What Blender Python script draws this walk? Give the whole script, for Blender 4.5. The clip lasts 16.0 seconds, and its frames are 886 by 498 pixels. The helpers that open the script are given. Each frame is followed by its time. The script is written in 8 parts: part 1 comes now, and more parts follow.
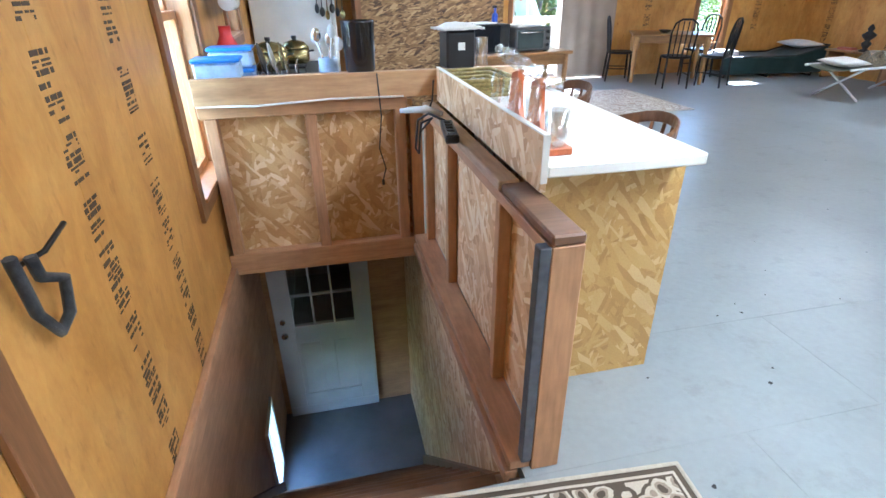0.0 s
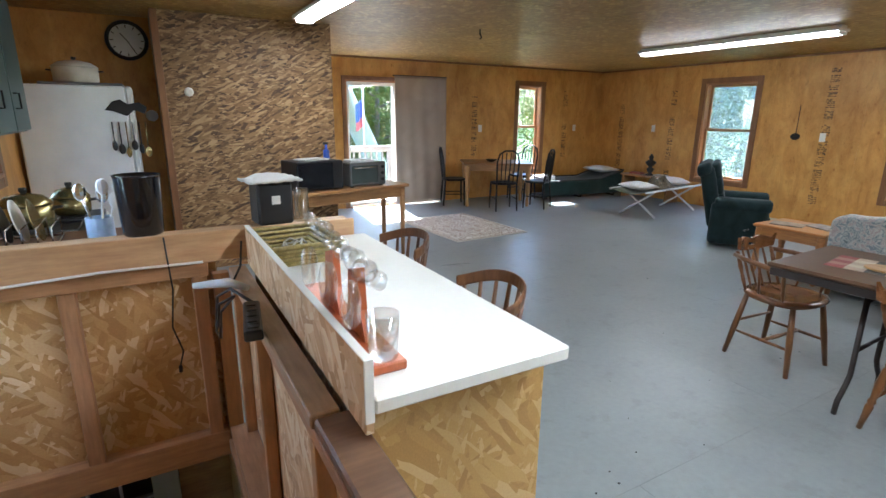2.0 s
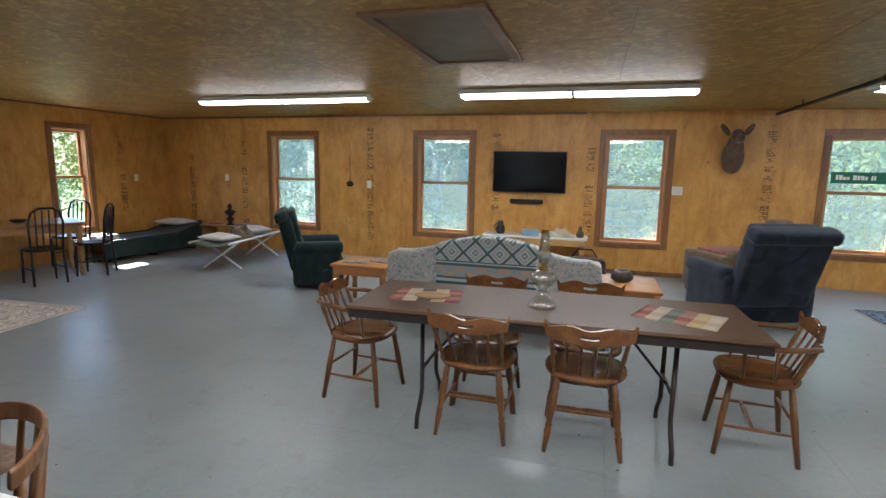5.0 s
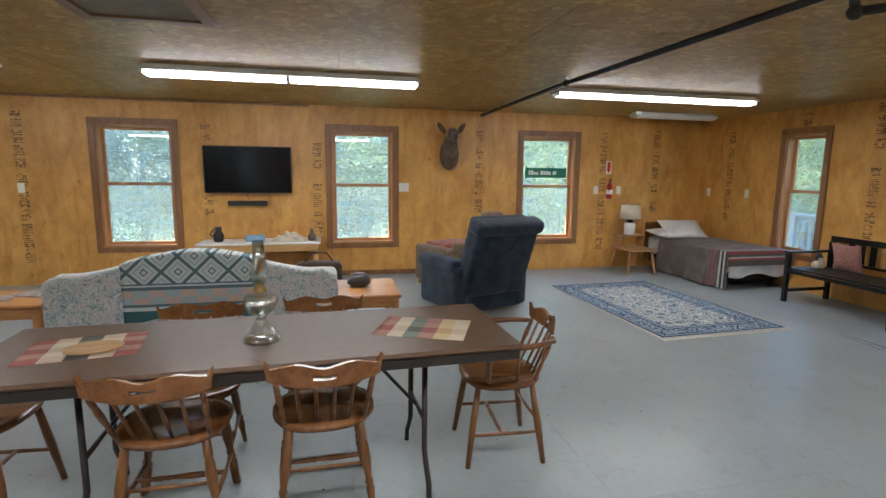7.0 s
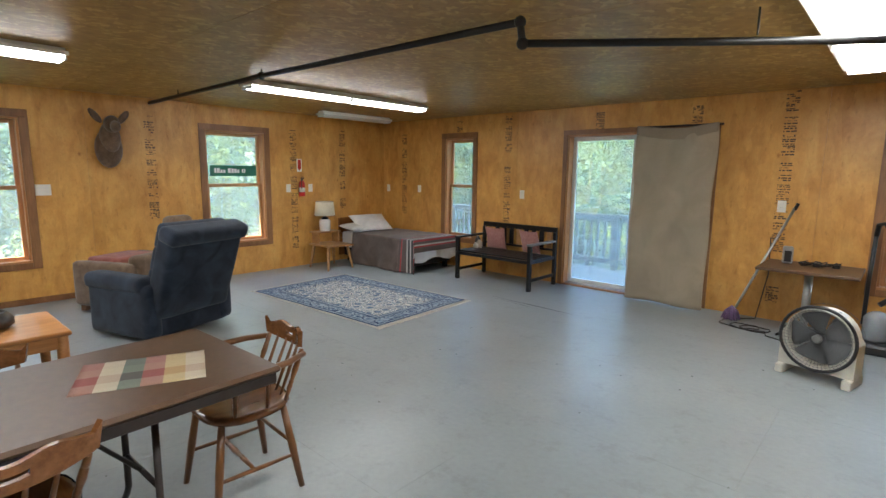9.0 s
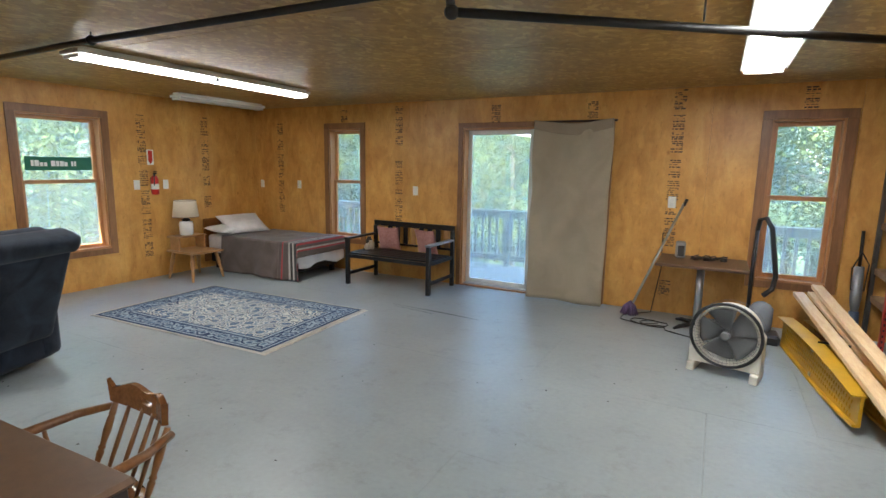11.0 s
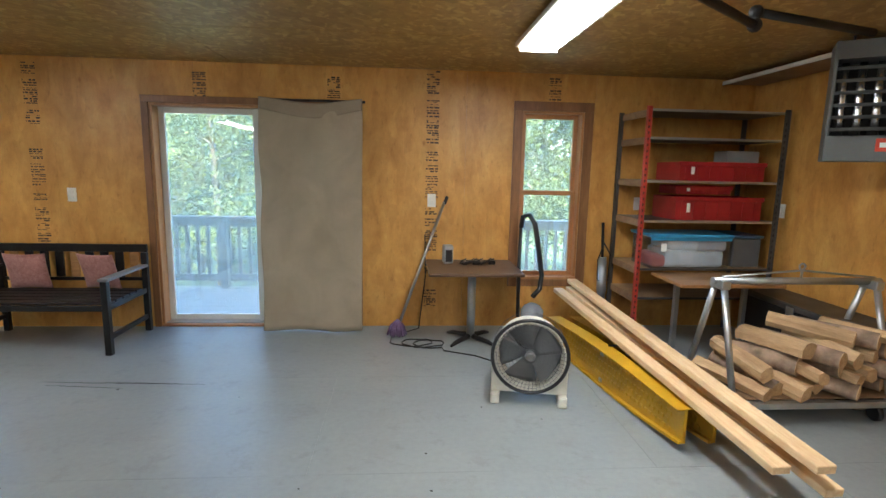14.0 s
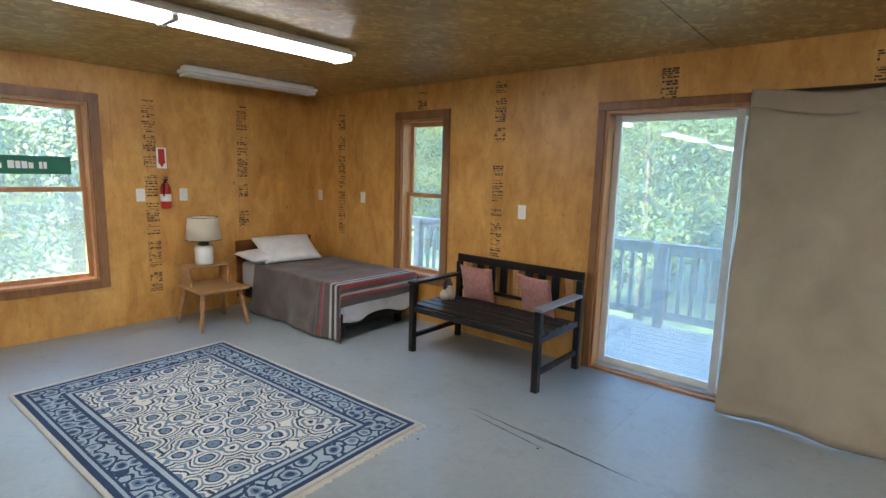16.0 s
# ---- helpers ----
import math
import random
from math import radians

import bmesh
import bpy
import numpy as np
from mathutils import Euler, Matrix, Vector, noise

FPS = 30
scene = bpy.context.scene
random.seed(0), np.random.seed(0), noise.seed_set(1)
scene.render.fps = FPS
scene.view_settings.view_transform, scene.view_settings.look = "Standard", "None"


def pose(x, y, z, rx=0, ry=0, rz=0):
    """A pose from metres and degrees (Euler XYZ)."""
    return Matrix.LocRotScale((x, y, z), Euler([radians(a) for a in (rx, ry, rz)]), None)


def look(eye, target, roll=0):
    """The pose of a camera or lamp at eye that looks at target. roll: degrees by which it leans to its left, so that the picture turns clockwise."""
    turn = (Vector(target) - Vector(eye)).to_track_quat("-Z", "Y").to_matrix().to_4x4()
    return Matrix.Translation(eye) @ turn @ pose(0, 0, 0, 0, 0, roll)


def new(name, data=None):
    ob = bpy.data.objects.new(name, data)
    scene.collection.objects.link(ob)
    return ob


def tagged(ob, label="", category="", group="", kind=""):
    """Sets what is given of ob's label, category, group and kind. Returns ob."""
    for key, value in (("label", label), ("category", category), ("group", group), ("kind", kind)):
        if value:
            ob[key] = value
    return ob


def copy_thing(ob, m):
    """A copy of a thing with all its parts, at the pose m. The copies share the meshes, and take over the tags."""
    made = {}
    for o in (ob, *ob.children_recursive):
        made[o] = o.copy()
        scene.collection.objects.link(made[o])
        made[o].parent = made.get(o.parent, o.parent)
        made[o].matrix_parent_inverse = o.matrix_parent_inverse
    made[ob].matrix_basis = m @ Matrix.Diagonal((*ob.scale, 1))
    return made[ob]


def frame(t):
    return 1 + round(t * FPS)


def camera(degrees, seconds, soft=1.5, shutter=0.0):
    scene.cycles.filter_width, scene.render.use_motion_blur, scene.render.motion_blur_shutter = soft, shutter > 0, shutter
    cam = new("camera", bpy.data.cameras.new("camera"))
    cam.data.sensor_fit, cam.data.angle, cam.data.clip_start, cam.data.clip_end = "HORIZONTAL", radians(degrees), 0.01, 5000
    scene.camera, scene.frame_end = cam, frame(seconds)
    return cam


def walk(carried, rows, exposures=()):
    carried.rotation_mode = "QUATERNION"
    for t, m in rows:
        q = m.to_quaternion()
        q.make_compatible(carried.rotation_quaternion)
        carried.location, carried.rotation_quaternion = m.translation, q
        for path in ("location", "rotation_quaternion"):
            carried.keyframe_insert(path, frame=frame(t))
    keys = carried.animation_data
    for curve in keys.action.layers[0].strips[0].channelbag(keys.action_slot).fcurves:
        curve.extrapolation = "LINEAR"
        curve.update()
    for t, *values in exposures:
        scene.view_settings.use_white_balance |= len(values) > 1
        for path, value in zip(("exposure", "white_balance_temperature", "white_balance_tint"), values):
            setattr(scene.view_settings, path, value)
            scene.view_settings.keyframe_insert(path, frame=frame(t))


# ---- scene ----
cam = camera(81.8, 16.0)
EXPOSURES = [(0.0, 4.6, 5000, 10), (0.5, 4.15, 5450, 10), (1.0, 4.1, 5450, 10), (2.5, 3.8, 5250, 10), (3.0, 3.72, 5200, 10), (4.0, 3.58, 5650, 10), (6.5, 3.7, 5700, 10), (9.0, 3.8, 5850, 10), (13.5, 3.88, 5850, 10), (16.0, 3.9, 5700, 10)]
PATH = [
    (0, (-0.044, -0.163, 1.434), (0.343, 1.574, 0.522), -0.6),
    (0.5, (-0.01, -0.084, 1.479), (0.426, 1.666, 0.614), -0.6),
    (1, (0.069, 0.035, 1.486), (0.678, 1.795, 0.759), -0.1),
    (1.5, (0.176, 0.174, 1.516), (0.98, 1.903, 0.91), 0.5),
    (2, (0.232, 0.293, 1.54), (1.187, 1.975, 1.03), 0.5),
    (2.5, (0.302, 0.397, 1.547), (1.46, 1.972, 1.126), 0.8),
    (3, (0.395, 0.43, 1.552), (1.794, 1.812, 1.186), 0.8),
    (3.5, (0.418, 0.437, 1.562), (2.008, 1.603, 1.224), 0.8),
    (4, (0.403, 0.432, 1.575), (2.138, 1.372, 1.247), 0.9),
    (6.5, (0.976, 0.392, 1.55), (2.95, 0.284, 1.246), 0.8),
    (7, (1.15, 0.375, 1.537), (3.078, -0.062, 1.235), 0.7),
    (7.5, (1.309, 0.363, 1.54), (3.13, -0.408, 1.238), 0.7),
    (8, (1.404, 0.468, 1.554), (3.067, -0.6, 1.25), 0.7),
    (8.5, (1.437, 0.526, 1.55), (2.909, -0.795, 1.251), 0.7),
    (9, (1.426, 0.558, 1.552), (2.749, -0.912, 1.252), 0.7),
    (11.5, (2.106, 0.03, 1.579), (2.879, -1.786, 1.258), 1.0),
    (12, (2.203, -0.193, 1.571), (2.759, -2.088, 1.251), 0.9),
    (12.5, (2.367, -0.373, 1.592), (2.663, -2.324, 1.266), 0.9),
    (13, (2.514, -0.531, 1.578), (2.59, -2.503, 1.257), 1.1),
    (13.5, (2.581, -0.737, 1.545), (2.484, -2.71, 1.228), 1.1),
    (14, (2.634, -0.988, 1.531), (2.487, -2.959, 1.22), 1.2),
    (14.5, (2.764, -1.24, 1.516), (2.711, -3.216, 1.213), 1.2),
    (15, (2.911, -1.507, 1.572), (3.222, -3.457, 1.26), 0.9),
    (15.5, (3.154, -1.733, 1.544), (3.932, -3.552, 1.254), 1.7),
    (16, (3.243, -1.955, 1.554), (4.521, -3.465, 1.259), 1.6),
]
walk(cam, [(t, look(eye, target, roll)) for t, eye, target, roll in PATH], EXPOSURES)

# ---- world, sun, light ----
world = bpy.data.worlds.new("sky")
scene.world = world
world.use_nodes = True
wn = world.node_tree.nodes
sky = wn.new("ShaderNodeTexSky")
sky.sky_type, sky.sun_disc = "NISHITA", False
sky.sun_elevation, sky.sun_rotation = radians(52), radians(8)
wn["Background"].inputs["Strength"].default_value = 0.15
world.node_tree.links.new(sky.outputs["Color"], wn["Background"].inputs["Color"])
sun = new("sun", bpy.data.lights.new("sun", "SUN"))
sun.data.energy, sun.data.angle, sun.data.color = 4.4, radians(0.5), (1.0, 0.95, 0.86)
sun.matrix_world = look((1.2, 8.6, 11.0), (0, 0, 0))
day = new("west_window_daylight", bpy.data.lights.new("west_window_daylight", "AREA"))
day.data.shape, day.data.size, day.data.size_y = "RECTANGLE", 0.64, 1.5
day.data.energy, day.data.color = 1.1, (0.86, 0.93, 1.0)
day.matrix_world = look((-0.92, 2.775, 1.29), (0.5, 2.775, 1.0))
TUBE_GLOW = 2.5


# ---- materials ----
def shader(name, rough=0.5, metal=0.0, spec=0.5):
    m = bpy.data.materials.new(name)
    m.use_nodes = True
    b = m.node_tree.nodes["Principled BSDF"]
    b.inputs["Roughness"].default_value = rough
    b.inputs["Metallic"].default_value = metal
    b.inputs["Specular IOR Level"].default_value = spec
    return m, m.node_tree.nodes, m.node_tree.links, b


def node(nt, kind, **values):
    n = nt.new(kind)
    for k, v in values.items():
        n.inputs[k.replace("_", " ")].default_value = v
    return n


def coords(nodes, links, scale=(1, 1, 1), turn=(0, 0, 0), world_space=False):
    """World-size coordinates: the object's own, or the world's for the setting."""
    mp = nodes.new("ShaderNodeMapping")
    mp.inputs["Scale"].default_value = scale
    mp.inputs["Rotation"].default_value = [radians(a) for a in turn]
    if world_space:
        links.new(nodes.new("ShaderNodeNewGeometry").outputs["Position"], mp.inputs["Vector"])
    else:
        links.new(nodes.new("ShaderNodeTexCoord").outputs["Object"], mp.inputs["Vector"])
    return mp.outputs["Vector"]


def ramp(nodes, stops, mode="LINEAR"):
    r = nodes.new("ShaderNodeValToRGB")
    r.color_ramp.interpolation = mode
    while len(r.color_ramp.elements) < len(stops):
        r.color_ramp.elements.new(0.5)
    for e, (p, c) in zip(r.color_ramp.elements, stops):
        e.position, e.color = p, (*c, 1)
    return r


def mixed(nodes, links, fac, a, b, mode="MIX"):
    m = nodes.new("ShaderNodeMix")
    m.data_type, m.blend_type = "RGBA", mode
    for sock, v in ((m.inputs[0], fac), (m.inputs[6], a), (m.inputs[7], b)):
        if isinstance(v, (int, float)):
            sock.default_value = v
        elif isinstance(v, tuple):
            sock.default_value = (*v, 1)
        else:
            links.new(v, sock)
    return m.outputs[2]


def relief(nodes, links, b, height, strength=0.2, distance=0.01):
    bump = nodes.new("ShaderNodeBump")
    bump.inputs["Strength"].default_value, bump.inputs["Distance"].default_value = strength, distance
    links.new(height, bump.inputs["Height"])
    links.new(bump.outputs["Normal"], b.inputs["Normal"])


def plain(name, colour, rough=0.5, metal=0.0, vary=0.12, size=6.0, bump=0.08, spec=0.5, grain=60.0):
    """A painted, moulded or metal surface with mottling at two scales."""
    m, n, l, b = shader(name, rough, metal, spec)
    v = coords(n, l)
    big = node(n, "ShaderNodeTexNoise", Scale=size, Detail=4.0)
    fine = node(n, "ShaderNodeTexNoise", Scale=grain, Detail=3.0)
    l.new(v, big.inputs["Vector"]), l.new(v, fine.inputs["Vector"])
    dark = tuple(c * (1 - vary) for c in colour)
    lite = tuple(min(1, c * (1 + vary)) for c in colour)
    r = ramp(n, [(0.3, dark), (0.7, lite)])
    l.new(big.outputs["Fac"], r.inputs["Fac"])
    l.new(mixed(n, l, 0.12, r.outputs["Color"], fine.outputs["Color"], "OVERLAY"), b.inputs["Base Color"])
    if bump:
        relief(n, l, b, fine.outputs["Fac"], bump, 0.004)
    return m


def wood(name, dark, lite, along="z", size=1.0, rough=0.45, contrast=1.0, bump=0.12, world_space=False, knots=False, stain=0.0):
    """Wood whose grain runs along one axis."""
    m, n, l, b = shader(name, rough)
    k = {"x": (0.12, 1, 1), "y": (1, 0.12, 1), "z": (1, 1, 0.12)}[along]
    v = coords(n, l, tuple(c * size for c in k), world_space=world_space)
    info = n.new("ShaderNodeObjectInfo")
    add = n.new("ShaderNodeVectorMath")
    add.operation = "ADD"
    sc = n.new("ShaderNodeVectorMath")
    sc.operation = "SCALE"
    sc.inputs["Scale"].default_value = 7.0
    comb = n.new("ShaderNodeCombineXYZ")
    for s in "XYZ":
        l.new(info.outputs["Random"], comb.inputs[s])
    l.new(comb.outputs[0], sc.inputs[0]), l.new(v, add.inputs[0]), l.new(sc.outputs[0], add.inputs[1])
    v = add.outputs[0]
    broad = node(n, "ShaderNodeTexNoise", Scale=9.0, Detail=5.0, Distortion=0.6)
    grain = node(n, "ShaderNodeTexNoise", Scale=70.0, Detail=4.0)
    l.new(v, broad.inputs["Vector"]), l.new(v, grain.inputs["Vector"])
    r = ramp(n, [(0.5 - 0.25 / contrast, dark), (0.5 + 0.25 / contrast, lite)])
    l.new(broad.outputs["Fac"], r.inputs["Fac"])
    c = mixed(n, l, 0.35, r.outputs["Color"], grain.outputs["Fac"], "OVERLAY")
    if knots:
        vor = node(n, "ShaderNodeTexVoronoi", Scale=2.2)
        l.new(v, vor.inputs["Vector"])
        kr = ramp(n, [(0.0, (0.25, 0.12, 0.05)), (0.09, (1, 1, 1))])
        l.new(vor.outputs["Distance"], kr.inputs["Fac"])
        c = mixed(n, l, 0.7, c, kr.outputs["Color"], "MULTIPLY")
    if stain:
        st = node(n, "ShaderNodeTexNoise", Scale=1.7, Detail=6.0, Roughness=0.7)
        l.new(coords(n, l, world_space=True), st.inputs["Vector"])
        sr = ramp(n, [(0.35, (1 - stain,) * 3), (0.6, (1, 1, 1))])
        l.new(st.outputs["Fac"], sr.inputs["Fac"])
        c = mixed(n, l, 1.0, c, sr.outputs["Color"], "MULTIPLY")
    l.new(c, b.inputs["Base Color"])
    relief(n, l, b, grain.outputs["Fac"], bump, 0.004)
    return m


def osb(name, tones, size=1.0, rough=0.5, flat="xz", stretch=0.35, bump=0.25, turns=(20, 75, 130)):
    """Pressed strand board: overlapping flakes of three directions."""
    m, n, l, b = shader(name, rough)
    col = None
    for i, turn in enumerate(turns):
        rot = {"xz": (0, turn, 0), "xy": (0, 0, turn), "yz": (turn, 0, 0)}[flat]
        v = coords(n, l, (1, 1, 1), rot, world_space=True)
        mp = n.new("ShaderNodeMapping")
        mp.inputs["Scale"].default_value = {"xz": (stretch, 1, 1), "xy": (stretch, 1, 1), "yz": (1, stretch, 1)}[flat]
        l.new(v, mp.inputs["Vector"])
        wob = node(n, "ShaderNodeTexNoise", Scale=14.0, Detail=2.0)
        l.new(mp.outputs[0], wob.inputs["Vector"])
        wv = mixed(n, l, 0.04, mp.outputs[0], wob.outputs["Color"])
        vor = node(n, "ShaderNodeTexVoronoi", Scale=(52.0, 62.0, 46.0)[i] * size, Randomness=1.0)
        l.new(wv, vor.inputs["Vector"])
        sep = n.new("ShaderNodeSeparateColor")
        l.new(vor.outputs["Color"], sep.inputs[0])
        r = ramp(n, [(0.0, tones[0]), (0.35, tones[1]), (0.7, tones[2]), (1.0, tones[3])])
        l.new(sep.outputs[0], r.inputs["Fac"])
        if col is None:
            col, height = r.outputs["Color"], sep.outputs[1]
        else:
            gate = ramp(n, [(0.52, (0, 0, 0)), (0.56, (1, 1, 1))])
            l.new(sep.outputs[2], gate.inputs["Fac"])
            col = mixed(n, l, gate.outputs["Color"], col, r.outputs["Color"])
            height = mixed(n, l, gate.outputs["Color"], height, sep.outputs[1])
    big = node(n, "ShaderNodeTexNoise", Scale=1.6, Detail=5.0)
    l.new(coords(n, l, world_space=True), big.inputs["Vector"])
    br = ramp(n, [(0.3, (0.78,) * 3), (0.65, (1, 1, 1))])
    l.new(big.outputs["Fac"], br.inputs["Fac"])
    fine = node(n, "ShaderNodeTexNoise", Scale=120.0, Detail=2.0)
    col = mixed(n, l, 0.2, col, fine.outputs["Fac"], "OVERLAY")
    l.new(mixed(n, l, 1.0, col, br.outputs["Color"], "MULTIPLY"), b.inputs["Base Color"])
    relief(n, l, b, height, bump, 0.004)
    return m


def plywood(name, flat, rough=0.42):
    """Varnished honey-orange plywood: soft upright figure, small knots and dull blotches."""
    m, n, l, b = shader(name, rough)
    v = coords(n, l, (1.0, 1.0, 0.4), world_space=True)
    broad = node(n, "ShaderNodeTexNoise", Scale=5.0, Detail=6.0, Roughness=0.6, Distortion=0.8)
    grain = node(n, "ShaderNodeTexNoise", Scale=60.0, Detail=4.0, Distortion=0.3)
    l.new(v, broad.inputs["Vector"]), l.new(v, grain.inputs["Vector"])
    r = ramp(n, [(0.3, (0.55, 0.262, 0.055)), (0.48, (0.67, 0.35, 0.083)), (0.62, (0.72, 0.4, 0.105)), (0.78, (0.78, 0.475, 0.14))])
    l.new(broad.outputs["Fac"], r.inputs["Fac"])
    c = mixed(n, l, 0.14, r.outputs["Color"], grain.outputs["Fac"], "OVERLAY")
    chip = node(n, "ShaderNodeTexVoronoi", Scale=16.0)
    l.new(coords(n, l, (1, 1, 0.28), world_space=True), chip.inputs["Vector"])
    tone = node(n, "ShaderNodeSeparateColor")
    l.new(chip.outputs["Color"], tone.inputs[0])
    cr = ramp(n, [(0.0, (0.84, 0.81, 0.78)), (0.5, (0.97, 0.97, 0.96)), (1.0, (1.0, 1.0, 1.0))])
    l.new(tone.outputs[0], cr.inputs["Fac"])
    c = mixed(n, l, 0.6, c, cr.outputs["Color"], "MULTIPLY")
    spot = node(n, "ShaderNodeTexVoronoi", Scale=3.4)
    l.new(coords(n, l, (1, 1, 0.6), world_space=True), spot.inputs["Vector"])
    kr = ramp(n, [(0.0, (0.3, 0.17, 0.08)), (0.035, (0.7, 0.55, 0.4)), (0.07, (1, 1, 1))])
    l.new(spot.outputs["Distance"], kr.inputs["Fac"])
    c = mixed(n, l, 0.7, c, kr.outputs["Color"], "MULTIPLY")
    fleck = node(n, "ShaderNodeTexNoise", Scale=26.0, Detail=3.0, Roughness=0.6)
    l.new(coords(n, l, (1, 1, 0.45), world_space=True), fleck.inputs["Vector"])
    fr = ramp(n, [(0.3, (0.5, 0.38, 0.26)), (0.36, (0.86, 0.82, 0.78)), (0.44, (1, 1, 1))])
    l.new(fleck.outputs["Fac"], fr.inputs["Fac"])
    c = mixed(n, l, 0.35, c, fr.outputs["Color"], "MULTIPLY")
    dull = node(n, "ShaderNodeTexNoise", Scale=1.6, Detail=9.0, Roughness=0.72)
    l.new(coords(n, l, world_space=True), dull.inputs["Vector"])
    dr = ramp(n, [(0.32, (0.76, 0.72, 0.64)), (0.58, (1, 1, 1))])
    l.new(dull.outputs["Fac"], dr.inputs["Fac"])
    c = mixed(n, l, 1.0, c, dr.outputs["Color"], "MULTIPLY")
    info = n.new("ShaderNodeObjectInfo")
    ir = ramp(n, [(0.0, (0.9, 0.88, 0.86)), (1.0, (1.0, 1.0, 1.0))])
    l.new(info.outputs["Random"], ir.inputs["Fac"])
    l.new(mixed(n, l, 1.0, c, ir.outputs["Color"], "MULTIPLY"), b.inputs["Base Color"])
    relief(n, l, b, grain.outputs["Fac"], 0.08, 0.004)
    return m


def floor_paint():
    m, n, l, b = shader("grey_floor_paint", 0.36)
    v = coords(n, l, world_space=True)
    big = node(n, "ShaderNodeTexNoise", Scale=0.8, Detail=7.0, Roughness=0.6)
    fine = node(n, "ShaderNodeTexNoise", Scale=28.0, Detail=4.0)
    l.new(v, big.inputs["Vector"]), l.new(v, fine.inputs["Vector"])
    r = ramp(n, [(0.3, (0.235, 0.26, 0.264)), (0.7, (0.295, 0.324, 0.33))])
    l.new(big.outputs["Fac"], r.inputs["Fac"])
    scuff = node(n, "ShaderNodeTexNoise", Scale=5.0, Detail=9.0, Roughness=0.75)
    l.new(v, scuff.inputs["Vector"])
    sr = ramp(n, [(0.36, (0.8, 0.79, 0.77)), (0.46, (1, 1, 1)), (0.66, (1, 1, 1)), (0.74, (1.12, 1.12, 1.1))])
    l.new(scuff.outputs["Fac"], sr.inputs["Fac"])
    c = mixed(n, l, 0.6, r.outputs["Color"], sr.outputs["Color"], "MULTIPLY")
    l.new(mixed(n, l, 0.1, c, fine.outputs["Fac"], "OVERLAY"), b.inputs["Base Color"])
    relief(n, l, b, fine.outputs["Fac"], 0.06, 0.01)
    return m


def glass(name, tint=(0.96, 0.985, 0.97), rough=0.0, mixin=0.08):
    """A thin pane: mostly clear, with a glossy film."""
    m = bpy.data.materials.new(name)
    m.use_nodes = True
    n, l = m.node_tree.nodes, m.node_tree.links
    n.remove(n["Principled BSDF"])
    clear, gloss, mx = n.new("ShaderNodeBsdfTransparent"), n.new("ShaderNodeBsdfGlossy"), n.new("ShaderNodeMixShader")
    clear.inputs["Color"].default_value = (*tint, 1)
    gloss.inputs["Roughness"].default_value = rough
    mx.inputs[0].default_value = mixin
    l.new(clear.outputs[0], mx.inputs[1]), l.new(gloss.outputs[0], mx.inputs[2])
    l.new(mx.outputs[0], n["Material Output"].inputs["Surface"])
    return m


def glow(name, colour, strength):
    m, n, l, b = shader(name, 0.4)
    b.inputs["Base Color"].default_value = (0.9, 0.9, 0.88, 1)
    b.inputs["Emission Color"].default_value = (*colour, 1)
    b.inputs["Emission Strength"].default_value = strength
    return m


def cloth(name, colours, size=10.0, rough=0.9, weave=260.0, bump=0.3, sheen=0.2, sharp=0.08):
    """A woven or printed cloth: irregular blotches in the given colours over a weave."""
    m, n, l, b = shader(name, rough, spec=0.25)
    b.inputs["Sheen Weight"].default_value = sheen
    v = coords(n, l)
    big = node(n, "ShaderNodeTexNoise", Scale=size, Detail=5.0, Distortion=0.8)
    wv = node(n, "ShaderNodeTexNoise", Scale=weave, Detail=2.0)
    l.new(v, big.inputs["Vector"]), l.new(v, wv.inputs["Vector"])
    steps = [(0.32 + 0.36 * i / max(1, len(colours) - 1), c) for i, c in enumerate(colours)]
    r = ramp(n, steps)
    l.new(big.outputs["Fac"], r.inputs["Fac"])
    l.new(mixed(n, l, 0.3, r.outputs["Color"], wv.outputs["Fac"], "OVERLAY"), b.inputs["Base Color"])
    relief(n, l, b, wv.outputs["Fac"], bump, 0.003)
    return m


def screen_cloth(name, cover):
    """Fine insect mesh: mostly open, its threads catching the daylight."""
    m = bpy.data.materials.new(name)
    m.use_nodes = True
    n, l = m.node_tree.nodes, m.node_tree.links
    n.remove(n["Principled BSDF"])
    clear, dif, tr = n.new("ShaderNodeBsdfTransparent"), n.new("ShaderNodeBsdfDiffuse"), n.new("ShaderNodeBsdfTranslucent")
    dif.inputs["Color"].default_value = tr.inputs["Color"].default_value = (0.6, 0.68, 0.66, 1)
    a, c = n.new("ShaderNodeMixShader"), n.new("ShaderNodeMixShader")
    a.inputs[0].default_value, c.inputs[0].default_value = 0.6, cover
    l.new(dif.outputs[0], a.inputs[1]), l.new(tr.outputs[0], a.inputs[2])
    l.new(clear.outputs[0], c.inputs[1]), l.new(a.outputs[0], c.inputs[2])
    l.new(c.outputs[0], n["Material Output"].inputs["Surface"])
    return m


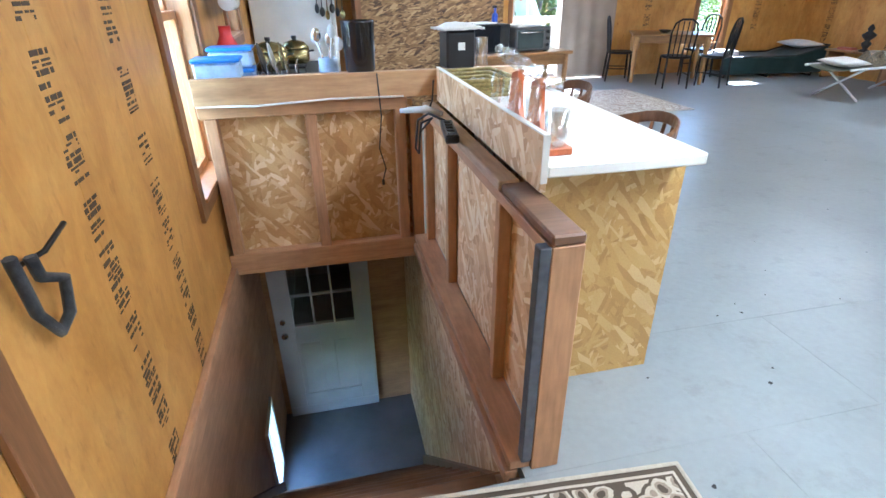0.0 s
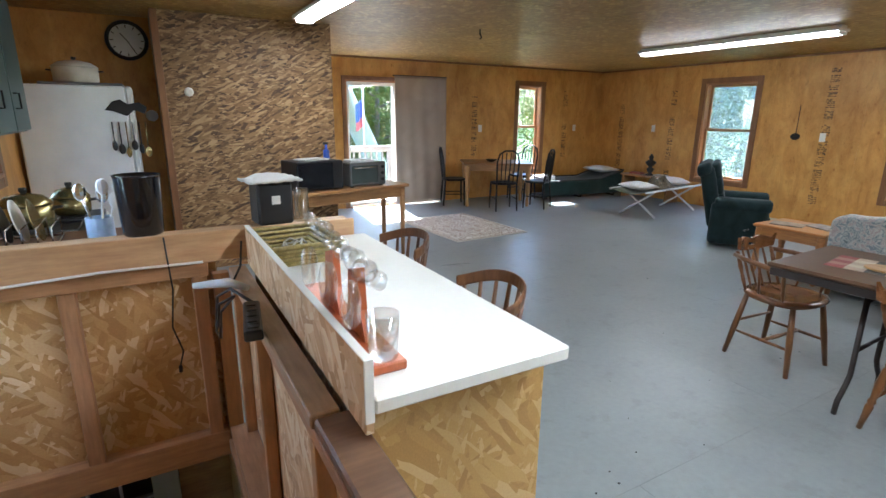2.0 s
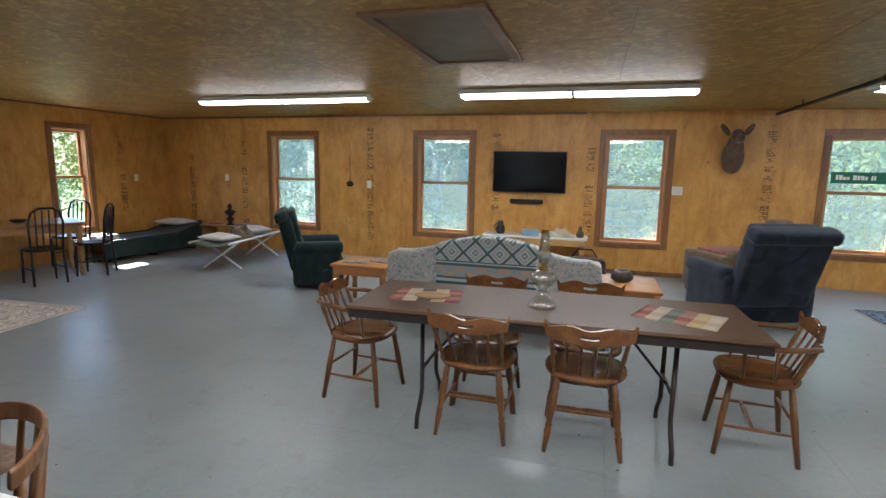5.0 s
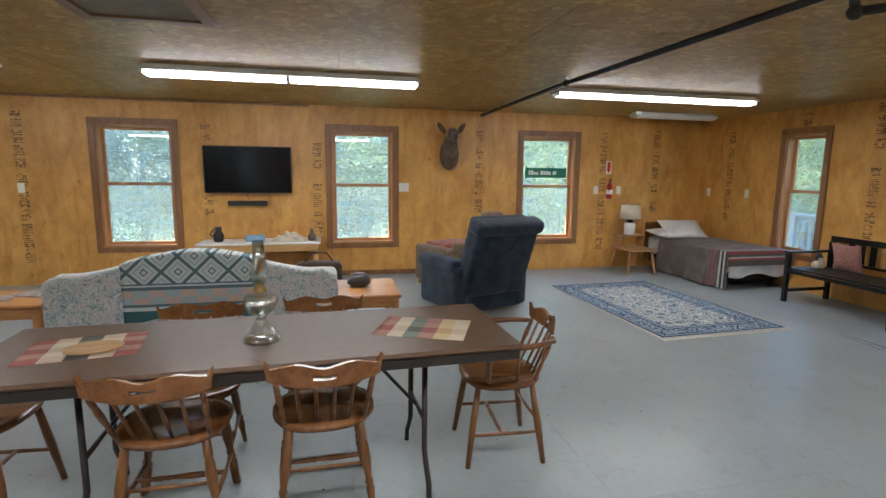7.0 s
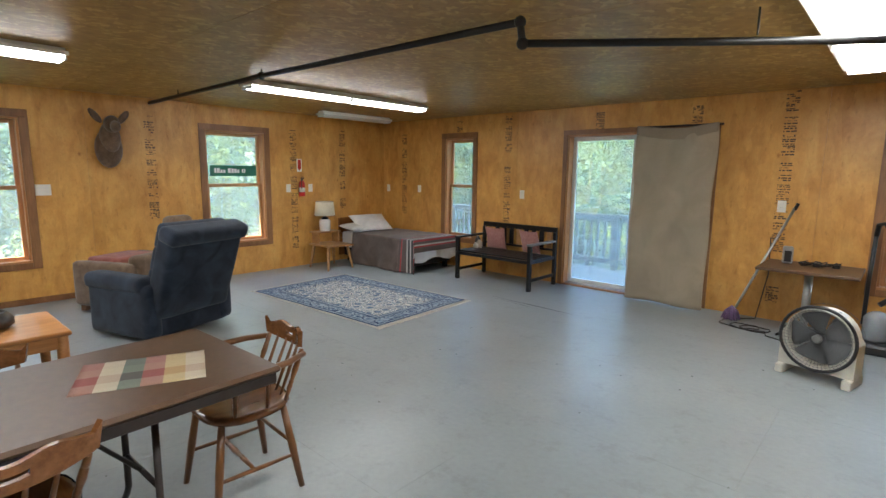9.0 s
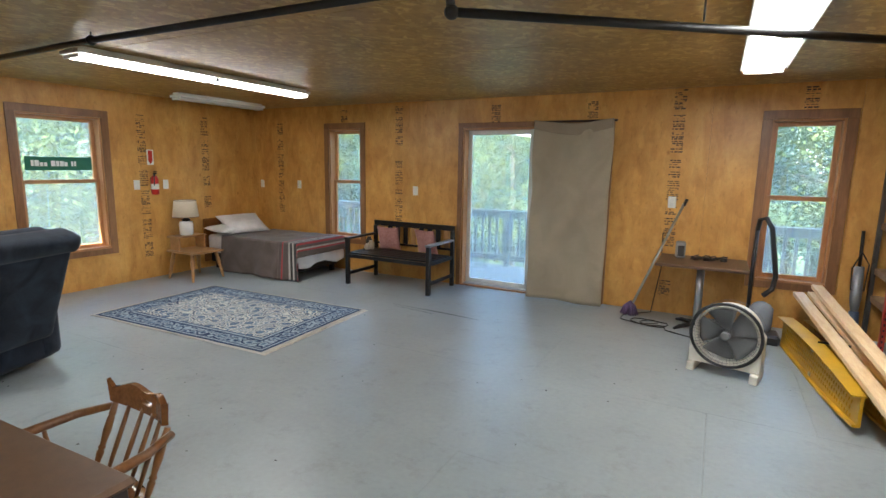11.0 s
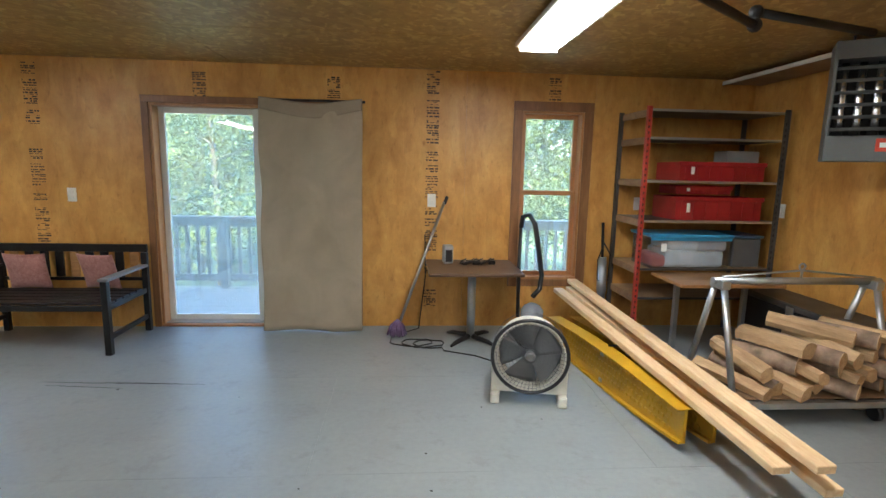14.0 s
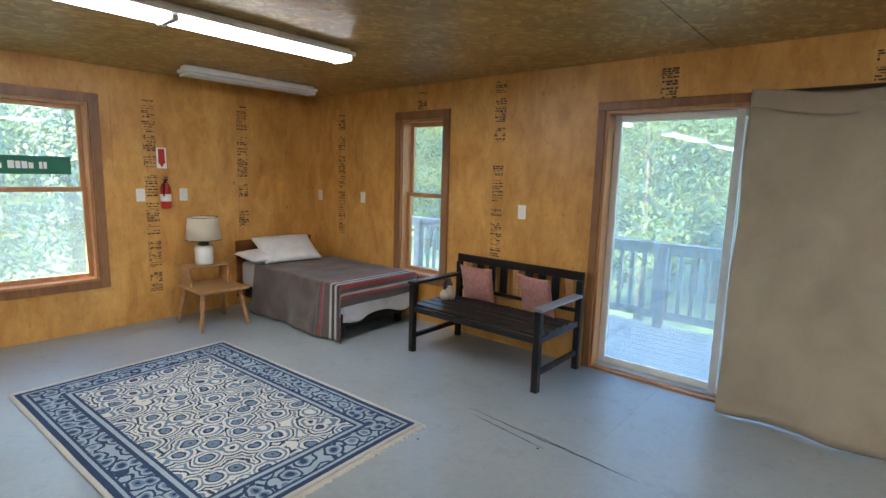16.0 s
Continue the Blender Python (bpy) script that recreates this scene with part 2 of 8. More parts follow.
SCREEN = screen_cloth("insect_mesh", 0.2)
DUSTY_SCREEN = screen_cloth("dusty_insect_mesh", 0.3)
PLY = plywood("varnished_plywood", "xz")
OSB_WARM = osb("strand_board_warm", [(0.5, 0.28, 0.1), (0.6, 0.36, 0.14), (0.66, 0.42, 0.18), (0.85, 0.66, 0.4)], 0.8, rough=0.36, stretch=0.26)
OSB_BAR = osb("strand_board_bar", [(0.46, 0.27, 0.08), (0.56, 0.345, 0.105), (0.6, 0.39, 0.125), (0.72, 0.52, 0.24)], 0.85, stretch=0.25)
OSB_STAIR = osb("strand_board_stair", [(0.5, 0.28, 0.12), (0.68, 0.44, 0.22), (0.78, 0.56, 0.32), (0.88, 0.74, 0.52)], 0.7, flat="yz", stretch=0.25)
OSB_RAW = osb("strand_board_raw", [(0.07, 0.035, 0.015), (0.22, 0.12, 0.045), (0.33, 0.19, 0.075), (0.52, 0.34, 0.16)], 1.15, rough=0.6, stretch=0.26, turns=(-14, 6, 28))
OSB_CEIL = osb("strand_board_ceiling", [(0.31, 0.172, 0.042), (0.36, 0.207, 0.053), (0.4, 0.237, 0.064), (0.54, 0.355, 0.115)], 0.55, rough=0.46, flat="xy", bump=0.5, stretch=0.5)
FLOOR = floor_paint()
CASING = wood("brown_casing", (0.17, 0.075, 0.03), (0.29, 0.14, 0.055), size=1.2, rough=0.4, world_space=True)
SASH = wood("pine_sash", (0.36, 0.16, 0.06), (0.5, 0.25, 0.1), size=1.2, rough=0.35, world_space=True)
STUD_Z = wood("lumber_upright", (0.4, 0.21, 0.1), (0.58, 0.34, 0.17), "z", 1.0, 0.55, knots=True, stain=0.25)
STUD_Y = wood("lumber_lengthwise", (0.38, 0.2, 0.1), (0.55, 0.32, 0.17), "y", 1.0, 0.55, knots=True, stain=0.3)
STUD_X = wood("lumber_crosswise", (0.43, 0.23, 0.11), (0.62, 0.37, 0.18), "x", 1.0, 0.5, knots=True, stain=0.25)
INK = plain("board_stamp_ink", (0.06, 0.04, 0.025), 0.6, vary=0.3)
GLASS = glass("window_glass")
WHITE_PLASTIC = plain("white_plastic", (0.78, 0.77, 0.72), 0.35, vary=0.05)
WHITE_PAINT = plain("white_paint", (0.74, 0.74, 0.7), 0.4, vary=0.08, size=4)
ALU = plain("grey_aluminium", (0.5, 0.52, 0.52), 0.35, 0.9, vary=0.1)
TUBE_ON = glow("lit_tube_diffuser", (1.0, 0.96, 0.86), TUBE_GLOW)
TUBE_OFF = plain("unlit_diffuser", (0.62, 0.62, 0.6), 0.3, vary=0.06)
ENAMEL = plain("white_enamel", (0.8, 0.79, 0.75), 0.25, vary=0.05)
BLACK_IRON = plain("black_iron_pipe", (0.018, 0.017, 0.016), 0.45, 0.4, vary=0.3)
CANVAS = cloth("beige_canvas", [(0.43, 0.36, 0.26), (0.54, 0.46, 0.34)], 2.5, weave=320)
def backlit(mat, share):
    """Lets a share of the light from behind through a thin cloth."""
    n, l = mat.node_tree.nodes, mat.node_tree.links
    b = n["Principled BSDF"]
    tr, mx = n.new("ShaderNodeBsdfTranslucent"), n.new("ShaderNodeMixShader")
    l.new(b.inputs["Base Color"].links[0].from_socket, tr.inputs["Color"])
    mx.inputs[0].default_value = share
    l.new(b.outputs[0], mx.inputs[1]), l.new(tr.outputs[0], mx.inputs[2])
    l.new(mx.outputs[0], n["Material Output"].inputs["Surface"])


backlit(CANVAS, 0.3)
# The doubled canvas; the backlight it blocks is put into a darker colour.
CANVAS_HEM = cloth("shade_toned_canvas_hem", [(0.3, 0.25, 0.18), (0.38, 0.32, 0.24)], 2.5, weave=320)
CANVAS_GREY = cloth("mauve_curtain_cloth", [(0.34, 0.27, 0.22), (0.42, 0.34, 0.28)], 2.5, weave=320)
RAIL = wood("weathered_rail", (0.2, 0.19, 0.17), (0.32, 0.3, 0.27), "x", 1.0, 0.85, world_space=True)
DECK = wood("weathered_deck", (0.4, 0.37, 0.33), (0.58, 0.54, 0.48), "x", 1.0, 0.8, world_space=True)


# ---- mesh helpers ----
def box(bm, x0, y0, z0, x1, y1, z1, bevel=0.0, seg=1, m=None):
    r = bmesh.ops.create_cube(bm, size=1.0)
    vs = r["verts"]
    bmesh.ops.transform(bm, verts=vs, matrix=Matrix.LocRotScale(((x0 + x1) / 2, (y0 + y1) / 2, (z0 + z1) / 2), None, (abs(x1 - x0), abs(y1 - y0), abs(z1 - z0))))
    if bevel:
        es = list({e for v in vs for e in v.link_edges})
        out = bmesh.ops.bevel(bm, geom=es, offset=bevel, segments=seg, affect="EDGES", profile=0.6)
        vs = list({v for f in out["faces"] for v in f.verts} | {v for v in vs if v.is_valid})
    if m is not None:
        bmesh.ops.transform(bm, verts=[v for v in vs if v.is_valid], matrix=m)
    return vs


def tube(bm, points, radius, seg=8, caps=True):
    """A round bar through points; radius may be one number or one for each point."""
    pts = [Vector(p) for p in points]
    rad = radius if isinstance(radius, (list, tuple)) else [radius] * len(pts)
    rings, up = [], None
    for i, p in enumerate(pts):
        d = (pts[min(i + 1, len(pts) - 1)] - pts[max(i - 1, 0)]).normalized()
        if up is None:
            up = Vector((0, 0, 1)) if abs(d.z) < 0.9 else Vector((1, 0, 0))
        side = d.cross(up)
        if side.length < 1e-4:
            side = d.orthogonal()
        side.normalize()
        up = side.cross(d).normalized()
        rings.append([bm.verts.new(p + rad[i] * (math.cos(a) * side + math.sin(a) * up)) for a in (2 * math.pi * k / seg for k in range(seg))])
    for a, c in zip(rings, rings[1:]):
        for k in range(seg):
            f = bm.faces.new((a[k], a[(k + 1) % seg], c[(k + 1) % seg], c[k]))
            f.smooth = True
    if caps:
        bm.faces.new(rings[0][::-1]), bm.faces.new(rings[-1])
    return bm


def lathe(bm, profile, centre=(0, 0, 0), seg=16, m=None):
    """A turned body: profile of (radius, height)."""
    c, rings = Vector(centre), []
    for r, z in profile:
        rings.append([bm.verts.new(c + Vector((r * math.cos(a), r * math.sin(a), z))) for a in (2 * math.pi * k / seg for k in range(seg))])
    for a, d in zip(rings, rings[1:]):
        for k in range(seg):
            f = bm.faces.new((a[k], a[(k + 1) % seg], d[(k + 1) % seg], d[k]))
            f.smooth = True
    bm.faces.new(rings[0][::-1]), bm.faces.new(rings[-1])
    if m is not None:
        bmesh.ops.transform(bm, verts=[v for r in rings for v in r], matrix=m)
    return bm


def prism(bm, outline, depth, m=None, smooth=False):
    """A flat outline in x, z given thickness along y (0 to depth)."""
    a = [bm.verts.new((x, 0, z)) for x, z in outline]
    c = [bm.verts.new((x, depth, z)) for x, z in outline]
    bm.faces.new(a), bm.faces.new(c[::-1])
    for i in range(len(a)):
        f = bm.faces.new((a[i], c[i], c[(i + 1) % len(a)], a[(i + 1) % len(a)]))
        f.smooth = smooth
    if m is not None:
        bmesh.ops.transform(bm, verts=a + c, matrix=m)
    return bm


def sheet(bm, fn, nu, nv, thick=0.0):
    """A surface fn(u, v) over the unit square, with thickness by solidify-like offset in z of the given vector fn."""
    g = [[bm.verts.new(fn(i / nu, j / nv)) for j in range(nv + 1)] for i in range(nu + 1)]
    for i in range(nu):
        for j in range(nv):
            f = bm.faces.new((g[i][j], g[i + 1][j], g[i + 1][j + 1], g[i][j + 1]))
            f.smooth = True
    return g


def mesh(name, bm, material):
    me = bpy.data.meshes.new(name)
    bmesh.ops.recalc_face_normals(bm, faces=bm.faces)
    bm.to_mesh(me)
    bm.free()
    me.materials.append(material)
    return me


def part(name, bm, material, parent=None, label="", solid=0.0, soften=0.0, subdiv=0):
    ob = new(name, mesh(name, bm, material))
    if parent is not None:
        ob.parent = parent
    if label:
        ob["label"] = label
    if soften:
        md = ob.modifiers.new("bevel", "BEVEL")
        md.width, md.segments, md.limit_method = soften, 2, "ANGLE"
    if subdiv:
        md = ob.modifiers.new("subdiv", "SUBSURF")
        md.levels = md.render_levels = subdiv
        for p in ob.data.polygons:
            p.use_smooth = True
    if solid:
        md = ob.modifiers.new("solid", "SOLIDIFY")
        md.thickness = solid
    return ob


def thing(name, label, category, x=0, y=0, z=0, rz=0, group="", kind=""):
    ob = new(name)
    ob.empty_display_size = 0.1
    ob.matrix_basis = pose(x, y, z, 0, 0, rz)
    return tagged(ob, label, category, group, kind)


def bar_part(name, material, parent, *xyz, bevel=0.003, label="", m=None):
    bm = bmesh.new()
    box(bm, *xyz, bevel=bevel, m=m)
    return part(name, bm, material, parent, label)


# ---- the room's measures ----
XW, XE, YS, YN, ZC, T = -0.70, 8.68, -5.84, 8.45, 2.42, 0.16
WIN_TOP, WIN_LOW = 2.08, 0.49


def plane_matrix(side):
    """Wall coordinates (u along the wall, v into the room, w up) to the world."""
    if side == "E":
        return Matrix(((0, -1, 0, XE), (1, 0, 0, 0), (0, 0, 1, 0), (0, 0, 0, 1)))
    if side == "W":
        return Matrix(((0, 1, 0, XW), (1, 0, 0, 0), (0, 0, 1, 0), (0, 0, 0, 1)))
    if side == "S":
        return Matrix(((1, 0, 0, 0), (0, 1, 0, YS), (0, 0, 1, 0), (0, 0, 0, 1)))
    return Matrix(((1, 0, 0, 0), (0, -1, 0, YN), (0, 0, 1, 0), (0, 0, 0, 1)))


def wall(name, side, u0, u1, holes, seams, low=0.0, high=None, material=None, depth=T, label=""):
    """A wall with real openings, its face made of sheets of plywood."""
    high = ZC if high is None else high
    m = plane_matrix(side)
    shell = thing(name, label or "interior wall of varnished orange plywood sheets", "wall", kind="structure")
    def spans(bm, a, b, v0, v1):
        cuts = sorted({a, b} | {c for h in holes for c in h[:2] if a < c < b})
        for c0, c1 in zip(cuts, cuts[1:]):
            z = low
            for h in sorted((h for h in holes if h[0] <= c0 + 1e-6 and h[1] >= c1 - 1e-6), key=lambda h: h[2]):
                if h[2] > z:
                    box(bm, c0, v0, z, c1, v1, h[2], m=m)
                z = h[3]
            if z < high:
                box(bm, c0, v0, z, c1, v1, high, m=m)
    bm = bmesh.new()
    spans(bm, u0, u1, -depth, -0.012)
    part("wall_core", bm, CASING, shell)
    edges = [u0] + [s for s in seams if u0 < s < u1] + [u1]
    for a, b in zip(edges, edges[1:]):
        bm = bmesh.new()
        spans(bm, a + 0.001, b - 0.001, -0.012, 0.0)
        part("plywood_sheet", bm, material or PLY, shell)
    return shell


def stamps(shell, side, u, z0, z1, width=0.13, seed=0, density=1.0):
    """Rows of unreadable ink along a sheet's edge, as plain bars."""
    rng = random.Random(seed)
    bm, m, z = bmesh.new(), plane_matrix(side), z0
    while z < z1:
        block = rng.uniform(0.05, 0.22)
        if rng.random() < 0.9 * density:
            zz = z
            while zz < min(z + block, z1):
                hgt = rng.choice((0.006, 0.01, 0.014))
                a = -width / 2 + rng.uniform(0, 0.012)
                while a < width / 2:
                    ln = rng.uniform(0.012, 0.05)
                    if rng.random() < 0.8:
                        box(bm, u + a, 0.0, zz, u + min(a + ln, width / 2), 0.0012, zz + hgt, m=m)
                    a += ln + rng.uniform(0.004, 0.014)
                zz += hgt + rng.choice((0.005, 0.009, 0.016))
        z += block + rng.uniform(0.02, 0.08)
    return part("ink_stamp", bm, INK, shell)


def window(name, side, u0, u1, low=WIN_LOW, top=WIN_TOP, trim=0.085, parts=True, group=""):
    """A double-hung timber window: casing, jambs, sill, two sashes and their panes."""
    m = plane_matrix(side)
    w = thing(name, "double-hung wooden window with brown casing", "window", kind="structure")
    t = trim
    for nm, a in (("side_casing", (u0 - t, 0, low - t, u0, 0.02, top)), ("side_casing", (u1, 0, low - t, u1 + t, 0.02, top)),
                  ("head_casing", (u0 - t, 0, top, u1 + t, 0.022, top + t)), ("apron", (u0 + 0.001, 0, low - t, u1 - 0.001, 0.018, low - 0.014))):
        bar_part(nm, CASING, w, *a, m=m)
    for a in ((u0, -T, low, u0 + 0.02, -0.001, top), (u1 - 0.02, -T, low, u1, -0.001, top), (u0 + 0.02, -T, top - 0.02, u1 - 0.02, -0.001, top)):
        bar_part("jamb", SASH, w, *a, m=m)
    bar_part("window_sill", SASH, w, u0 - 0.0, -T - 0.02, low - 0.012, u1 + 0.0, 0.03, low + 0.012, m=m)
    mid = low + (top - low) * 0.52
    for nm, z0, z1, v in (("upper_sash", mid - 0.02, top - 0.02, -0.115), ("lower_sash", low + 0.012, mid + 0.02, -0.075)):
        s = 0.042
        bm = bmesh.new()
        for a in ((u0 + 0.02, v - 0.035, z0, u0 + 0.02 + s, v, z1), (u1 - 0.02 - s, v - 0.035, z0, u1 - 0.02, v, z1),
                  (u0 + 0.02 + s, v - 0.035, z0, u1 - 0.02 - s, v, z0 + s), (u0 + 0.02 + s, v - 0.035, z1 - s, u1 - 0.02 - s, v, z1)):
            box(bm, *a, bevel=0.003, m=m)
        sash = part(nm, bm, SASH, w)
        bm = bmesh.new()
        box(bm, u0 + 0.02 + s - 0.004, v - 0.019, z0 + s - 0.004, u1 - 0.016 - s, v - 0.015, z1 - s + 0.004, m=m)
        pane = part("pane", bm, GLASS, sash, "clear window pane")
        pane.visible_shadow = False
    bm = bmesh.new()
    box(bm, u0 + 0.02, -T + 0.004, low + 0.012, u1 - 0.02, -T + 0.006, top - 0.02, m=m)
    if side != "N":
        part("insect_screen", bm, SCREEN, w, "pale grey insect screen").visible_shadow = False
    return w


def patio_door(name, side, u0, u1, top, trim=0.06, flip=False):
    """A two-leaf sliding glass door in a wooden frame."""
    m = plane_matrix(side)
    d = thing(name, "sliding glass patio door in a brown wooden frame", "patio door", kind="structure")
    for nm, a in (("side_casing", (u0 - trim, 0, 0, u0, 0.02, top)), ("side_casing", (u1, 0, 0, u1 + trim, 0.02, top)), ("head_casing", (u0 - trim, 0, top, u1 + trim, 0.022, top + trim))):
        bar_part(nm, CASING, d, *a, m=m)
    for a in ((u0, -T, 0.02, u0 + 0.025, -0.001, top), (u1 - 0.025, -T, 0.02, u1, -0.001, top), (u0 + 0.025, -T, top - 0.025, u1 - 0.025, -0.001, top)):
        bar_part("jamb", SASH, d, *a, m=m)
    bar_part("threshold", SASH, d, u0, -T, 0.0, u1, 0.012, 0.02, m=m)
    bar_part("track", ALU, d, u0 + 0.025, -0.13, 0.02, u1 - 0.025, -0.03, 0.03, m=m)
    mid = (u0 + u1) / 2
    for a0, a1, v in ((u0 + 0.025, mid + 0.03, -0.07), (mid - 0.03, u1 - 0.025, -0.115)):
        s, z0, z1 = 0.055, 0.03, top - 0.025
        bm = bmesh.new()
        for a in ((a0, v - 0.03, z0, a0 + s, v, z1), (a1 - s, v - 0.03, z0, a1, v, z1), (a0 + s, v - 0.03, z0, a1 - s, v, z0 + s), (a0 + s, v - 0.03, z1 - s, a1 - s, v, z1)):
            box(bm, *a, bevel=0.004, m=m)
        leaf = part("door_leaf", bm, WHITE_PAINT, d)
        bm = bmesh.new()
        box(bm, a0 + s - 0.004, v - 0.019, z0 + s - 0.004, a1 - s + 0.004, v - 0.015, z1 - s + 0.004, m=m)
        part("pane", bm, GLASS, leaf, "clear glass pane").visible_shadow = False
    bm = bmesh.new()
    box(bm, u0 + 0.03, -T + 0.004, 0.03, u1 - 0.03, -T + 0.006, top - 0.03, m=m)
    if side != "N":
        part("insect_screen", bm, DUSTY_SCREEN, d, "dusty pale grey insect screen").visible_shadow = False
    return d


# ---- walls, floor, ceiling ----
E_WIN = [(5.196, 6.071), (2.371, 3.267), (-0.57, 0.305), (-3.447, -2.572)]
S_WIN = [(6.56, 7.14), (0.96, 1.55)]
hole = lambda a: (a[0], a[1], WIN_LOW, WIN_TOP)
PD2, PD1, PD_TOP = (3.1, 4.92), (3.05, 4.81), 2.06
W_WIN1, W_WIN2 = (2.43, 3.12), (4.3, 4.95)
wall_east = wall("wall_east", "E", YS - T, YN + T, [hole(a) for a in E_WIN], [YS + 1.0 + 1.22 * i for i in range(12)])
wall_south = wall("wall_south", "S", XW, XE, [hole(a) for a in S_WIN] + [(*PD2, 0.0, PD_TOP)], [3.3 + 1.22 * i for i in range(-3, 5)])
wall_north = wall("wall_north", "N", 2.0, XE, [(6.49, 7.06, WIN_LOW, WIN_TOP), (*PD1, 0.0, PD_TOP)], [4.6 + 1.22 * i for i in range(0, 3)])
wall_west = wall("wall_west", "W", YS - T, 6.4, [(*W_WIN1, WIN_LOW, WIN_TOP), (*W_WIN2, 1.1, 1.95)], [-4.8, -3.58, -2.36, -1.14, 0.08, 1.3, 2.52, 3.74], low=-0.08)
for i, a in enumerate(E_WIN):
    window("window_%d" % (i + 1), "E", *a)
for i, a in enumerate(S_WIN):
    window("window_%d" % (i + 5), "S", *a)
window("window_7", "N", 6.49, 7.06)
window("window_8", "W", *W_WIN1)
window("window_9", "W", *W_WIN2, low=1.1, top=1.95)
patio_door("door_1", "N", *PD1, PD_TOP)
patio_door("door_2", "S", *PD2, PD_TOP)

# kitchen end: a plywood wall and the boxed-in strand board chase
kitchen_end = thing("wall_kitchen", "plywood wall behind the refrigerator", "wall", kind="structure")
bar_part("plywood_sheet", PLY, kitchen_end, XW, 6.4, 0, 0.43, 6.5, ZC, bevel=0)
bar_part("corner_post", CASING, kitchen_end, 0.37, 5.78, 0, 0.43, 6.399, ZC - 0.002)
chase = thing("wall_chase", "boxed-in chimney chase faced with raw strand board", "wall", kind="structure")
bar_part("strand_board_sheet", OSB_RAW, chase, 0.431, 5.8, 0, 1.28, 5.815, ZC - 0.001, bevel=0)
bar_part("strand_board_sheet", OSB_RAW, chase, 1.282, 5.8, 0, 2.0, 5.815, ZC - 0.001, bevel=0)
bar_part("side_sheet", OSB_STAIR, chase, 1.985, 5.816, 0, 2.0, YN, ZC - 0.001, bevel=0)
bar_part("chase_core", CASING, chase, 0.431, 5.816, 0, 1.984, YN + T, ZC - 0.001, bevel=0)

# floor in painted sheets round the stair well
STAIR = (XW, 0.90, 0.46, 2.75)
ground_floor = thing("floor", "glossy grey-painted plywood floor sheets", "floor", kind="structure")
def floor_piece(x0, y0, x1, y1):
    bm = bmesh.new()
    box(bm, x0 + 0.0006, y0 + 0.0006, -0.1, x1 - 0.0006, y1 - 0.0006, 0.0)
    part("floor_sheet", bm, FLOOR, ground_floor)
ys = [YS, -4.6, -3.38, -2.16, -0.94, 0.28, 0.90, 1.5, 2.75, 3.94, 5.16, 6.38, YN]
for j, (a, b) in enumerate(zip(ys, ys[1:])):
    xs = [XW, 0.46, 1.9 - (j % 2) * 0.6, 4.34 - (j % 2) * 1.22, 6.78 - (j % 2) * 1.22, XE]
    for x0, x1 in zip(xs, xs[1:]):
        if not (x1 <= 0.461 and a >= 0.899 and b <= 2.751):
            floor_piece(x0, a, x1, b)
bm = bmesh.new()
cx = [XW + 2.44 * i for i in range(4)] + [XE]
cy = [YS + 1.22 * i for i in range(12)] + [YN]
for i, (x0, x1) in enumerate(zip(cx, cx[1:])):
    for j, (y0, y1) in enumerate(zip(cy, cy[1:])):
        box(bm, x0 + 0.0025, y0 + 0.0025, ZC, x1 - 0.0025, y1 - 0.0025, ZC + 0.015)
box(bm, XW - T, YS - T, ZC + 0.016, XE + T, YN + T, ZC + 0.2)
tagged(part("ceiling", bm, OSB_CEIL), "varnished strand board ceiling with visible sheet seams", "ceiling", kind="structure")
# Unseen slab, added with a deep south eave to shade the deck railing.
bm = bmesh.new()
box(bm, XW - 0.3, YS - 0.85, ZC + 0.21, XE + 0.3, YN + 0.3, ZC + 0.42)
tagged(part("roof", bm, CASING), "unseen brown roof slab, added to shade the south deck and railing", "roof", kind="structure")
trim = thing("trim", "dark brown strip along the wall tops", "trim", kind="structure")
bar_part("top_strip", CASING, trim, 2.0, YN - 0.018, ZC - 0.03, XE - 0.02, YN - 0.001, ZC - 0.001)
bar_part("top_strip", CASING, trim, XE - 0.018, 0.6, ZC - 0.03, XE - 0.001, YN - 0.001, ZC - 0.001)

for side, shell, rows in (("E", wall_east, [(7.852, 0.5, 1.75), (6.671, 0.3, 2.0), (4.131, 0.3, 2.2), (1.949, 0.9, 2.1), (0.505, 0.5, 1.9), (-1.877, 0.9, 2.2), (-3.942, 0.3, 2.25), (-4.891, 0.9, 2.2)]),
                          ("S", wall_south, [(8.13, 0.8, 2.2), (6.85, 2.18, 2.36), (5.9, 0.8, 2.38), (4.47, 2.12, 2.36), (3.29, 2.14, 2.38), (2.39, 0.2, 2.4), (1.25, 2.18, 2.38)]),
                          ("N", wall_north, [(5.5, 0.8, 1.85), (7.69, 0.7, 2.0)]),
                          ("W", wall_west, [(1.32, -0.05, 2.38), (1.85, -0.05, 2.38), (-1.14, 0.2, 2.2)])):
    for k, (u, z0, z1) in enumerate(rows):
        stamps(shell, side, u, z0, z1, 0.1 if side == "W" else 0.12, k * 7 + ord(side))


# ---- outside ----
GRASS = plain("grass_ground", (0.07, 0.11, 0.035), 0.95, vary=0.4, size=1.2, grain=20)
CANOPY_WHITE = plain("white_canopy_cloth", (0.7, 0.71, 0.72), 0.7, vary=0.06)
BARK = plain("tree_bark", (0.12, 0.09, 0.065), 0.9, vary=0.35, size=8)


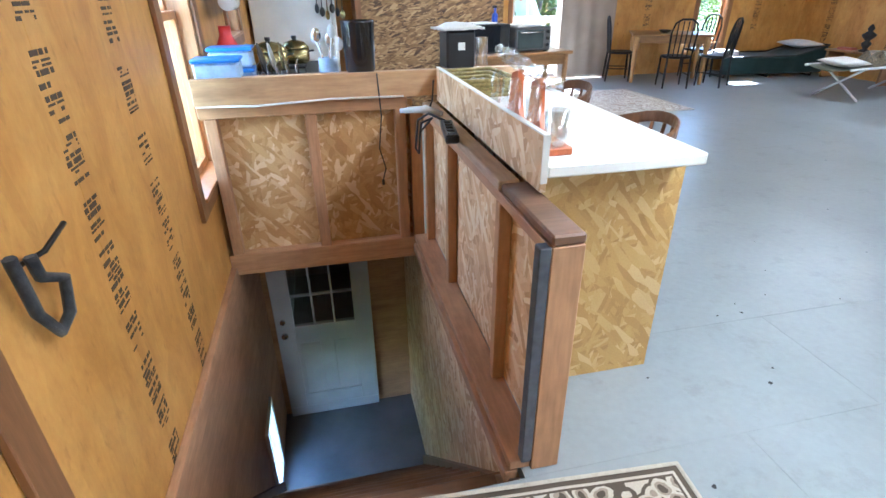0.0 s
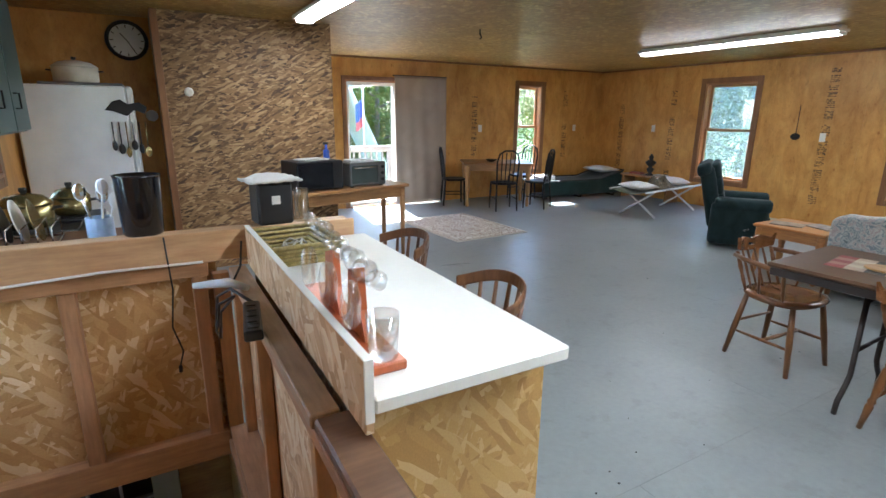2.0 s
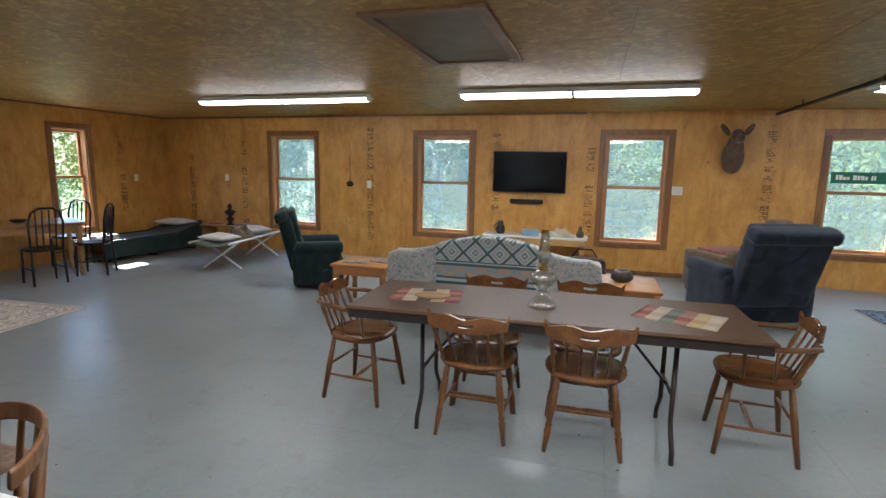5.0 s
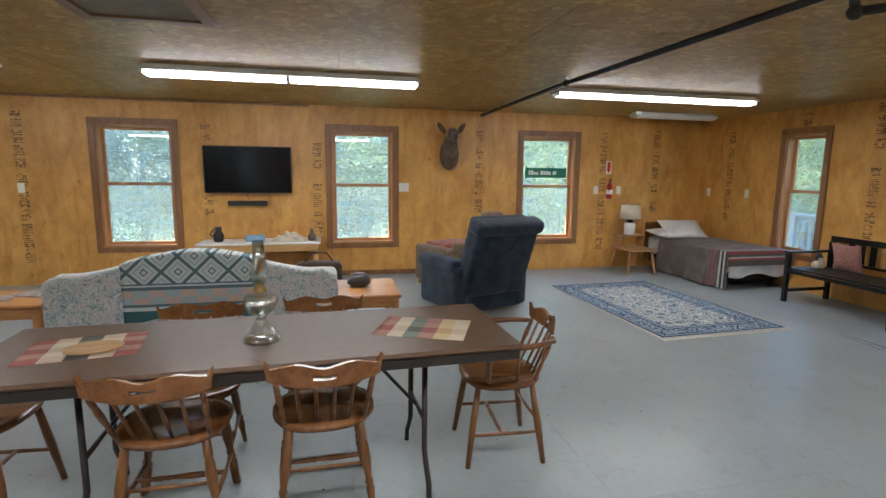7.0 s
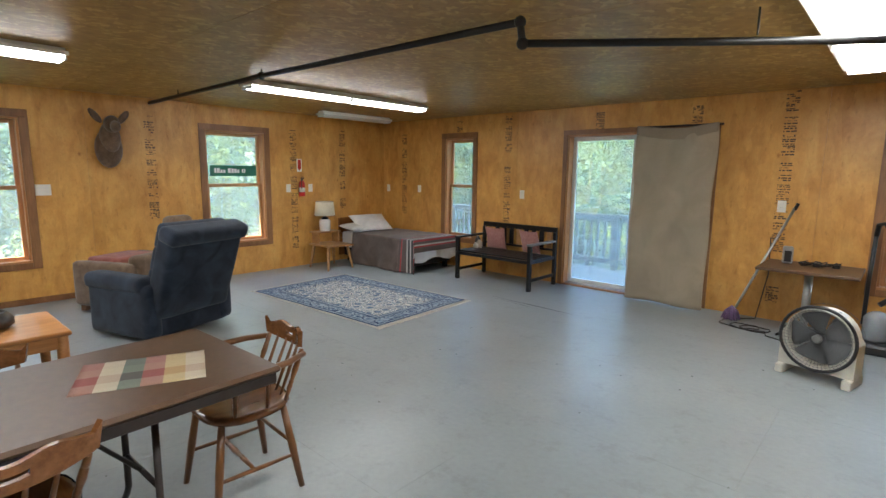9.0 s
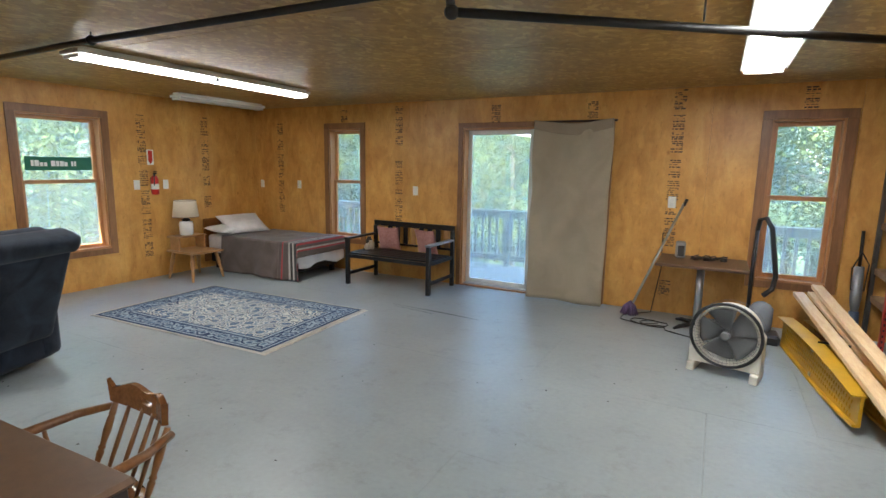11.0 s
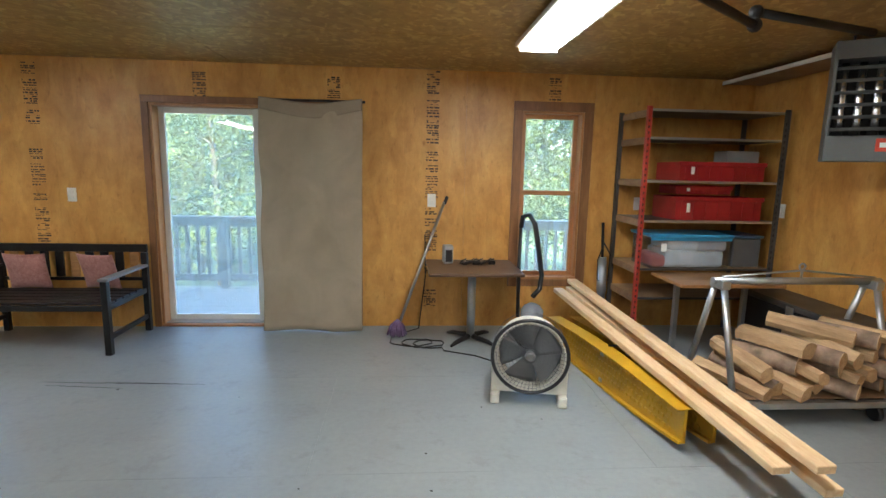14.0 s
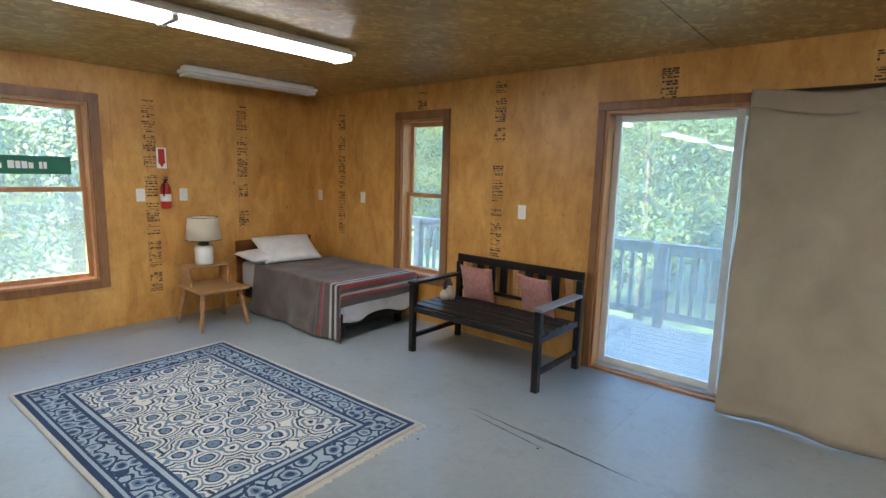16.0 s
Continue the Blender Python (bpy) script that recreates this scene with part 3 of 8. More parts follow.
def leaf_material(name, a, b):
    m, n, l, bs = shader(name, 0.6, spec=0.3)
    info = n.new("ShaderNodeNewGeometry")
    r = ramp(n, [(0.0, a), (1.0, b)])
    l.new(info.outputs["Random Per Island"], r.inputs["Fac"])
    l.new(r.outputs["Color"], bs.inputs["Base Color"])
    tr, mx = n.new("ShaderNodeBsdfTranslucent"), n.new("ShaderNodeMixShader")
    l.new(r.outputs["Color"], tr.inputs["Color"])
    mx.inputs[0].default_value = 0.4
    l.new(bs.outputs[0], mx.inputs[1]), l.new(tr.outputs[0], mx.inputs[2])
    l.new(mx.outputs[0], n["Material Output"].inputs["Surface"])
    return m


LEAF = leaf_material("green_leaves", (0.07, 0.11, 0.02), (0.17, 0.2, 0.045))
NEEDLE = leaf_material("dark_needles", (0.025, 0.06, 0.02), (0.07, 0.11, 0.04))
bm = bmesh.new()
for f in sheet(bm, lambda u, v: ((u - 0.5) * 400 + 3, (v - 0.5) * 400, -2.7 + 0.12 * noise.noise(Vector((u * 60, v * 60, 0)))), 60, 60):
    pass
tagged(part("ground", bm, GRASS), "rough grass clearing around the building", "ground", kind="structure")


def tree(seed, height, spread, conifer=False):
    rng = random.Random(seed)
    t = thing("tree", "dark green conifer at the clearing's edge" if conifer else "leafy green tree at the clearing's edge", "tree", group="trees round the clearing")
    bm = bmesh.new()
    lean = rng.uniform(-0.3, 0.3)
    tube(bm, [(0, 0, -0.2), (lean * 0.3, 0, height * 0.35), (lean, 0.1, height * 0.7), (lean, 0, height * 0.95)], [0.16, 0.12, 0.07, 0.02], 7)
    limbs = []
    for k in range(14):
        z = height * (0.2 + 0.7 * k / 14)
        a = k * 2.4 + rng.uniform(-0.4, 0.4)
        r = spread * (1 - 0.75 * k / 14 if conifer else 0.95 - 0.45 * abs(k / 14 - 0.3)) * rng.uniform(0.7, 1.05)
        tip = Vector((lean * 0.7 + r * math.cos(a), r * math.sin(a), z + (-0.25 if conifer else 0.7) * r * 0.5))
        tube(bm, [(lean * 0.6, 0, z), tip * 0.5 + Vector((lean * 0.3, 0, z * 0.5 + 0.05)), tip], [0.045, 0.03, 0.01], 5)
        limbs.append((Vector((lean * 0.6, 0, z)), tip))
    part("trunk", bm, BARK, t)
    vs, fs = [], []
    for root, tip in limbs:
        for _ in range(1100):
            u = rng.random() ** 0.6
            c = root.lerp(tip, 0.2 + 0.85 * u) + Vector([rng.gauss(0, 0.3 if conifer else 0.5) for _ in range(3)])
            s = rng.uniform(0.04, 0.09)
            e1 = Vector([rng.gauss(0, 1) for _ in range(3)]).normalized()
            e2 = e1.orthogonal().normalized()
            i = len(vs)
            vs += [c - e1 * s, c + e2 * s * 0.45, c + e1 * s, c - e2 * s * 0.45]
            fs.append((i, i + 1, i + 2, i + 3))
    me = bpy.data.meshes.new("crown")
    me.from_pydata(vs, [], fs)
    me.materials.append(NEEDLE if conifer else LEAF)
    crown = new("crown", me)
    crown.parent = t
    return t


KINDS = [tree(3, 9.0, 2.9), tree(5, 8.0, 2.5), tree(8, 10.5, 2.0, True), tree(11, 7.0, 2.7)]
rng = random.Random(4)
spots = []
for k in range(26):
    spots.append((14.5 + rng.uniform(0, 9), -13 + 27 * k / 26 + rng.uniform(-0.6, 0.6)))
for k in range(20):
    spots.append((-5 + 20 * k / 20 + rng.uniform(-0.6, 0.6), -15 - rng.uniform(0, 8)))
for k in range(14):
    spots.append((-10 + 32 * k / 14 + rng.uniform(-1, 1), 19 + rng.uniform(0, 12)))
for k in range(9):
    spots.append((-3 + 2.2 * k + rng.uniform(-0.5, 0.5), 22 + rng.uniform(0, 3)))
for k in range(20):
    spots.append((4 + 1.1 * k + rng.uniform(-0.5, 0.5), -21 - rng.uniform(0, 5)))
for k in range(6):
    spots.append((-22 - rng.uniform(0, 6), -4 + 5 * k))
for k, (x, y) in enumerate(spots):
    m = pose(x, y, -2.75, 0, 0, rng.uniform(0, 360))
    if k < len(KINDS):
        KINDS[k].matrix_basis = m
    else:
        copy_thing(KINDS[(k * 7 + k // 3) % 4], m)


def deck(name, x0, y0, x1, y1, rail_y, label):
    d = thing(name, label, "deck", kind="structure")
    step = 0.145
    for k in range(int((y1 - y0) / step)):
        bar_part("deck_board", DECK, d, x0, y0 + k * step, -0.09, x1, y0 + k * step + 0.137, -0.055, bevel=0)
    r = thing("deck_railing", "weathered grey wooden deck railing with square balusters", "railing")
    bar_part("top_rail", RAIL, r, x0, rail_y - 0.07, 0.83, x1, rail_y + 0.07, 0.87)
    bar_part("bottom_rail", RAIL, r, x0, rail_y - 0.02, 0.03, x1, rail_y + 0.02, 0.12)
    bar_part("under_rail", RAIL, r, x0, rail_y - 0.02, 0.74, x1, rail_y + 0.02, 0.829)
    n = int((x1 - x0) / 0.13)
    master = bar_part("baluster", RAIL, r, -0.02, -0.02, 0.121, 0.02, 0.02, 0.739, bevel=0)
    for k in range(n):
        o = master if k == 0 else new("baluster", master.data)
        o.parent = r
        o.location = (x0 + 0.07 + k * 0.13, rail_y, 0)
    for k in range(int((x1 - x0) / 1.8) + 1):
        bar_part("post", RAIL, r, x0 + 1.8 * k, rail_y + 0.021, -2.7, x0 + 1.8 * k + 0.09, rail_y + 0.11, 0.828, bevel=0)


deck("pavement_south_deck", -0.5, -7.75, 9.0, -6.02, -7.7, "weathered wooden deck outside the glass door")
deck("pavement_north_deck", 1.2, 8.63, 7.4, 10.9, 10.8, "sunlit wooden deck outside the glass door")


canopy = thing("garden_canopy", "white pitched canopy standing on the grass", "canopy", 4.75, 14.0, -2.65)
bm = bmesh.new()
for sgn in (-1, 1):
    sheet(bm, lambda u, v: (sgn * 1.5 * u, -0.9 + 1.8 * v, 4.95 - 3.1 * u), 8, 4)
part("roof_cloth", bm, CANOPY_WHITE, canopy, solid=0.01)
for x in (-1.45, 1.45):
    for y in (-0.85, 0.85):
        bm = bmesh.new()
        tube(bm, [(x, y, 0), (x, y, 1.95)], 0.03, 8)
        part("pole", bm, CANOPY_WHITE, canopy)
flag = thing("flag_pole", "small blue and red flag on a white pole", "flag", 4.55, 11.6, -2.65)
bm = bmesh.new()
tube(bm, [(0, 0, 0), (0, 0, 5.0)], 0.02, 8)
part("pole", bm, CANOPY_WHITE, flag)
for z0, z1, c in ((4.1, 4.5, (0.06, 0.12, 0.4)), (3.9, 4.1, (0.5, 0.12, 0.12))):
    bm = bmesh.new()
    sheet(bm, lambda u, v: (-0.02 - 0.16 * u, 0.04 * math.sin(u * 7), z0 + (z1 - z0) * v - 0.12 * u), 10, 6)
    part("flag_cloth", bm, cloth("flag_dye_%d" % int(z0 * 100), [c, tuple(0.8 * q for q in c)], 5), flag, solid=0.004)


# ---- ceiling fixtures and pipe ----
def tube_fixture(x, y0, y1, z=ZC, width=0.24, on=True, two=True, fat=True):
    f = thing("ceiling_light", "long white fluorescent ceiling light, lit" if on else "long fluorescent ceiling light, switched off", "ceiling light", x, (y0 + y1) / 2, z, group="fluorescent ceiling lights")
    half = abs(y1 - y0) / 2
    runs = [(-half, -0.006), (0.006, half)] if two else [(-half, half)]
    bar_part("housing", ENAMEL, f, -width / 2 - 0.03, -half - 0.01, -0.06, width / 2 + 0.03, half + 0.01, -0.03)
    bar_part("mounting_channel", ENAMEL, f, -width / 2 + 0.02, -half, -0.0295, width / 2 - 0.02, half, -0.001)
    for a, b in runs:
        bm = bmesh.new()
        w = width / 2
        prof = [(-w, -0.061), (-w, -0.066), (-w * 0.85, -0.082), (-w * 0.5, -0.09), (w * 0.5, -0.09), (w * 0.85, -0.082), (w, -0.066), (w, -0.061)]
        prism(bm, prof, b - a - 0.03, m=Matrix.Translation((0, a + 0.015, 0)))
        part("diffuser", bm, TUBE_ON if on else TUBE_OFF, f)
        for e in (a, b - 0.015):
            bar_part("end_cap", ENAMEL, f, -w - 0.003, e, -0.092, w + 0.003, e + 0.0148, -0.061, bevel=0.004)
    return f


tube_fixture(6.25, 1.9, -0.5)
tube_fixture(6.35, -2.0, -4.44, width=0.2)
tube_fixture(6.3, 5.45, 3.06, width=0.15)
tube_fixture(1.74, -2.2, -4.6, width=0.26)
tube_fixture(1.6, 5.3, 2.9, width=0.15)
# Unseen fixture, added in line with the west row to brighten the stair side.
tube_fixture(1.68, 1.6, -0.8)
tube_fixture(8.0, -4.0, -5.32, on=False, two=False, width=0.16)

pipe = thing("ceiling_pipe", "black iron gas pipe hung below the ceiling", "pipe")
def pipe_run(*pts):
    bm = bmesh.new()
    tube(bm, pts, 0.021, 10)
    part("pipe_length", bm, BLACK_IRON, pipe)
def pipe_joint(x, y, z):
    bm = bmesh.new()
    bmesh.ops.create_uvsphere(bm, u_segments=12, v_segments=8, radius=0.034, matrix=Matrix.Translation((x, y, z)))
    part("elbow", bm, BLACK_IRON, pipe)
pipe_run((XE + 0.01, -1.9, 2.365), (5.76, -1.84, 2.365), (3.1, -1.91, 2.365))
pipe_run((3.1, -1.91, 2.365), (3.08, -1.91, 2.25))
pipe_run((3.08, -1.91, 2.25), (0.95, -3.5, 2.25))
pipe_run((0.95, -3.5, 2.25), (0.95, -3.5, 2.33))
pipe_run((0.95, -3.5, 2.31), (0.1, -3.75, 2.31))
for p in ((3.1, -1.91, 2.365), (3.08, -1.91, 2.25), (0.95, -3.5, 2.25), (0.95, -3.5, 2.31), (5.76, -1.84, 2.365)):
    pipe_joint(*p)
for x, y in ((5.76, -1.84), (7.6, -1.84), (2.1, -2.64)):
    bm = bmesh.new()
    tube(bm, [(x, y, 2.28 if x < 3 else 2.37), (x, y, ZC)], 0.006, 6)
    part("hanger", bm, BLACK_IRON, pipe)

HATCH_WOOD = wood("dark_hatch_wood", (0.13, 0.065, 0.03), (0.22, 0.115, 0.05), "x", 1.0, 0.45)
HATCH_PANEL = plain("dark_hatch_panel", (0.13, 0.09, 0.055), 0.5, vary=0.2)
hatch = thing("attic_hatch", "closed dark brown attic hatch with a mitred wooden frame", "hatch", 4.0, 1.39, ZC)
for a in ((-0.72, -0.37, 0.72, -0.3), (-0.72, 0.3, 0.72, 0.37), (-0.72, -0.299, -0.65, 0.299), (0.65, -0.299, 0.72, 0.299)):
    bar_part("frame_board", HATCH_WOOD, hatch, a[0], a[1], -0.022, a[2], a[3], -0.001)
bar_part("panel", HATCH_PANEL, hatch, -0.649, -0.299, -0.008, 0.649, 0.299, -0.001)
hook = thing("ceiling_hook", "small dark hook screwed into the ceiling", "hook", 3.45, 5.2, ZC)
bm = bmesh.new()
tube(bm, [(0, 0, 0), (0, 0, -0.05), (0.02, 0, -0.08), (0, 0, -0.1)], 0.008, 6)
part("shank", bm, BLACK_IRON, hook)


# ---- wall plates, sign, extinguisher, trophy ----
def plate(side, u, z, double=False):
    m = plane_matrix(side)
    p = thing("wall_outlet" if z < 1.2 else "light_switch", "white plastic wall plate screwed to the plywood", "wall plate", group="white wall plates")
    w = 0.075 if double else 0.04
    bar_part("cover", WHITE_PLASTIC, p, u - w, 0.0005, z - 0.062, u + w, 0.007, z + 0.062, bevel=0.003, m=m)
    for k in ((-0.04, 0.04) if double else (0,)):
        for dz in (-0.025, 0.025):
            bar_part("socket", ENAMEL, p, u + k - 0.016, 0.0071, z + dz - 0.014, u + k + 0.016, 0.01, z + dz + 0.014, m=m)


for side, u, z, dbl in (("E", -0.728, 1.29, True), ("E", 4.152, 1.26, False), ("E", -3.837, 1.26, False), ("E", -4.238, 1.26, False), ("E", 7.061, 1.31, False), ("S", 5.63, 1.23, False), ("S", 2.39, 1.23, False),
                        ("S", 0.38, 1.23, False), ("S", 7.75, 1.25, False), ("S", 8.55, 1.24, False), ("N", 5.63, 1.29, False), ("N", 7.96, 1.29, False), ("W", -5.3, 1.22, False), ("W", -4.2, 1.25, True)):
    plate(side, u, z, dbl)

SIGN_GREEN = plain("sign_green", (0.005, 0.13, 0.07), 0.35, vary=0.1)
SIGN_WHITE = plain("sign_white", (0.8, 0.82, 0.8), 0.4, vary=0.05)
sign = thing("street_sign", "green street name sign leaning on the window rail", "sign", XE - 0.045, -2.941, 1.45)
bm = bmesh.new()
box(bm, -0.004, -0.34, 0, 0.0, 0.34, 0.15, bevel=0.0015)
part("plate", bm, SIGN_GREEN, sign)
rng = random.Random(2)
y = -0.29
for w in (0.035, 0.05, 0.04, 0.04, 0, 0.05, 0.04, 0.045, 0.04, 0, 0.03, 0.03):
    if w:
        bar_part("letter_bar", SIGN_WHITE, sign, -0.0065, -y - w, 0.045, -0.0042, -y - 0.008, 0.1 + rng.uniform(-0.015, 0.012), bevel=0)
    y += w or 0.03
RED = plain("fire_red", (0.5, 0.02, 0.015), 0.35, vary=0.1)
BLACK = plain("black_plastic", (0.012, 0.012, 0.013), 0.4, vary=0.25)
CHROME = plain("bright_metal", (0.6, 0.6, 0.6), 0.22, 1.0, vary=0.08)
notice = thing("extinguisher_notice", "red and white arrow notice above the extinguisher", "sign", XE - 0.002, -4.043, 1.52)
bar_part("card", SIGN_WHITE, notice, -0.002, -0.045, 0, 0, 0.045, 0.2, bevel=0)
bm = bmesh.new()
prism(bm, [(-0.03, 0.19), (0.03, 0.19), (0.03, 0.07), (0.04, 0.07), (0, 0.012), (-0.04, 0.07), (-0.03, 0.07)], 0.001, m=Matrix.Translation((-0.0032, 0, 0)) @ Matrix.Rotation(radians(90), 4, "Z"))
part("arrow", bm, RED, notice)
ext = thing("fire_extinguisher", "small red fire extinguisher hung on the plywood wall", "fire extinguisher", XE - 0.065, -4.043, 1.13)
bm = bmesh.new()
lathe(bm, [(0.04, 0), (0.048, 0.012), (0.048, 0.2), (0.035, 0.235), (0.018, 0.25)], seg=16)
part("cylinder", bm, RED, ext)
bm = bmesh.new()
lathe(bm, [(0.0485, 0.07), (0.0488, 0.071), (0.0488, 0.14), (0.0485, 0.141)], seg=16)
part("label_band", bm, SIGN_WHITE, ext)
bm = bmesh.new()
lathe(bm, [(0.014, 0.25), (0.014, 0.275)], seg=10)
box(bm, -0.05, -0.01, 0.275, 0.02, 0.01, 0.29, bevel=0.003)
box(bm, -0.055, -0.008, 0.3, 0.015, 0.008, 0.31, bevel=0.003)
tube(bm, [(-0.015, 0.012, 0.27), (-0.04, 0.03, 0.24), (-0.045, 0.035, 0.12)], 0.007, 6)
part("valve", bm, BLACK, ext)
bar_part("bracket", BLACK, ext, 0.04, -0.02, 0.03, 0.064, 0.02, 0.22)

HIDE = cloth("brown_hide", [(0.08, 0.05, 0.032), (0.17, 0.115, 0.075)], 8, weave=180, sheen=0.3)
bm = bmesh.new()
for c, s, r in (((-0.06, 0, 0), (0.17, 0.17, 0.25), 0), ((-0.16, 0, 0.14), (0.16, 0.125, 0.2), 25), ((-0.28, 0, 0.3), (0.16, 0.095, 0.11), 0), ((-0.42, 0, 0.27), (0.13, 0.06, 0.07), -8)):
    bmesh.ops.create_uvsphere(bm, u_segments=20, v_segments=14, radius=1.0, matrix=Matrix.Translation(c) @ Matrix.Rotation(radians(r), 4, "Y") @ Matrix.Diagonal((*s, 1)))
for sgn in (-1, 1):
    bmesh.ops.create_uvsphere(bm, u_segments=12, v_segments=8, radius=1.0, matrix=Matrix.Translation((-0.2, sgn * 0.17, 0.4)) @ Matrix.Rotation(radians(sgn * -40), 4, "X") @ Matrix.Diagonal((0.02, 0.045, 0.11, 1)))
trophy = part("mounted_deer_head", bm, HIDE)
for p in trophy.data.polygons:
    p.use_smooth = True
trophy.matrix_basis = pose(XE - 0.02, -1.392, 1.775) @ Matrix.Diagonal((0.85, 0.85, 0.92, 1))
tagged(trophy, "brown mounted deer head trophy on the plywood wall", "wall trophy")


# ---- stairwell, half walls and bar ----
GREY_DOOR = plain("dirty_white_door_paint", (0.58, 0.6, 0.6), 0.45, vary=0.1, size=3)
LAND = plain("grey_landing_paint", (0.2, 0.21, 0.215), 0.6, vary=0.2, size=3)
TREAD = wood("worn_tread", (0.16, 0.085, 0.045), (0.27, 0.15, 0.08), "x", 1.0, 0.5, stain=0.3)
LOW = -2.08
well = thing("wall_stairwell", "stairwell walls of strand board below the floor", "wall", kind="structure")
bar_part("strand_board_sheet", OSB_STAIR, well, 0.461, 0.9, LOW, 0.475, 2.2, -0.101, bevel=0)
bar_part("strand_board_sheet", OSB_STAIR, well, 0.461, 2.203, LOW, 0.475, 3.7, -0.101, bevel=0)
bar_part("fascia", OSB_STAIR, well, 0.452, 0.905, -0.1, 0.4595, 2.75, -0.045, bevel=0)
bar_part("west_lining", STUD_Y, well, XW - 0.05, 0.0, LOW, XW - 0.005, 2.62, -0.081, bevel=0)
bar_part("west_lining", STUD_Y, well, XW - 0.05, 2.62, LOW + 0.75, XW - 0.005, 3.02, -0.081, bevel=0)
bar_part("west_lining", STUD_Y, well, XW - 0.05, 2.62, LOW, XW - 0.005, 3.02, LOW + 0.03, bevel=0)
bar_part("west_lining", STUD_Y, well, XW - 0.05, 3.02, LOW, XW - 0.005, 3.7, -0.081, bevel=0)
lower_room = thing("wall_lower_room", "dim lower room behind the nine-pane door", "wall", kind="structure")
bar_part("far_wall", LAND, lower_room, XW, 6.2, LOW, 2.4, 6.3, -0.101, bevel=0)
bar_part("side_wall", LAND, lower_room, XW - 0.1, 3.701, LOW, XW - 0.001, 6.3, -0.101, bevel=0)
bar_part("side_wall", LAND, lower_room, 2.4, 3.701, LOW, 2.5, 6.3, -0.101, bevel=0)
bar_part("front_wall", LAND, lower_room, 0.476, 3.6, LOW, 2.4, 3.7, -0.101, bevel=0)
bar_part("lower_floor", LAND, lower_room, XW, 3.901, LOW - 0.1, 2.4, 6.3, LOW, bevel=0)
bar_part("back_wall", STUD_X, well, XW, 3.6, LOW, -0.652, 3.7, -0.001, bevel=0)
bar_part("back_wall", STUD_X, well, 0.152, 3.6, LOW, 0.46, 3.7, -0.001, bevel=0)
bar_part("near_wall", STUD_X, well, XW, 0.8, LOW, 0.46, 0.898, -0.101, bevel=0)
bar_part("ledger", STUD_Y, well, XW + 0.001, 0.91, -0.16, XW + 0.035, 2.74, -0.05)
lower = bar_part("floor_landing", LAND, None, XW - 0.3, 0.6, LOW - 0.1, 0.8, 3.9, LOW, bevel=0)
tagged(lower, "grey painted landing floor at the foot of the stairs", "floor", kind="structure")
stairs = thing("staircase", "steep worn wooden stairs down to the lower door", "stairs", 0, 0, LOW, kind="structure")
for k in range(10):
    z, y = -LOW - 0.189 * (k + 1), 0.9 + 0.168 * k
    bar_part("tread", TREAD, stairs, XW + 0.04, y - 0.01, z - 0.035, 0.45, y + 0.195, z, bevel=0.006)
    bar_part("riser", TREAD, stairs, XW + 0.04, y + 0.15, max(0.001, z - 0.189), 0.45, y + 0.166, z - 0.036, bevel=0)
for x in (XW + 0.002, 0.4515):
    bm = bmesh.new()
    prism(bm, [(0.92, 1.84), (0.92, 2.06), (2.75, 0.12), (2.75, 0.0), (2.55, 0.0)], 0.03, m=Matrix(((0, 1, 0, x if x < 0 else 0.42), (1, 0, 0, 0), (0, 0, 1, 0), (0, 0, 0, 1))))
    part("stringer", bm, TREAD, stairs)
low_win = thing("window_10", "white-framed glass panel lighting the lower landing", "window", kind="structure")
for a in ((2.62, LOW + 0.03, 2.66, LOW + 0.75), (2.98, LOW + 0.03, 3.02, LOW + 0.75), (2.66, LOW + 0.03, 2.98, LOW + 0.08), (2.66, LOW + 0.71, 2.98, LOW + 0.75)):
    bar_part("window_frame", WHITE_PAINT, low_win, XW - 0.05, a[0], a[1] + 0.001, XW + 0.012, a[2], a[3])
bm = bmesh.new()
box(bm, XW - 0.03, 2.66, LOW + 0.08, XW - 0.026, 2.98, LOW + 0.71)
part("pane", bm, GLASS, low_win).visible_shadow = False

door = thing("door_3", "dirty white entry door with a nine-pane window, closed", "door", -0.25, 3.6, LOW, kind="structure")
for a in ((-0.4, 0.1, -0.25, 1.95), (0.25, 0.1, 0.4, 1.95), (-0.25, 0.1, 0.25, 0.24), (-0.25, 0.82, 0.25, 0.98), (-0.25, 1.85, 0.25, 1.95), (-0.4, 0.0, 0.4, 0.1), (-0.4, 1.95, 0.4, 2.03)):
    bar_part("door_rail", GREY_DOOR, door, a[0], -0.045, a[1] + 0.001, a[2], 0.0, a[3])
for x0, x1 in ((-0.25, -0.03), (0.03, 0.25)):
    bar_part("door_panel", GREY_DOOR, door, x0 + 0.02, -0.038, 0.26, x1 - 0.02, -0.01, 0.8, bevel=0.01)
bar_part("mid_stile", GREY_DOOR, door, -0.25, -0.034, 0.241, 0.25, -0.012, 0.819, bevel=0)
bar_part("pane", GLASS, door, -0.25, -0.024, 0.98, 0.25, -0.02, 1.85, bevel=0)
for k in (1, 2):
    bar_part("glazing_bar", GREY_DOOR, door, -0.25 + k / 6 - 0.008, -0.042, 0.98, -0.25 + k / 6 + 0.008, -0.005, 1.85)
    bar_part("glazing_bar", GREY_DOOR, door, -0.25, -0.04, 0.98 + 0.29 * k - 0.008, 0.25, -0.006, 0.98 + 0.29 * k + 0.008)
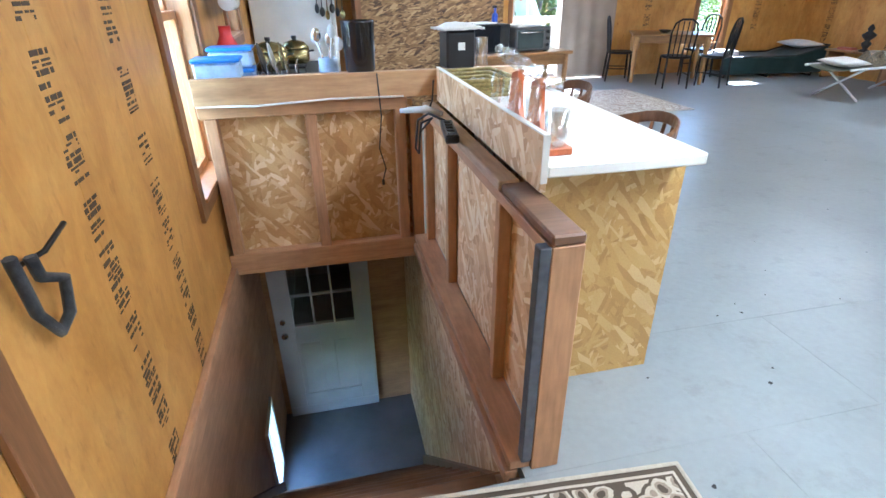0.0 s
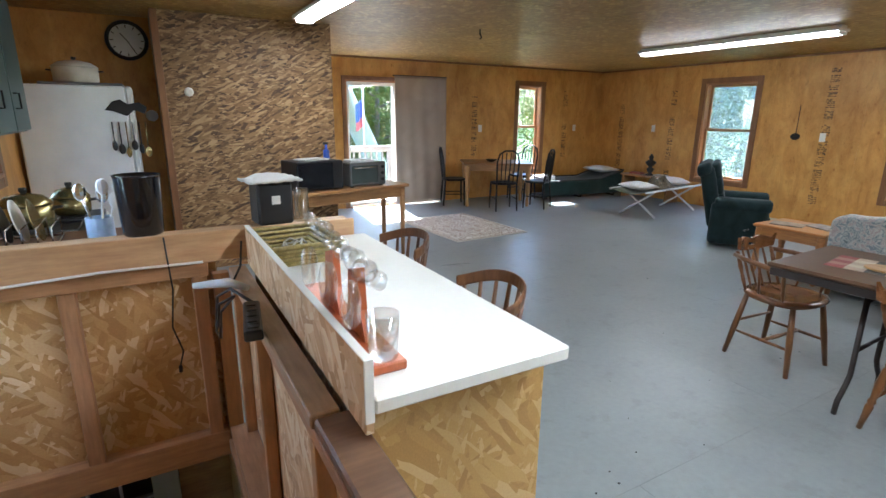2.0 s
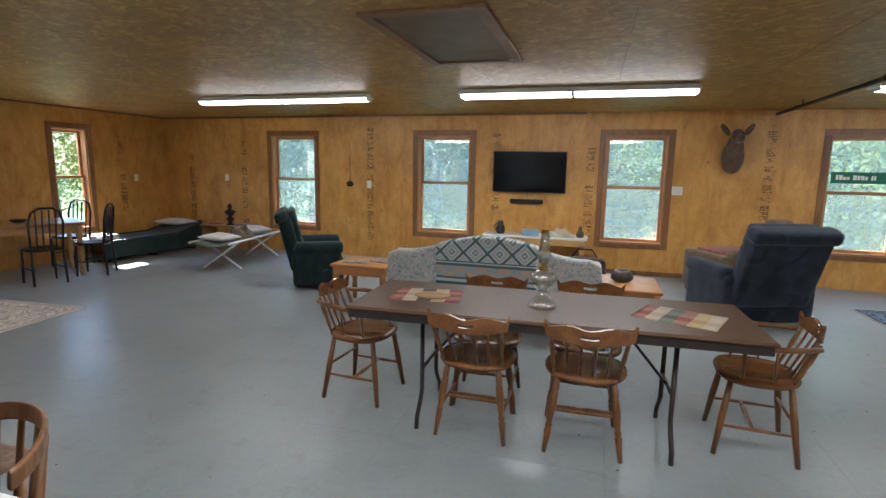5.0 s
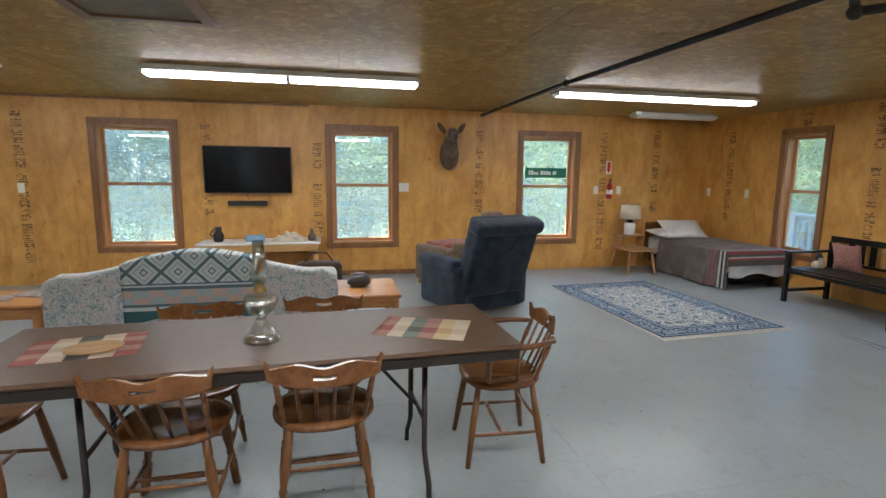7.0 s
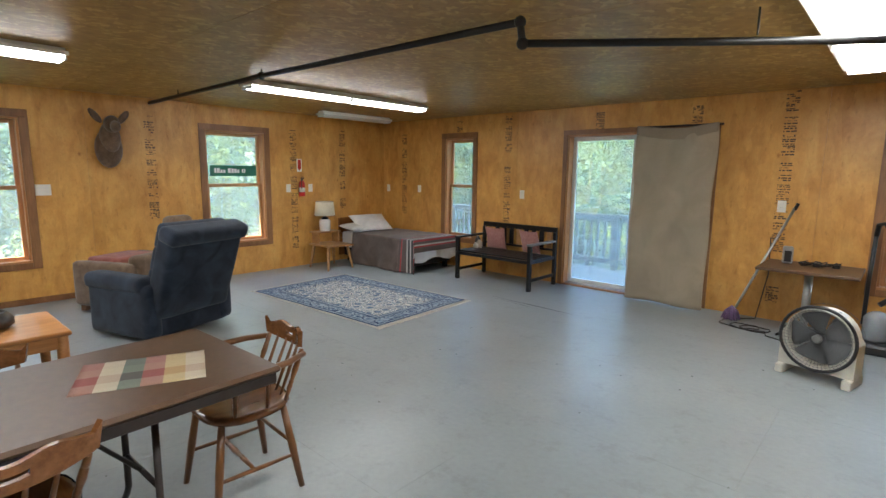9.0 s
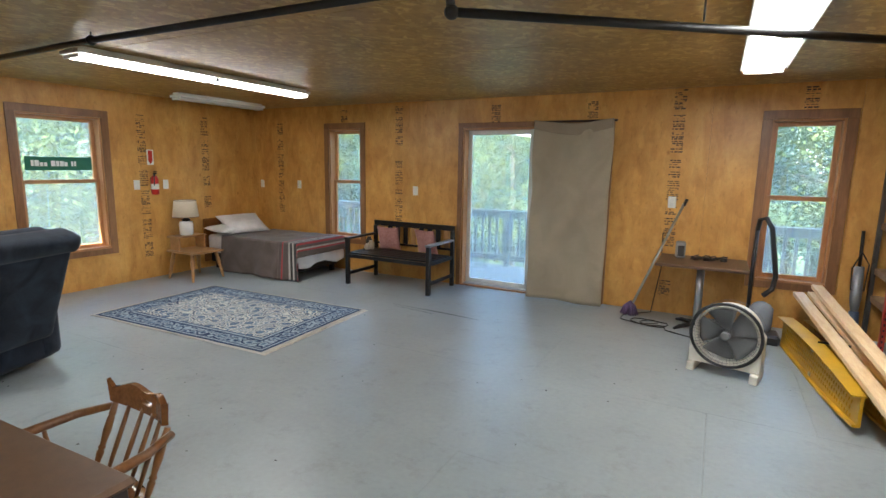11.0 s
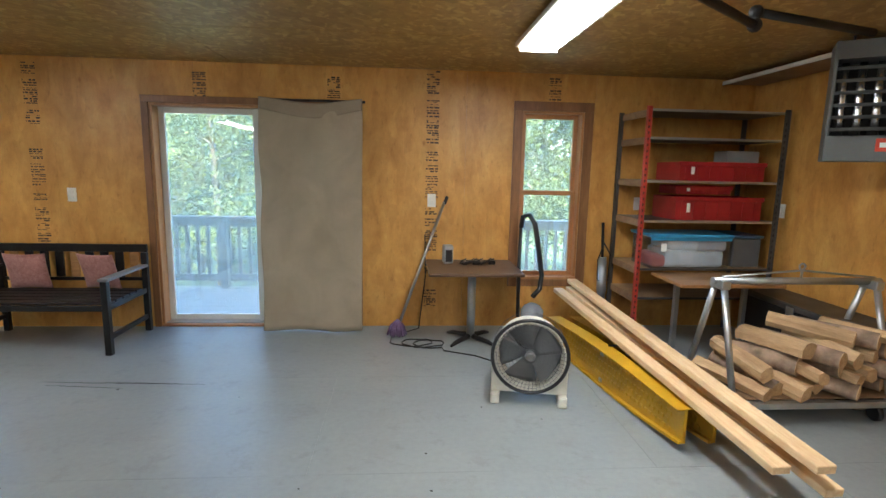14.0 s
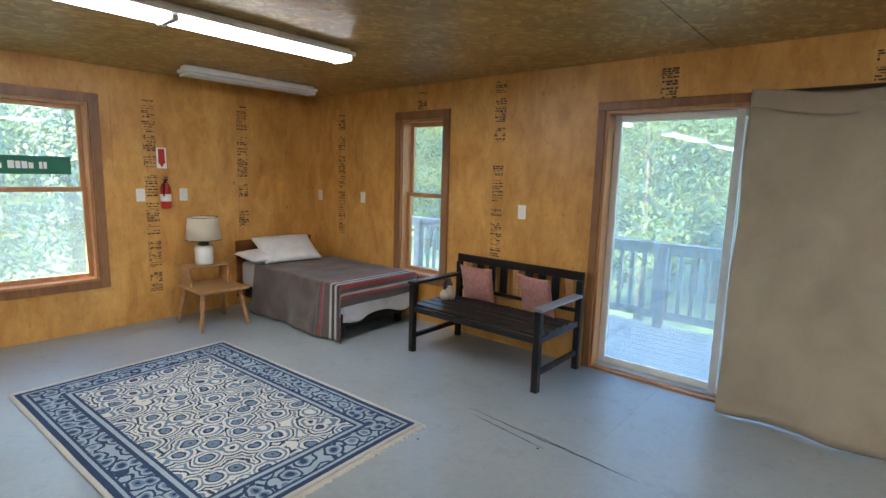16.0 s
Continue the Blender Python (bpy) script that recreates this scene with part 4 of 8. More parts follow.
for z in (0.92, 1.06):
    bm = bmesh.new()
    bmesh.ops.create_uvsphere(bm, u_segments=12, v_segments=8, radius=0.03 if z < 1 else 0.024, matrix=Matrix.Translation((-0.335, -0.075, z)))
    tube(bm, [(-0.335, -0.046, z), (-0.335, -0.07, z)], 0.012, 8)
    part("door_knob", bm, CHROME, door, "brass-toned door knob")

PALE_STUD = wood("pale_rough_lumber", (0.36, 0.24, 0.15), (0.52, 0.37, 0.24), "y", 1.0, 0.6, stain=0.3)
half = thing("half_wall_stair", "open-framed stair half wall of rough studs over strand board", "half wall")
bar_part("strand_board_back", OSB_STAIR, half, 0.535, 0.93, 0.04, 0.548, 2.7, 0.83, bevel=0)
bar_part("bottom_plate", STUD_Y, half, 0.42, 0.94, 0.0, 0.534, 2.74, 0.038)
bar_part("floor_nosing", STUD_Y, half, 0.405, 0.94, -0.062, 0.451, 2.7, -0.006)
bar_part("top_plate", STUD_Y, half, 0.486, 0.93, 0.79, 0.534, 2.7, 0.828)
bar_part("cap_board", TREAD, half, 0.488, 0.925, 0.83, 0.586, 1.34, 0.862, bevel=0.006)
bar_part("cap_board", PALE_STUD, half, 0.48, 1.342, 0.83, 0.553, 2.68, 0.868, bevel=0.004)
for y in (1.36, 2.12, 2.66):
    bar_part("stud", STUD_Z, half, 0.486, y - 0.022, 0.039, 0.533, y + 0.022, 0.789)
bar_part("end_post", STUD_Z, half, 0.49, 0.925, 0.0, 0.585, 0.965, 0.829)
INKY = plain("weathered_blue_stain", (0.09, 0.1, 0.12), 0.6, vary=0.4, size=14)
bar_part("stained_post", INKY, half, 0.455, 0.926, 0.039, 0.489, 0.964, 0.829, label="blue-grey stained end stud")

cross = thing("half_wall_kitchen", "half wall of studs and strand board under a wide ledge", "half wall")
bar_part("strand_board_back", OSB_WARM, cross, -0.66, 2.79, 0.0, 0.44, 2.805, 0.87, bevel=0)
bar_part("bottom_plate", STUD_X, cross, -0.695, 2.72, -0.105, 0.415, 2.789, 0.03)
# Filler post, added to stop light leaking between the two half walls.
bar_part("corner_post", STUD_Z, cross, 0.416, 2.735, -0.1, 0.485, 2.789, 0.828)
bar_part("top_plate", STUD_X, cross, -0.695, 2.715, 0.83, 0.40, 2.789, 0.895)
for x in (-0.64, -0.13, 0.36):
    bar_part("stud", STUD_Z, cross, x - 0.03, 2.722, 0.031, x + 0.03, 2.789, 0.829)
LEDGE = wood("ledge_pine", (0.5, 0.3, 0.14), (0.68, 0.45, 0.24), "x", 1.0, 0.5, knots=True, stain=0.2)
bar_part("ledge_front", LEDGE, cross, -0.695, 2.69, 0.9, 1.08, 2.715, 1.035)
bar_part("ledge_top", LEDGE, cross, -0.695, 2.716, 0.99, 1.08, 2.86, 1.02)
bm = bmesh.new()
tube(bm, [(-0.69, 2.705, 0.9), (-0.4, 2.68, 0.893), (0.0, 2.683, 0.91), (0.38, 2.683, 0.905)], 0.006, 6)
part("stapled_cable", bm, WHITE_PLASTIC, cross, "white cable stapled under the ledge")
bm = bmesh.new()
tube(bm, [(0.24, 2.684, 1.03), (0.25, 2.68, 0.8), (0.23, 2.7, 0.62), (0.26, 2.7, 0.5), (0.24, 2.7, 0.43)], 0.004, 6)
box(bm, 0.232, 2.692, 0.4, 0.248, 2.708, 0.432, bevel=0.003)
part("hanging_cord", bm, BLACK, cross, "thin black appliance cord")

LAMINATE = plain("white_laminate", (0.78, 0.79, 0.74), 0.28, vary=0.04, size=2)
bar = thing("bar_counter", "white laminate bar counter on strand board panels", "bar counter")
bar_part("worktop", LAMINATE, bar, 0.585, 1.2, 0.915, 1.135, 2.688, 0.955, bevel=0.006)
bar_part("backsplash", OSB_STAIR, bar, 0.565, 1.206, 0.87, 0.5845, 2.69, 1.045, bevel=0.002)
bar_part("backsplash_trim", LAMINATE, bar, 0.563, 1.2, 0.9, 0.5845, 1.2055, 1.05, bevel=0.001)
bar_part("backsplash_top", LAMINATE, bar, 0.563, 1.206, 1.0455, 0.5846, 2.69, 1.05, bevel=0.001)
bar_part("end_panel", OSB_BAR, bar, 0.59, 1.32, 0.0, 1.155, 1.337, 0.914, bevel=0)
bar_part("body_panel", OSB_STAIR, bar, 0.78, 1.338, 0.0, 0.795, 2.68, 0.914, bevel=0)
bar_part("far_panel", OSB_BAR, bar, 0.59, 2.665, 0.0, 0.93, 2.68, 0.914, bevel=0)


# ---- things on the bar ----
CLEAR = glass("clear_glassware", (0.96, 0.98, 0.98), 0.05, 0.3)
CUT_GLASS = glass("cut_glass", (0.97, 0.985, 0.985), 0.12, 0.28)
ORANGE_WOOD = wood("orange_stained_wood", (0.42, 0.1, 0.03), (0.55, 0.16, 0.05), "z", 1.0, 0.35)
rack = thing("glass_decanter_stand", "orange wooden stand holding an ornate glass decanter", "decanter stand", 0.66, 1.62, 0.955, 90)
bar_part("base_board", ORANGE_WOOD, rack, -0.33, -0.045, 0, 0.33, 0.045, 0.025, bevel=0.004)
for x in (-0.12, 0.08):
    bm = bmesh.new()
    prism(bm, [(x - 0.08, 0.0255), (x + 0.08, 0.0255), (x + 0.05, 0.08), (x + 0.035, 0.19), (x - 0.035, 0.21), (x - 0.045, 0.1)], 0.02, m=Matrix.Translation((0, -0.01, 0)))
    part("upright", bm, ORANGE_WOOD, rack)
bm = bmesh.new()
rr = random.Random(9)
n = 32
tube(bm, [(-0.28 + 0.6 * k / n, 0.004 * rr.uniform(-1, 1), 0.2 + 0.055 * k / n + 0.008 * rr.uniform(-1, 1)) for k in range(n)], [0.014 + 0.018 * rr.random() for _ in range(n)], 9)
part("glass_barrel", bm, CUT_GLASS, rack)
for x in (-0.2, -0.02, 0.17):
    bm = bmesh.new()
    lathe(bm, [(0.008, 0.07), (0.024, 0.09), (0.027, 0.15), (0.02, 0.185), (0.012, 0.195)], (x, 0.045, 0), 12)
    part("shot_glass", bm, CUT_GLASS, rack)
tumbler = thing("glass_tumbler", "clear empty drinking glass on the bar", "glass", 0.66, 1.33, 0.981)
bm = bmesh.new()
lathe(bm, [(0.034, 0.0), (0.036, 0.004), (0.04, 0.11), (0.0385, 0.11), (0.034, 0.012), (0.01, 0.01)], seg=20)
part("bowl", bm, CLEAR, tumbler)
BASKET = cloth("olive_wicker", [(0.26, 0.21, 0.07), (0.42, 0.34, 0.13)], 40, weave=120, bump=0.8)
basket = thing("wicker_tray", "olive woven tray with cables and small things in it", "basket", 0.72, 2.42, 0.955, 3)
bm = bmesh.new()
for z in range(5):
    k = 0.018 * z
    e = 0.01 * z
    tube(bm, [(-0.1 - e, -0.15 - e, 0.012 + k), (0.1 + e, -0.15 - e, 0.012 + k), (0.1 + e, 0.15 + e, 0.012 + k), (-0.1 - e, 0.15 + e, 0.012 + k), (-0.1 - e, -0.15 - e, 0.012 + k)], 0.011, 6)
box(bm, -0.11, -0.16, 0.002, 0.11, 0.16, 0.01)
part("weave", bm, BASKET, basket)
bm = bmesh.new()
tube(bm, [(0.05 * math.cos(a), 0.07 * math.sin(a * 1.3), 0.05 + 0.01 * math.sin(3 * a)) for a in [k * 0.5 for k in range(26)]], 0.005, 6)
part("coiled_cable", bm, plain("grey_cable", (0.35, 0.34, 0.3), 0.5), basket)
strip = thing("power_strip", "black power strip with a cable on the stud ledge", "power strip", 0.46, 1.95, 0.868, 82)
bar_part("body", BLACK, strip, -0.14, -0.028, 0, 0.14, 0.028, 0.035, bevel=0.006)
for k in range(5):
    bar_part("socket", plain("dark_socket", (0.03, 0.03, 0.03), 0.5), strip, -0.115 + k * 0.05, -0.016, 0.0351, -0.085 + k * 0.05, 0.016, 0.038)
cable = thing("cable_bundle", "black cables with a pale adapter hanging over the ledge", "cable", 0.44, 2.3, 0.868)
bm = bmesh.new()
tube(bm, [(0.05, -0.2, 0.02), (0.0, 0.0, 0.02), (-0.045, 0.05, -0.02), (-0.06, 0.05, -0.16), (-0.05, 0.02, -0.18), (-0.045, -0.02, -0.06), (0.0, -0.08, 0.015), (-0.055, -0.1, 0.0), (-0.06, -0.06, -0.1)], 0.006, 6)
tube(bm, [(0.1, 0.35, 0.12), (0.08, 0.3, 0.02), (0.02, 0.1, 0.012)], 0.005, 6)
part("cord", bm, BLACK, cable)
bm = bmesh.new()
tube(bm, [(-0.12, 0.12, 0.015), (0.0, 0.05, 0.03), (0.06, -0.02, 0.02)], [0.012, 0.02, 0.012], 8)
part("adapter", bm, plain("pale_grey_plastic", (0.5, 0.5, 0.47), 0.5), cable)


# ---- kitchen ----
CAB_GREEN = plain("dark_green_cabinet", (0.035, 0.075, 0.07), 0.3, vary=0.15)
cab = thing("wall_cabinet", "dark teal-green kitchen wall cabinet, closed", "cabinet", XW, 0, 0)
bar_part("body", CAB_GREEN, cab, 0.001, 3.47, 1.42, 0.31, 4.28, 2.15)
for y in (3.475, 3.88):
    d = bar_part("cabinet_door", CAB_GREEN, cab, 0.311, y, 1.43, 0.33, y + 0.395, 2.14, bevel=0.005)
    bm = bmesh.new()
    tube(bm, [(0.33, y + 0.06, 1.55), (0.355, y + 0.06, 1.55), (0.355, y + 0.06, 1.63), (0.33, y + 0.06, 1.63)], 0.005, 6)
    part("handle", bm, BLACK, d)
base = thing("kitchen_counter", "kitchen base counter with a wooden worktop", "counter")
bar_part("carcass", STUD_X, base, XW + 0.001, 2.9, 0.0, 0.1, 3.45, 0.9)
bar_part("worktop", TREAD, base, XW + 0.001, 2.87, 0.9, 0.14, 3.47, 0.94)
stove = thing("gas_stove", "black-topped kitchen stove with pots on it", "stove", -0.35, 3.9, 0)
bar_part("body", ENAMEL, stove, -0.34, -0.4, 0, 0.3, 0.4, 0.9, bevel=0.01)
bar_part("cooktop", BLACK, stove, -0.33, -0.38, 0.901, 0.29, 0.38, 0.92)
for y in (-0.2, 0.2):
    bm = bmesh.new()
    tube(bm, [(-0.1, y - 0.15, 0.925), (0.2, y - 0.15, 0.925), (0.2, y + 0.15, 0.925), (-0.1, y + 0.15, 0.925), (-0.1, y - 0.15, 0.925)], 0.007, 6)
    part("grate", bm, BLACK, stove)
POT = plain("brassy_pot", (0.33, 0.28, 0.12), 0.25, 0.8, vary=0.15)
def pot(x, y, z, r, hgt, mat, label):
    p = thing("cooking_pot", label, "pot", x, y, z)
    bm = bmesh.new()
    lathe(bm, [(r * 0.86, 0), (r, 0.02), (r * 1.02, hgt), (r * 0.97, hgt)], seg=24)
    part("body", bm, mat, p)
    bm = bmesh.new()
    lathe(bm, [(r * 1.03, hgt + 0.001), (r * 1.03, hgt + 0.008), (r * 0.7, hgt + 0.045), (r * 0.2, hgt + 0.062)], seg=24)
    lid = part("lid", bm, mat, p)
    bm = bmesh.new()
    lathe(bm, [(0.012, hgt + 0.06), (0.02, hgt + 0.075), (0.018, hgt + 0.09)], seg=10)
    part("knob", bm, BLACK, lid)
    bm = bmesh.new()
    for s in (-1, 1):
        tube(bm, [(s * r, -0.03, hgt * 0.8), (s * (r + 0.035), -0.02, hgt * 0.82), (s * (r + 0.035), 0.02, hgt * 0.82), (s * r, 0.03, hgt * 0.8)], 0.006, 6)
    part("handle", bm, BLACK, p)
    return p
pot(-0.38, 3.75, 0.932, 0.12, 0.12, POT, "brassy cooking pot with a lid on the stove")
pot(-0.22, 4.1, 0.932, 0.1, 0.1, POT, "smaller brassy pot with a lid on the stove")
FRIDGE = plain("fridge_white", (0.72, 0.73, 0.71), 0.35, vary=0.05)
fridge = thing("refrigerator", "white refrigerator with hanging utensils on its side", "refrigerator", -0.25, 6.0, 0)
bar_part("cabinet_body", FRIDGE, fridge, -0.42, -0.33, 0.02, 0.36, 0.37, 1.75, bevel=0.012)
bar_part("door_edge", FRIDGE, fridge, 0.362, -0.33, 0.05, 0.41, 0.37, 1.75, bevel=0.012)
bar_part("kick_plate", BLACK, fridge, -0.4, -0.3, 0.0, 0.35, 0.35, 0.019)
for k in range(6):
    u = thing("kitchen_utensil", "dark kitchen utensil hung from a rack on the refrigerator", "utensil", -0.02 + 0.05 * k, 5.655, 1.45, group="utensils on the refrigerator")
    bm = bmesh.new()
    tube(bm, [(0, 0, 0.0), (0, -0.004, -0.16 - 0.03 * (k % 3))], 0.006, 6)
    bmesh.ops.create_uvsphere(bm, u_segments=10, v_segments=6, radius=1, matrix=Matrix.Translation((0, -0.004, -0.2 - 0.03 * (k % 3))) @ Matrix.Diagonal((0.022 + 0.006 * (k % 2), 0.01, 0.045, 1)))
    part("blade", bm, (BLACK, POT)[k % 3 == 2], u)
magnet = thing("key_rack", "black cut-out rack with hooks on the refrigerator", "rack", 0.1, 5.668, 1.52)
bm = bmesh.new()
prism(bm, [(-0.16, 0.03), (-0.1, 0.1), (-0.04, 0.12), (0.02, 0.08), (0.1, 0.1), (0.16, 0.06), (0.14, 0.0), (0.06, 0.03), (0.0, -0.02), (-0.1, 0.02)], 0.006, m=Matrix.Translation((0, -0.006, 0)))
part("cutout", bm, BLACK, magnet)
casserole = pot(-0.25, 6.0, 1.775, 0.17, 0.13, plain("cream_enamel", (0.66, 0.62, 0.5), 0.3), "cream enamel casserole on top of the refrigerator")
tray = bar_part("baking_tray", plain("dull_pan_metal", (0.3, 0.3, 0.29), 0.35, 0.8), None, -0.5, 5.72, 1.752, 0.1, 6.25, 1.774, bevel=0.006)
tagged(tray, "dull grey baking tray lying on the refrigerator", "tray")
clock = thing("wall_clock", "round black-rimmed wall clock with a white dial", "clock", 0.17, 6.399, 2.2)
bm = bmesh.new()
tube(bm, [(0.165 * math.cos(a), -0.02, 0.165 * math.sin(a)) for a in [2 * math.pi * k / 32 for k in range(33)]], 0.018, 8)
part("rim", bm, BLACK, clock)
bm = bmesh.new()
lathe(bm, [(0.155, 0), (0.155, 0.012)], seg=32, m=Matrix.Rotation(radians(90), 4, "X"))
part("dial", bm, SIGN_WHITE, clock)
for k in range(12):
    a = 2 * math.pi * k / 12
    bar_part("hour_mark", BLACK, clock, -0.004, -0.0145, 0.115, 0.004, -0.0122, 0.142, bevel=0, m=Matrix.Rotation(a, 4, "Y"))
for a, ln in ((-40, 0.08), (150, 0.11)):
    bar_part("clock_pointer", BLACK, clock, -0.004, -0.018, 0, 0.004, -0.015, ln, bevel=0, m=Matrix.Rotation(radians(a), 4, "Y"))
for nm, x, y, z, r, lab in (("thermostat", 0.3, 6.398, 1.5, 0.055, "round white thermostat on a wooden plate"), ("smoke_alarm", 0.62, 5.799, 1.72, 0.04, "round white detector on the strand board")):
    t = thing(nm, lab, nm.replace("_", " "), x, y, z)
    bm = bmesh.new()
    lathe(bm, [(r, 0), (r, 0.015), (r * 0.8, 0.03), (r * 0.5, 0.032)], seg=20, m=Matrix.Rotation(radians(90), 4, "X"))
    part("cover", bm, WHITE_PLASTIC, t)

bin_ = thing("dark_canister", "tall glossy black canister on the kitchen ledge", "canister", 0.17, 2.85, 1.02)
bm = bmesh.new()
lathe(bm, [(0.075, 0), (0.08, 0.01), (0.09, 0.25), (0.093, 0.26), (0.085, 0.26), (0.075, 0.2)], seg=20)
part("body", bm, plain("glossy_black", (0.01, 0.01, 0.012), 0.15), bin_)
water = thing("water_filter_box", "black square canister with a cloth on top", "canister", 0.72, 2.84, 1.02, 6)
bar_part("body", BLACK, water, -0.085, -0.07, 0, 0.085, 0.07, 0.2, bevel=0.012)
bar_part("label_sticker", SIGN_WHITE, water, -0.02, -0.0725, 0.1, 0.02, -0.0703, 0.14, bevel=0)
CLOTH_W = cloth("white_cloth", [(0.6, 0.6, 0.57), (0.75, 0.75, 0.72)], 6)
bm = bmesh.new()
sheet(bm, lambda u, v: ((u - 0.5) * 0.25, (v - 0.5) * 0.2, 0.245 - 0.06 * max(abs(u - 0.5), abs(v - 0.5)) + 0.015 * noise.noise(Vector((u * 5, v * 5, 1)))), 14, 14)
dishcloth = part("folded_cloth", bm, CLOTH_W, water, "crumpled white cloth", solid=0.01)
vase = thing("clear_jar", "tall clear glass jar on the ledge", "jar", 0.86, 2.83, 1.02)
bm = bmesh.new()
lathe(bm, [(0.035, 0), (0.038, 0.01), (0.036, 0.16), (0.033, 0.16), (0.033, 0.015), (0.01, 0.012)], seg=18)
part("body", bm, CLEAR, vase)
BLUE_LID = plain("blue_plastic_lid", (0.05, 0.2, 0.6), 0.3)
MILKY = plain("milky_plastic", (0.34, 0.45, 0.6), 0.3, vary=0.25, size=14)
for k, (x, y, z) in enumerate(((-0.56, 2.79, 1.02), (-0.52, 3.02, 0.94), (-0.52, 3.03, 1.05))):
    tub = thing("storage_tub", "small bluish food tub with a blue lid", "tub", x, y, z, group="blue-lidded tubs")
    bar_part("body", MILKY, tub, -0.11, -0.075, 0, 0.11, 0.075, 0.085, bevel=0.012)
    bar_part("lid", BLUE_LID, tub, -0.118, -0.082, 0.086, 0.118, 0.082, 0.105, bevel=0.006)
dish = thing("dish_rack", "metal dish rack with plates and a red cloth", "dish rack", -0.35, 3.2, 0.94)
bm = bmesh.new()
for k in range(7):
    x = -0.16 + 0.054 * k
    tube(bm, [(x, -0.14, 0.015), (x, -0.14, 0.1), (x, 0.14, 0.1), (x, 0.14, 0.015)], 0.004, 6)
tube(bm, [(-0.17, -0.14, 0.015), (0.17, -0.14, 0.015), (0.17, 0.14, 0.015), (-0.17, 0.14, 0.015), (-0.17, -0.14, 0.015)], 0.006, 6)
part("wire_frame", bm, CHROME, dish)
for k in range(4):
    bm = bmesh.new()
    lathe(bm, [(0.05, 0), (0.1, 0.012), (0.098, 0.016), (0.04, 0.006)], seg=20, m=Matrix.Translation((-0.1 + 0.06 * k, 0, 0.115)) @ Matrix.Rotation(radians(78), 4, "Y"))
    pl = part("plate", bm, (ENAMEL, BLACK, ENAMEL, POT)[k], dish)
crock = thing("utensil_crock", "jar of white and steel kitchen utensils", "utensil jar", 0.0, 3.02, 0.94)
bm = bmesh.new()
lathe(bm, [(0.05, 0), (0.055, 0.01), (0.055, 0.14), (0.05, 0.14), (0.048, 0.02)], seg=18)
part("jar", bm, MILKY, crock)
for k in range(5):
    a = k * 1.3
    bm = bmesh.new()
    tip = (0.07 * math.cos(a), 0.07 * math.sin(a), 0.21 + 0.018 * k)
    tube(bm, [(0.01 * math.cos(a), 0.01 * math.sin(a), 0.03), tip], 0.005, 6)
    bmesh.ops.create_uvsphere(bm, u_segments=10, v_segments=6, radius=1, matrix=Matrix.Translation(tip) @ Matrix.Diagonal((0.026, 0.01, 0.036, 1)))
    part("utensil", bm, (SIGN_WHITE, CHROME)[k % 2], crock)
red_can = thing("red_canister", "tall red canister at the kitchen wall", "canister", -0.58, 3.35, 0.94)
bm = bmesh.new()
lathe(bm, [(0.06, 0), (0.065, 0.01), (0.06, 0.2), (0.035, 0.25), (0.035, 0.3)], seg=18)
part("body", bm, RED, red_can)
roll = thing("paper_roll_holder", "white paper roll under the cabinet", "paper roll", XW + 0.14, 3.6, 1.365)
bm = bmesh.new()
lathe(bm, [(0.05, -0.12), (0.05, 0.12)], seg=18, m=Matrix.Rotation(radians(90), 4, "X"))
part("paper", bm, CLOTH_W, roll)

# microwave table
OAK = wood("oak_table", (0.3, 0.15, 0.055), (0.45, 0.24, 0.09), "x", 1.0, 0.35, stain=0.15)
mt = thing("side_table", "wooden side table carrying the microwave", "table", 1.95, 5.46, 0, 12)
bar_part("tabletop", OAK, mt, -0.69, -0.25, 0.765, 0.69, 0.22, 0.8, bevel=0.006)
bar_part("apron", OAK, mt, -0.62, -0.21, 0.66, 0.62, -0.185, 0.764)
bar_part("apron", OAK, mt, -0.62, 0.16, 0.66, 0.62, 0.18, 0.764)
for x in (-0.63, 0.63):
    for y in (-0.2, 0.165):
        bm = bmesh.new()
        tube(bm, [(x, y, 0), (x, y, 0.45), (x, y, 0.764)], [0.02, 0.028, 0.03], 8)
        part("leg", bm, OAK, mt)
mw = thing("microwave_oven", "black microwave oven on the side table", "microwave", 1.62, 5.38, 0.8, 12)
bar_part("case", BLACK, mw, -0.25, -0.17, 0.012, 0.25, 0.17, 0.29, bevel=0.008)
bar_part("door_glass", plain("dark_glass", (0.008, 0.009, 0.012), 0.08), mw, -0.24, -0.178, 0.03, 0.13, -0.1705, 0.275)
bar_part("control_panel", BLACK, mw, 0.14, -0.176, 0.03, 0.24, -0.1705, 0.275)
for x in (-0.2, 0.2):
    bar_part("foot", BLACK, mw, x - 0.02, -0.1, 0, x + 0.02, -0.06, 0.0115, bevel=0)
    bar_part("foot", BLACK, mw, x - 0.02, 0.06, 0, x + 0.02, 0.1, 0.0115, bevel=0)
to = thing("toaster_oven", "steel toaster oven with a glass door", "toaster oven", 2.16, 5.49, 0.8, 12)
bar_part("case", plain("toaster_steel", (0.2, 0.2, 0.2), 0.3, 0.8), to, -0.22, -0.16, 0.012, 0.22, 0.16, 0.25, bevel=0.01)
bar_part("door_glass", plain("tinted_glass", (0.06, 0.075, 0.07), 0.1), to, -0.2, -0.167, 0.04, 0.12, -0.1605, 0.22)
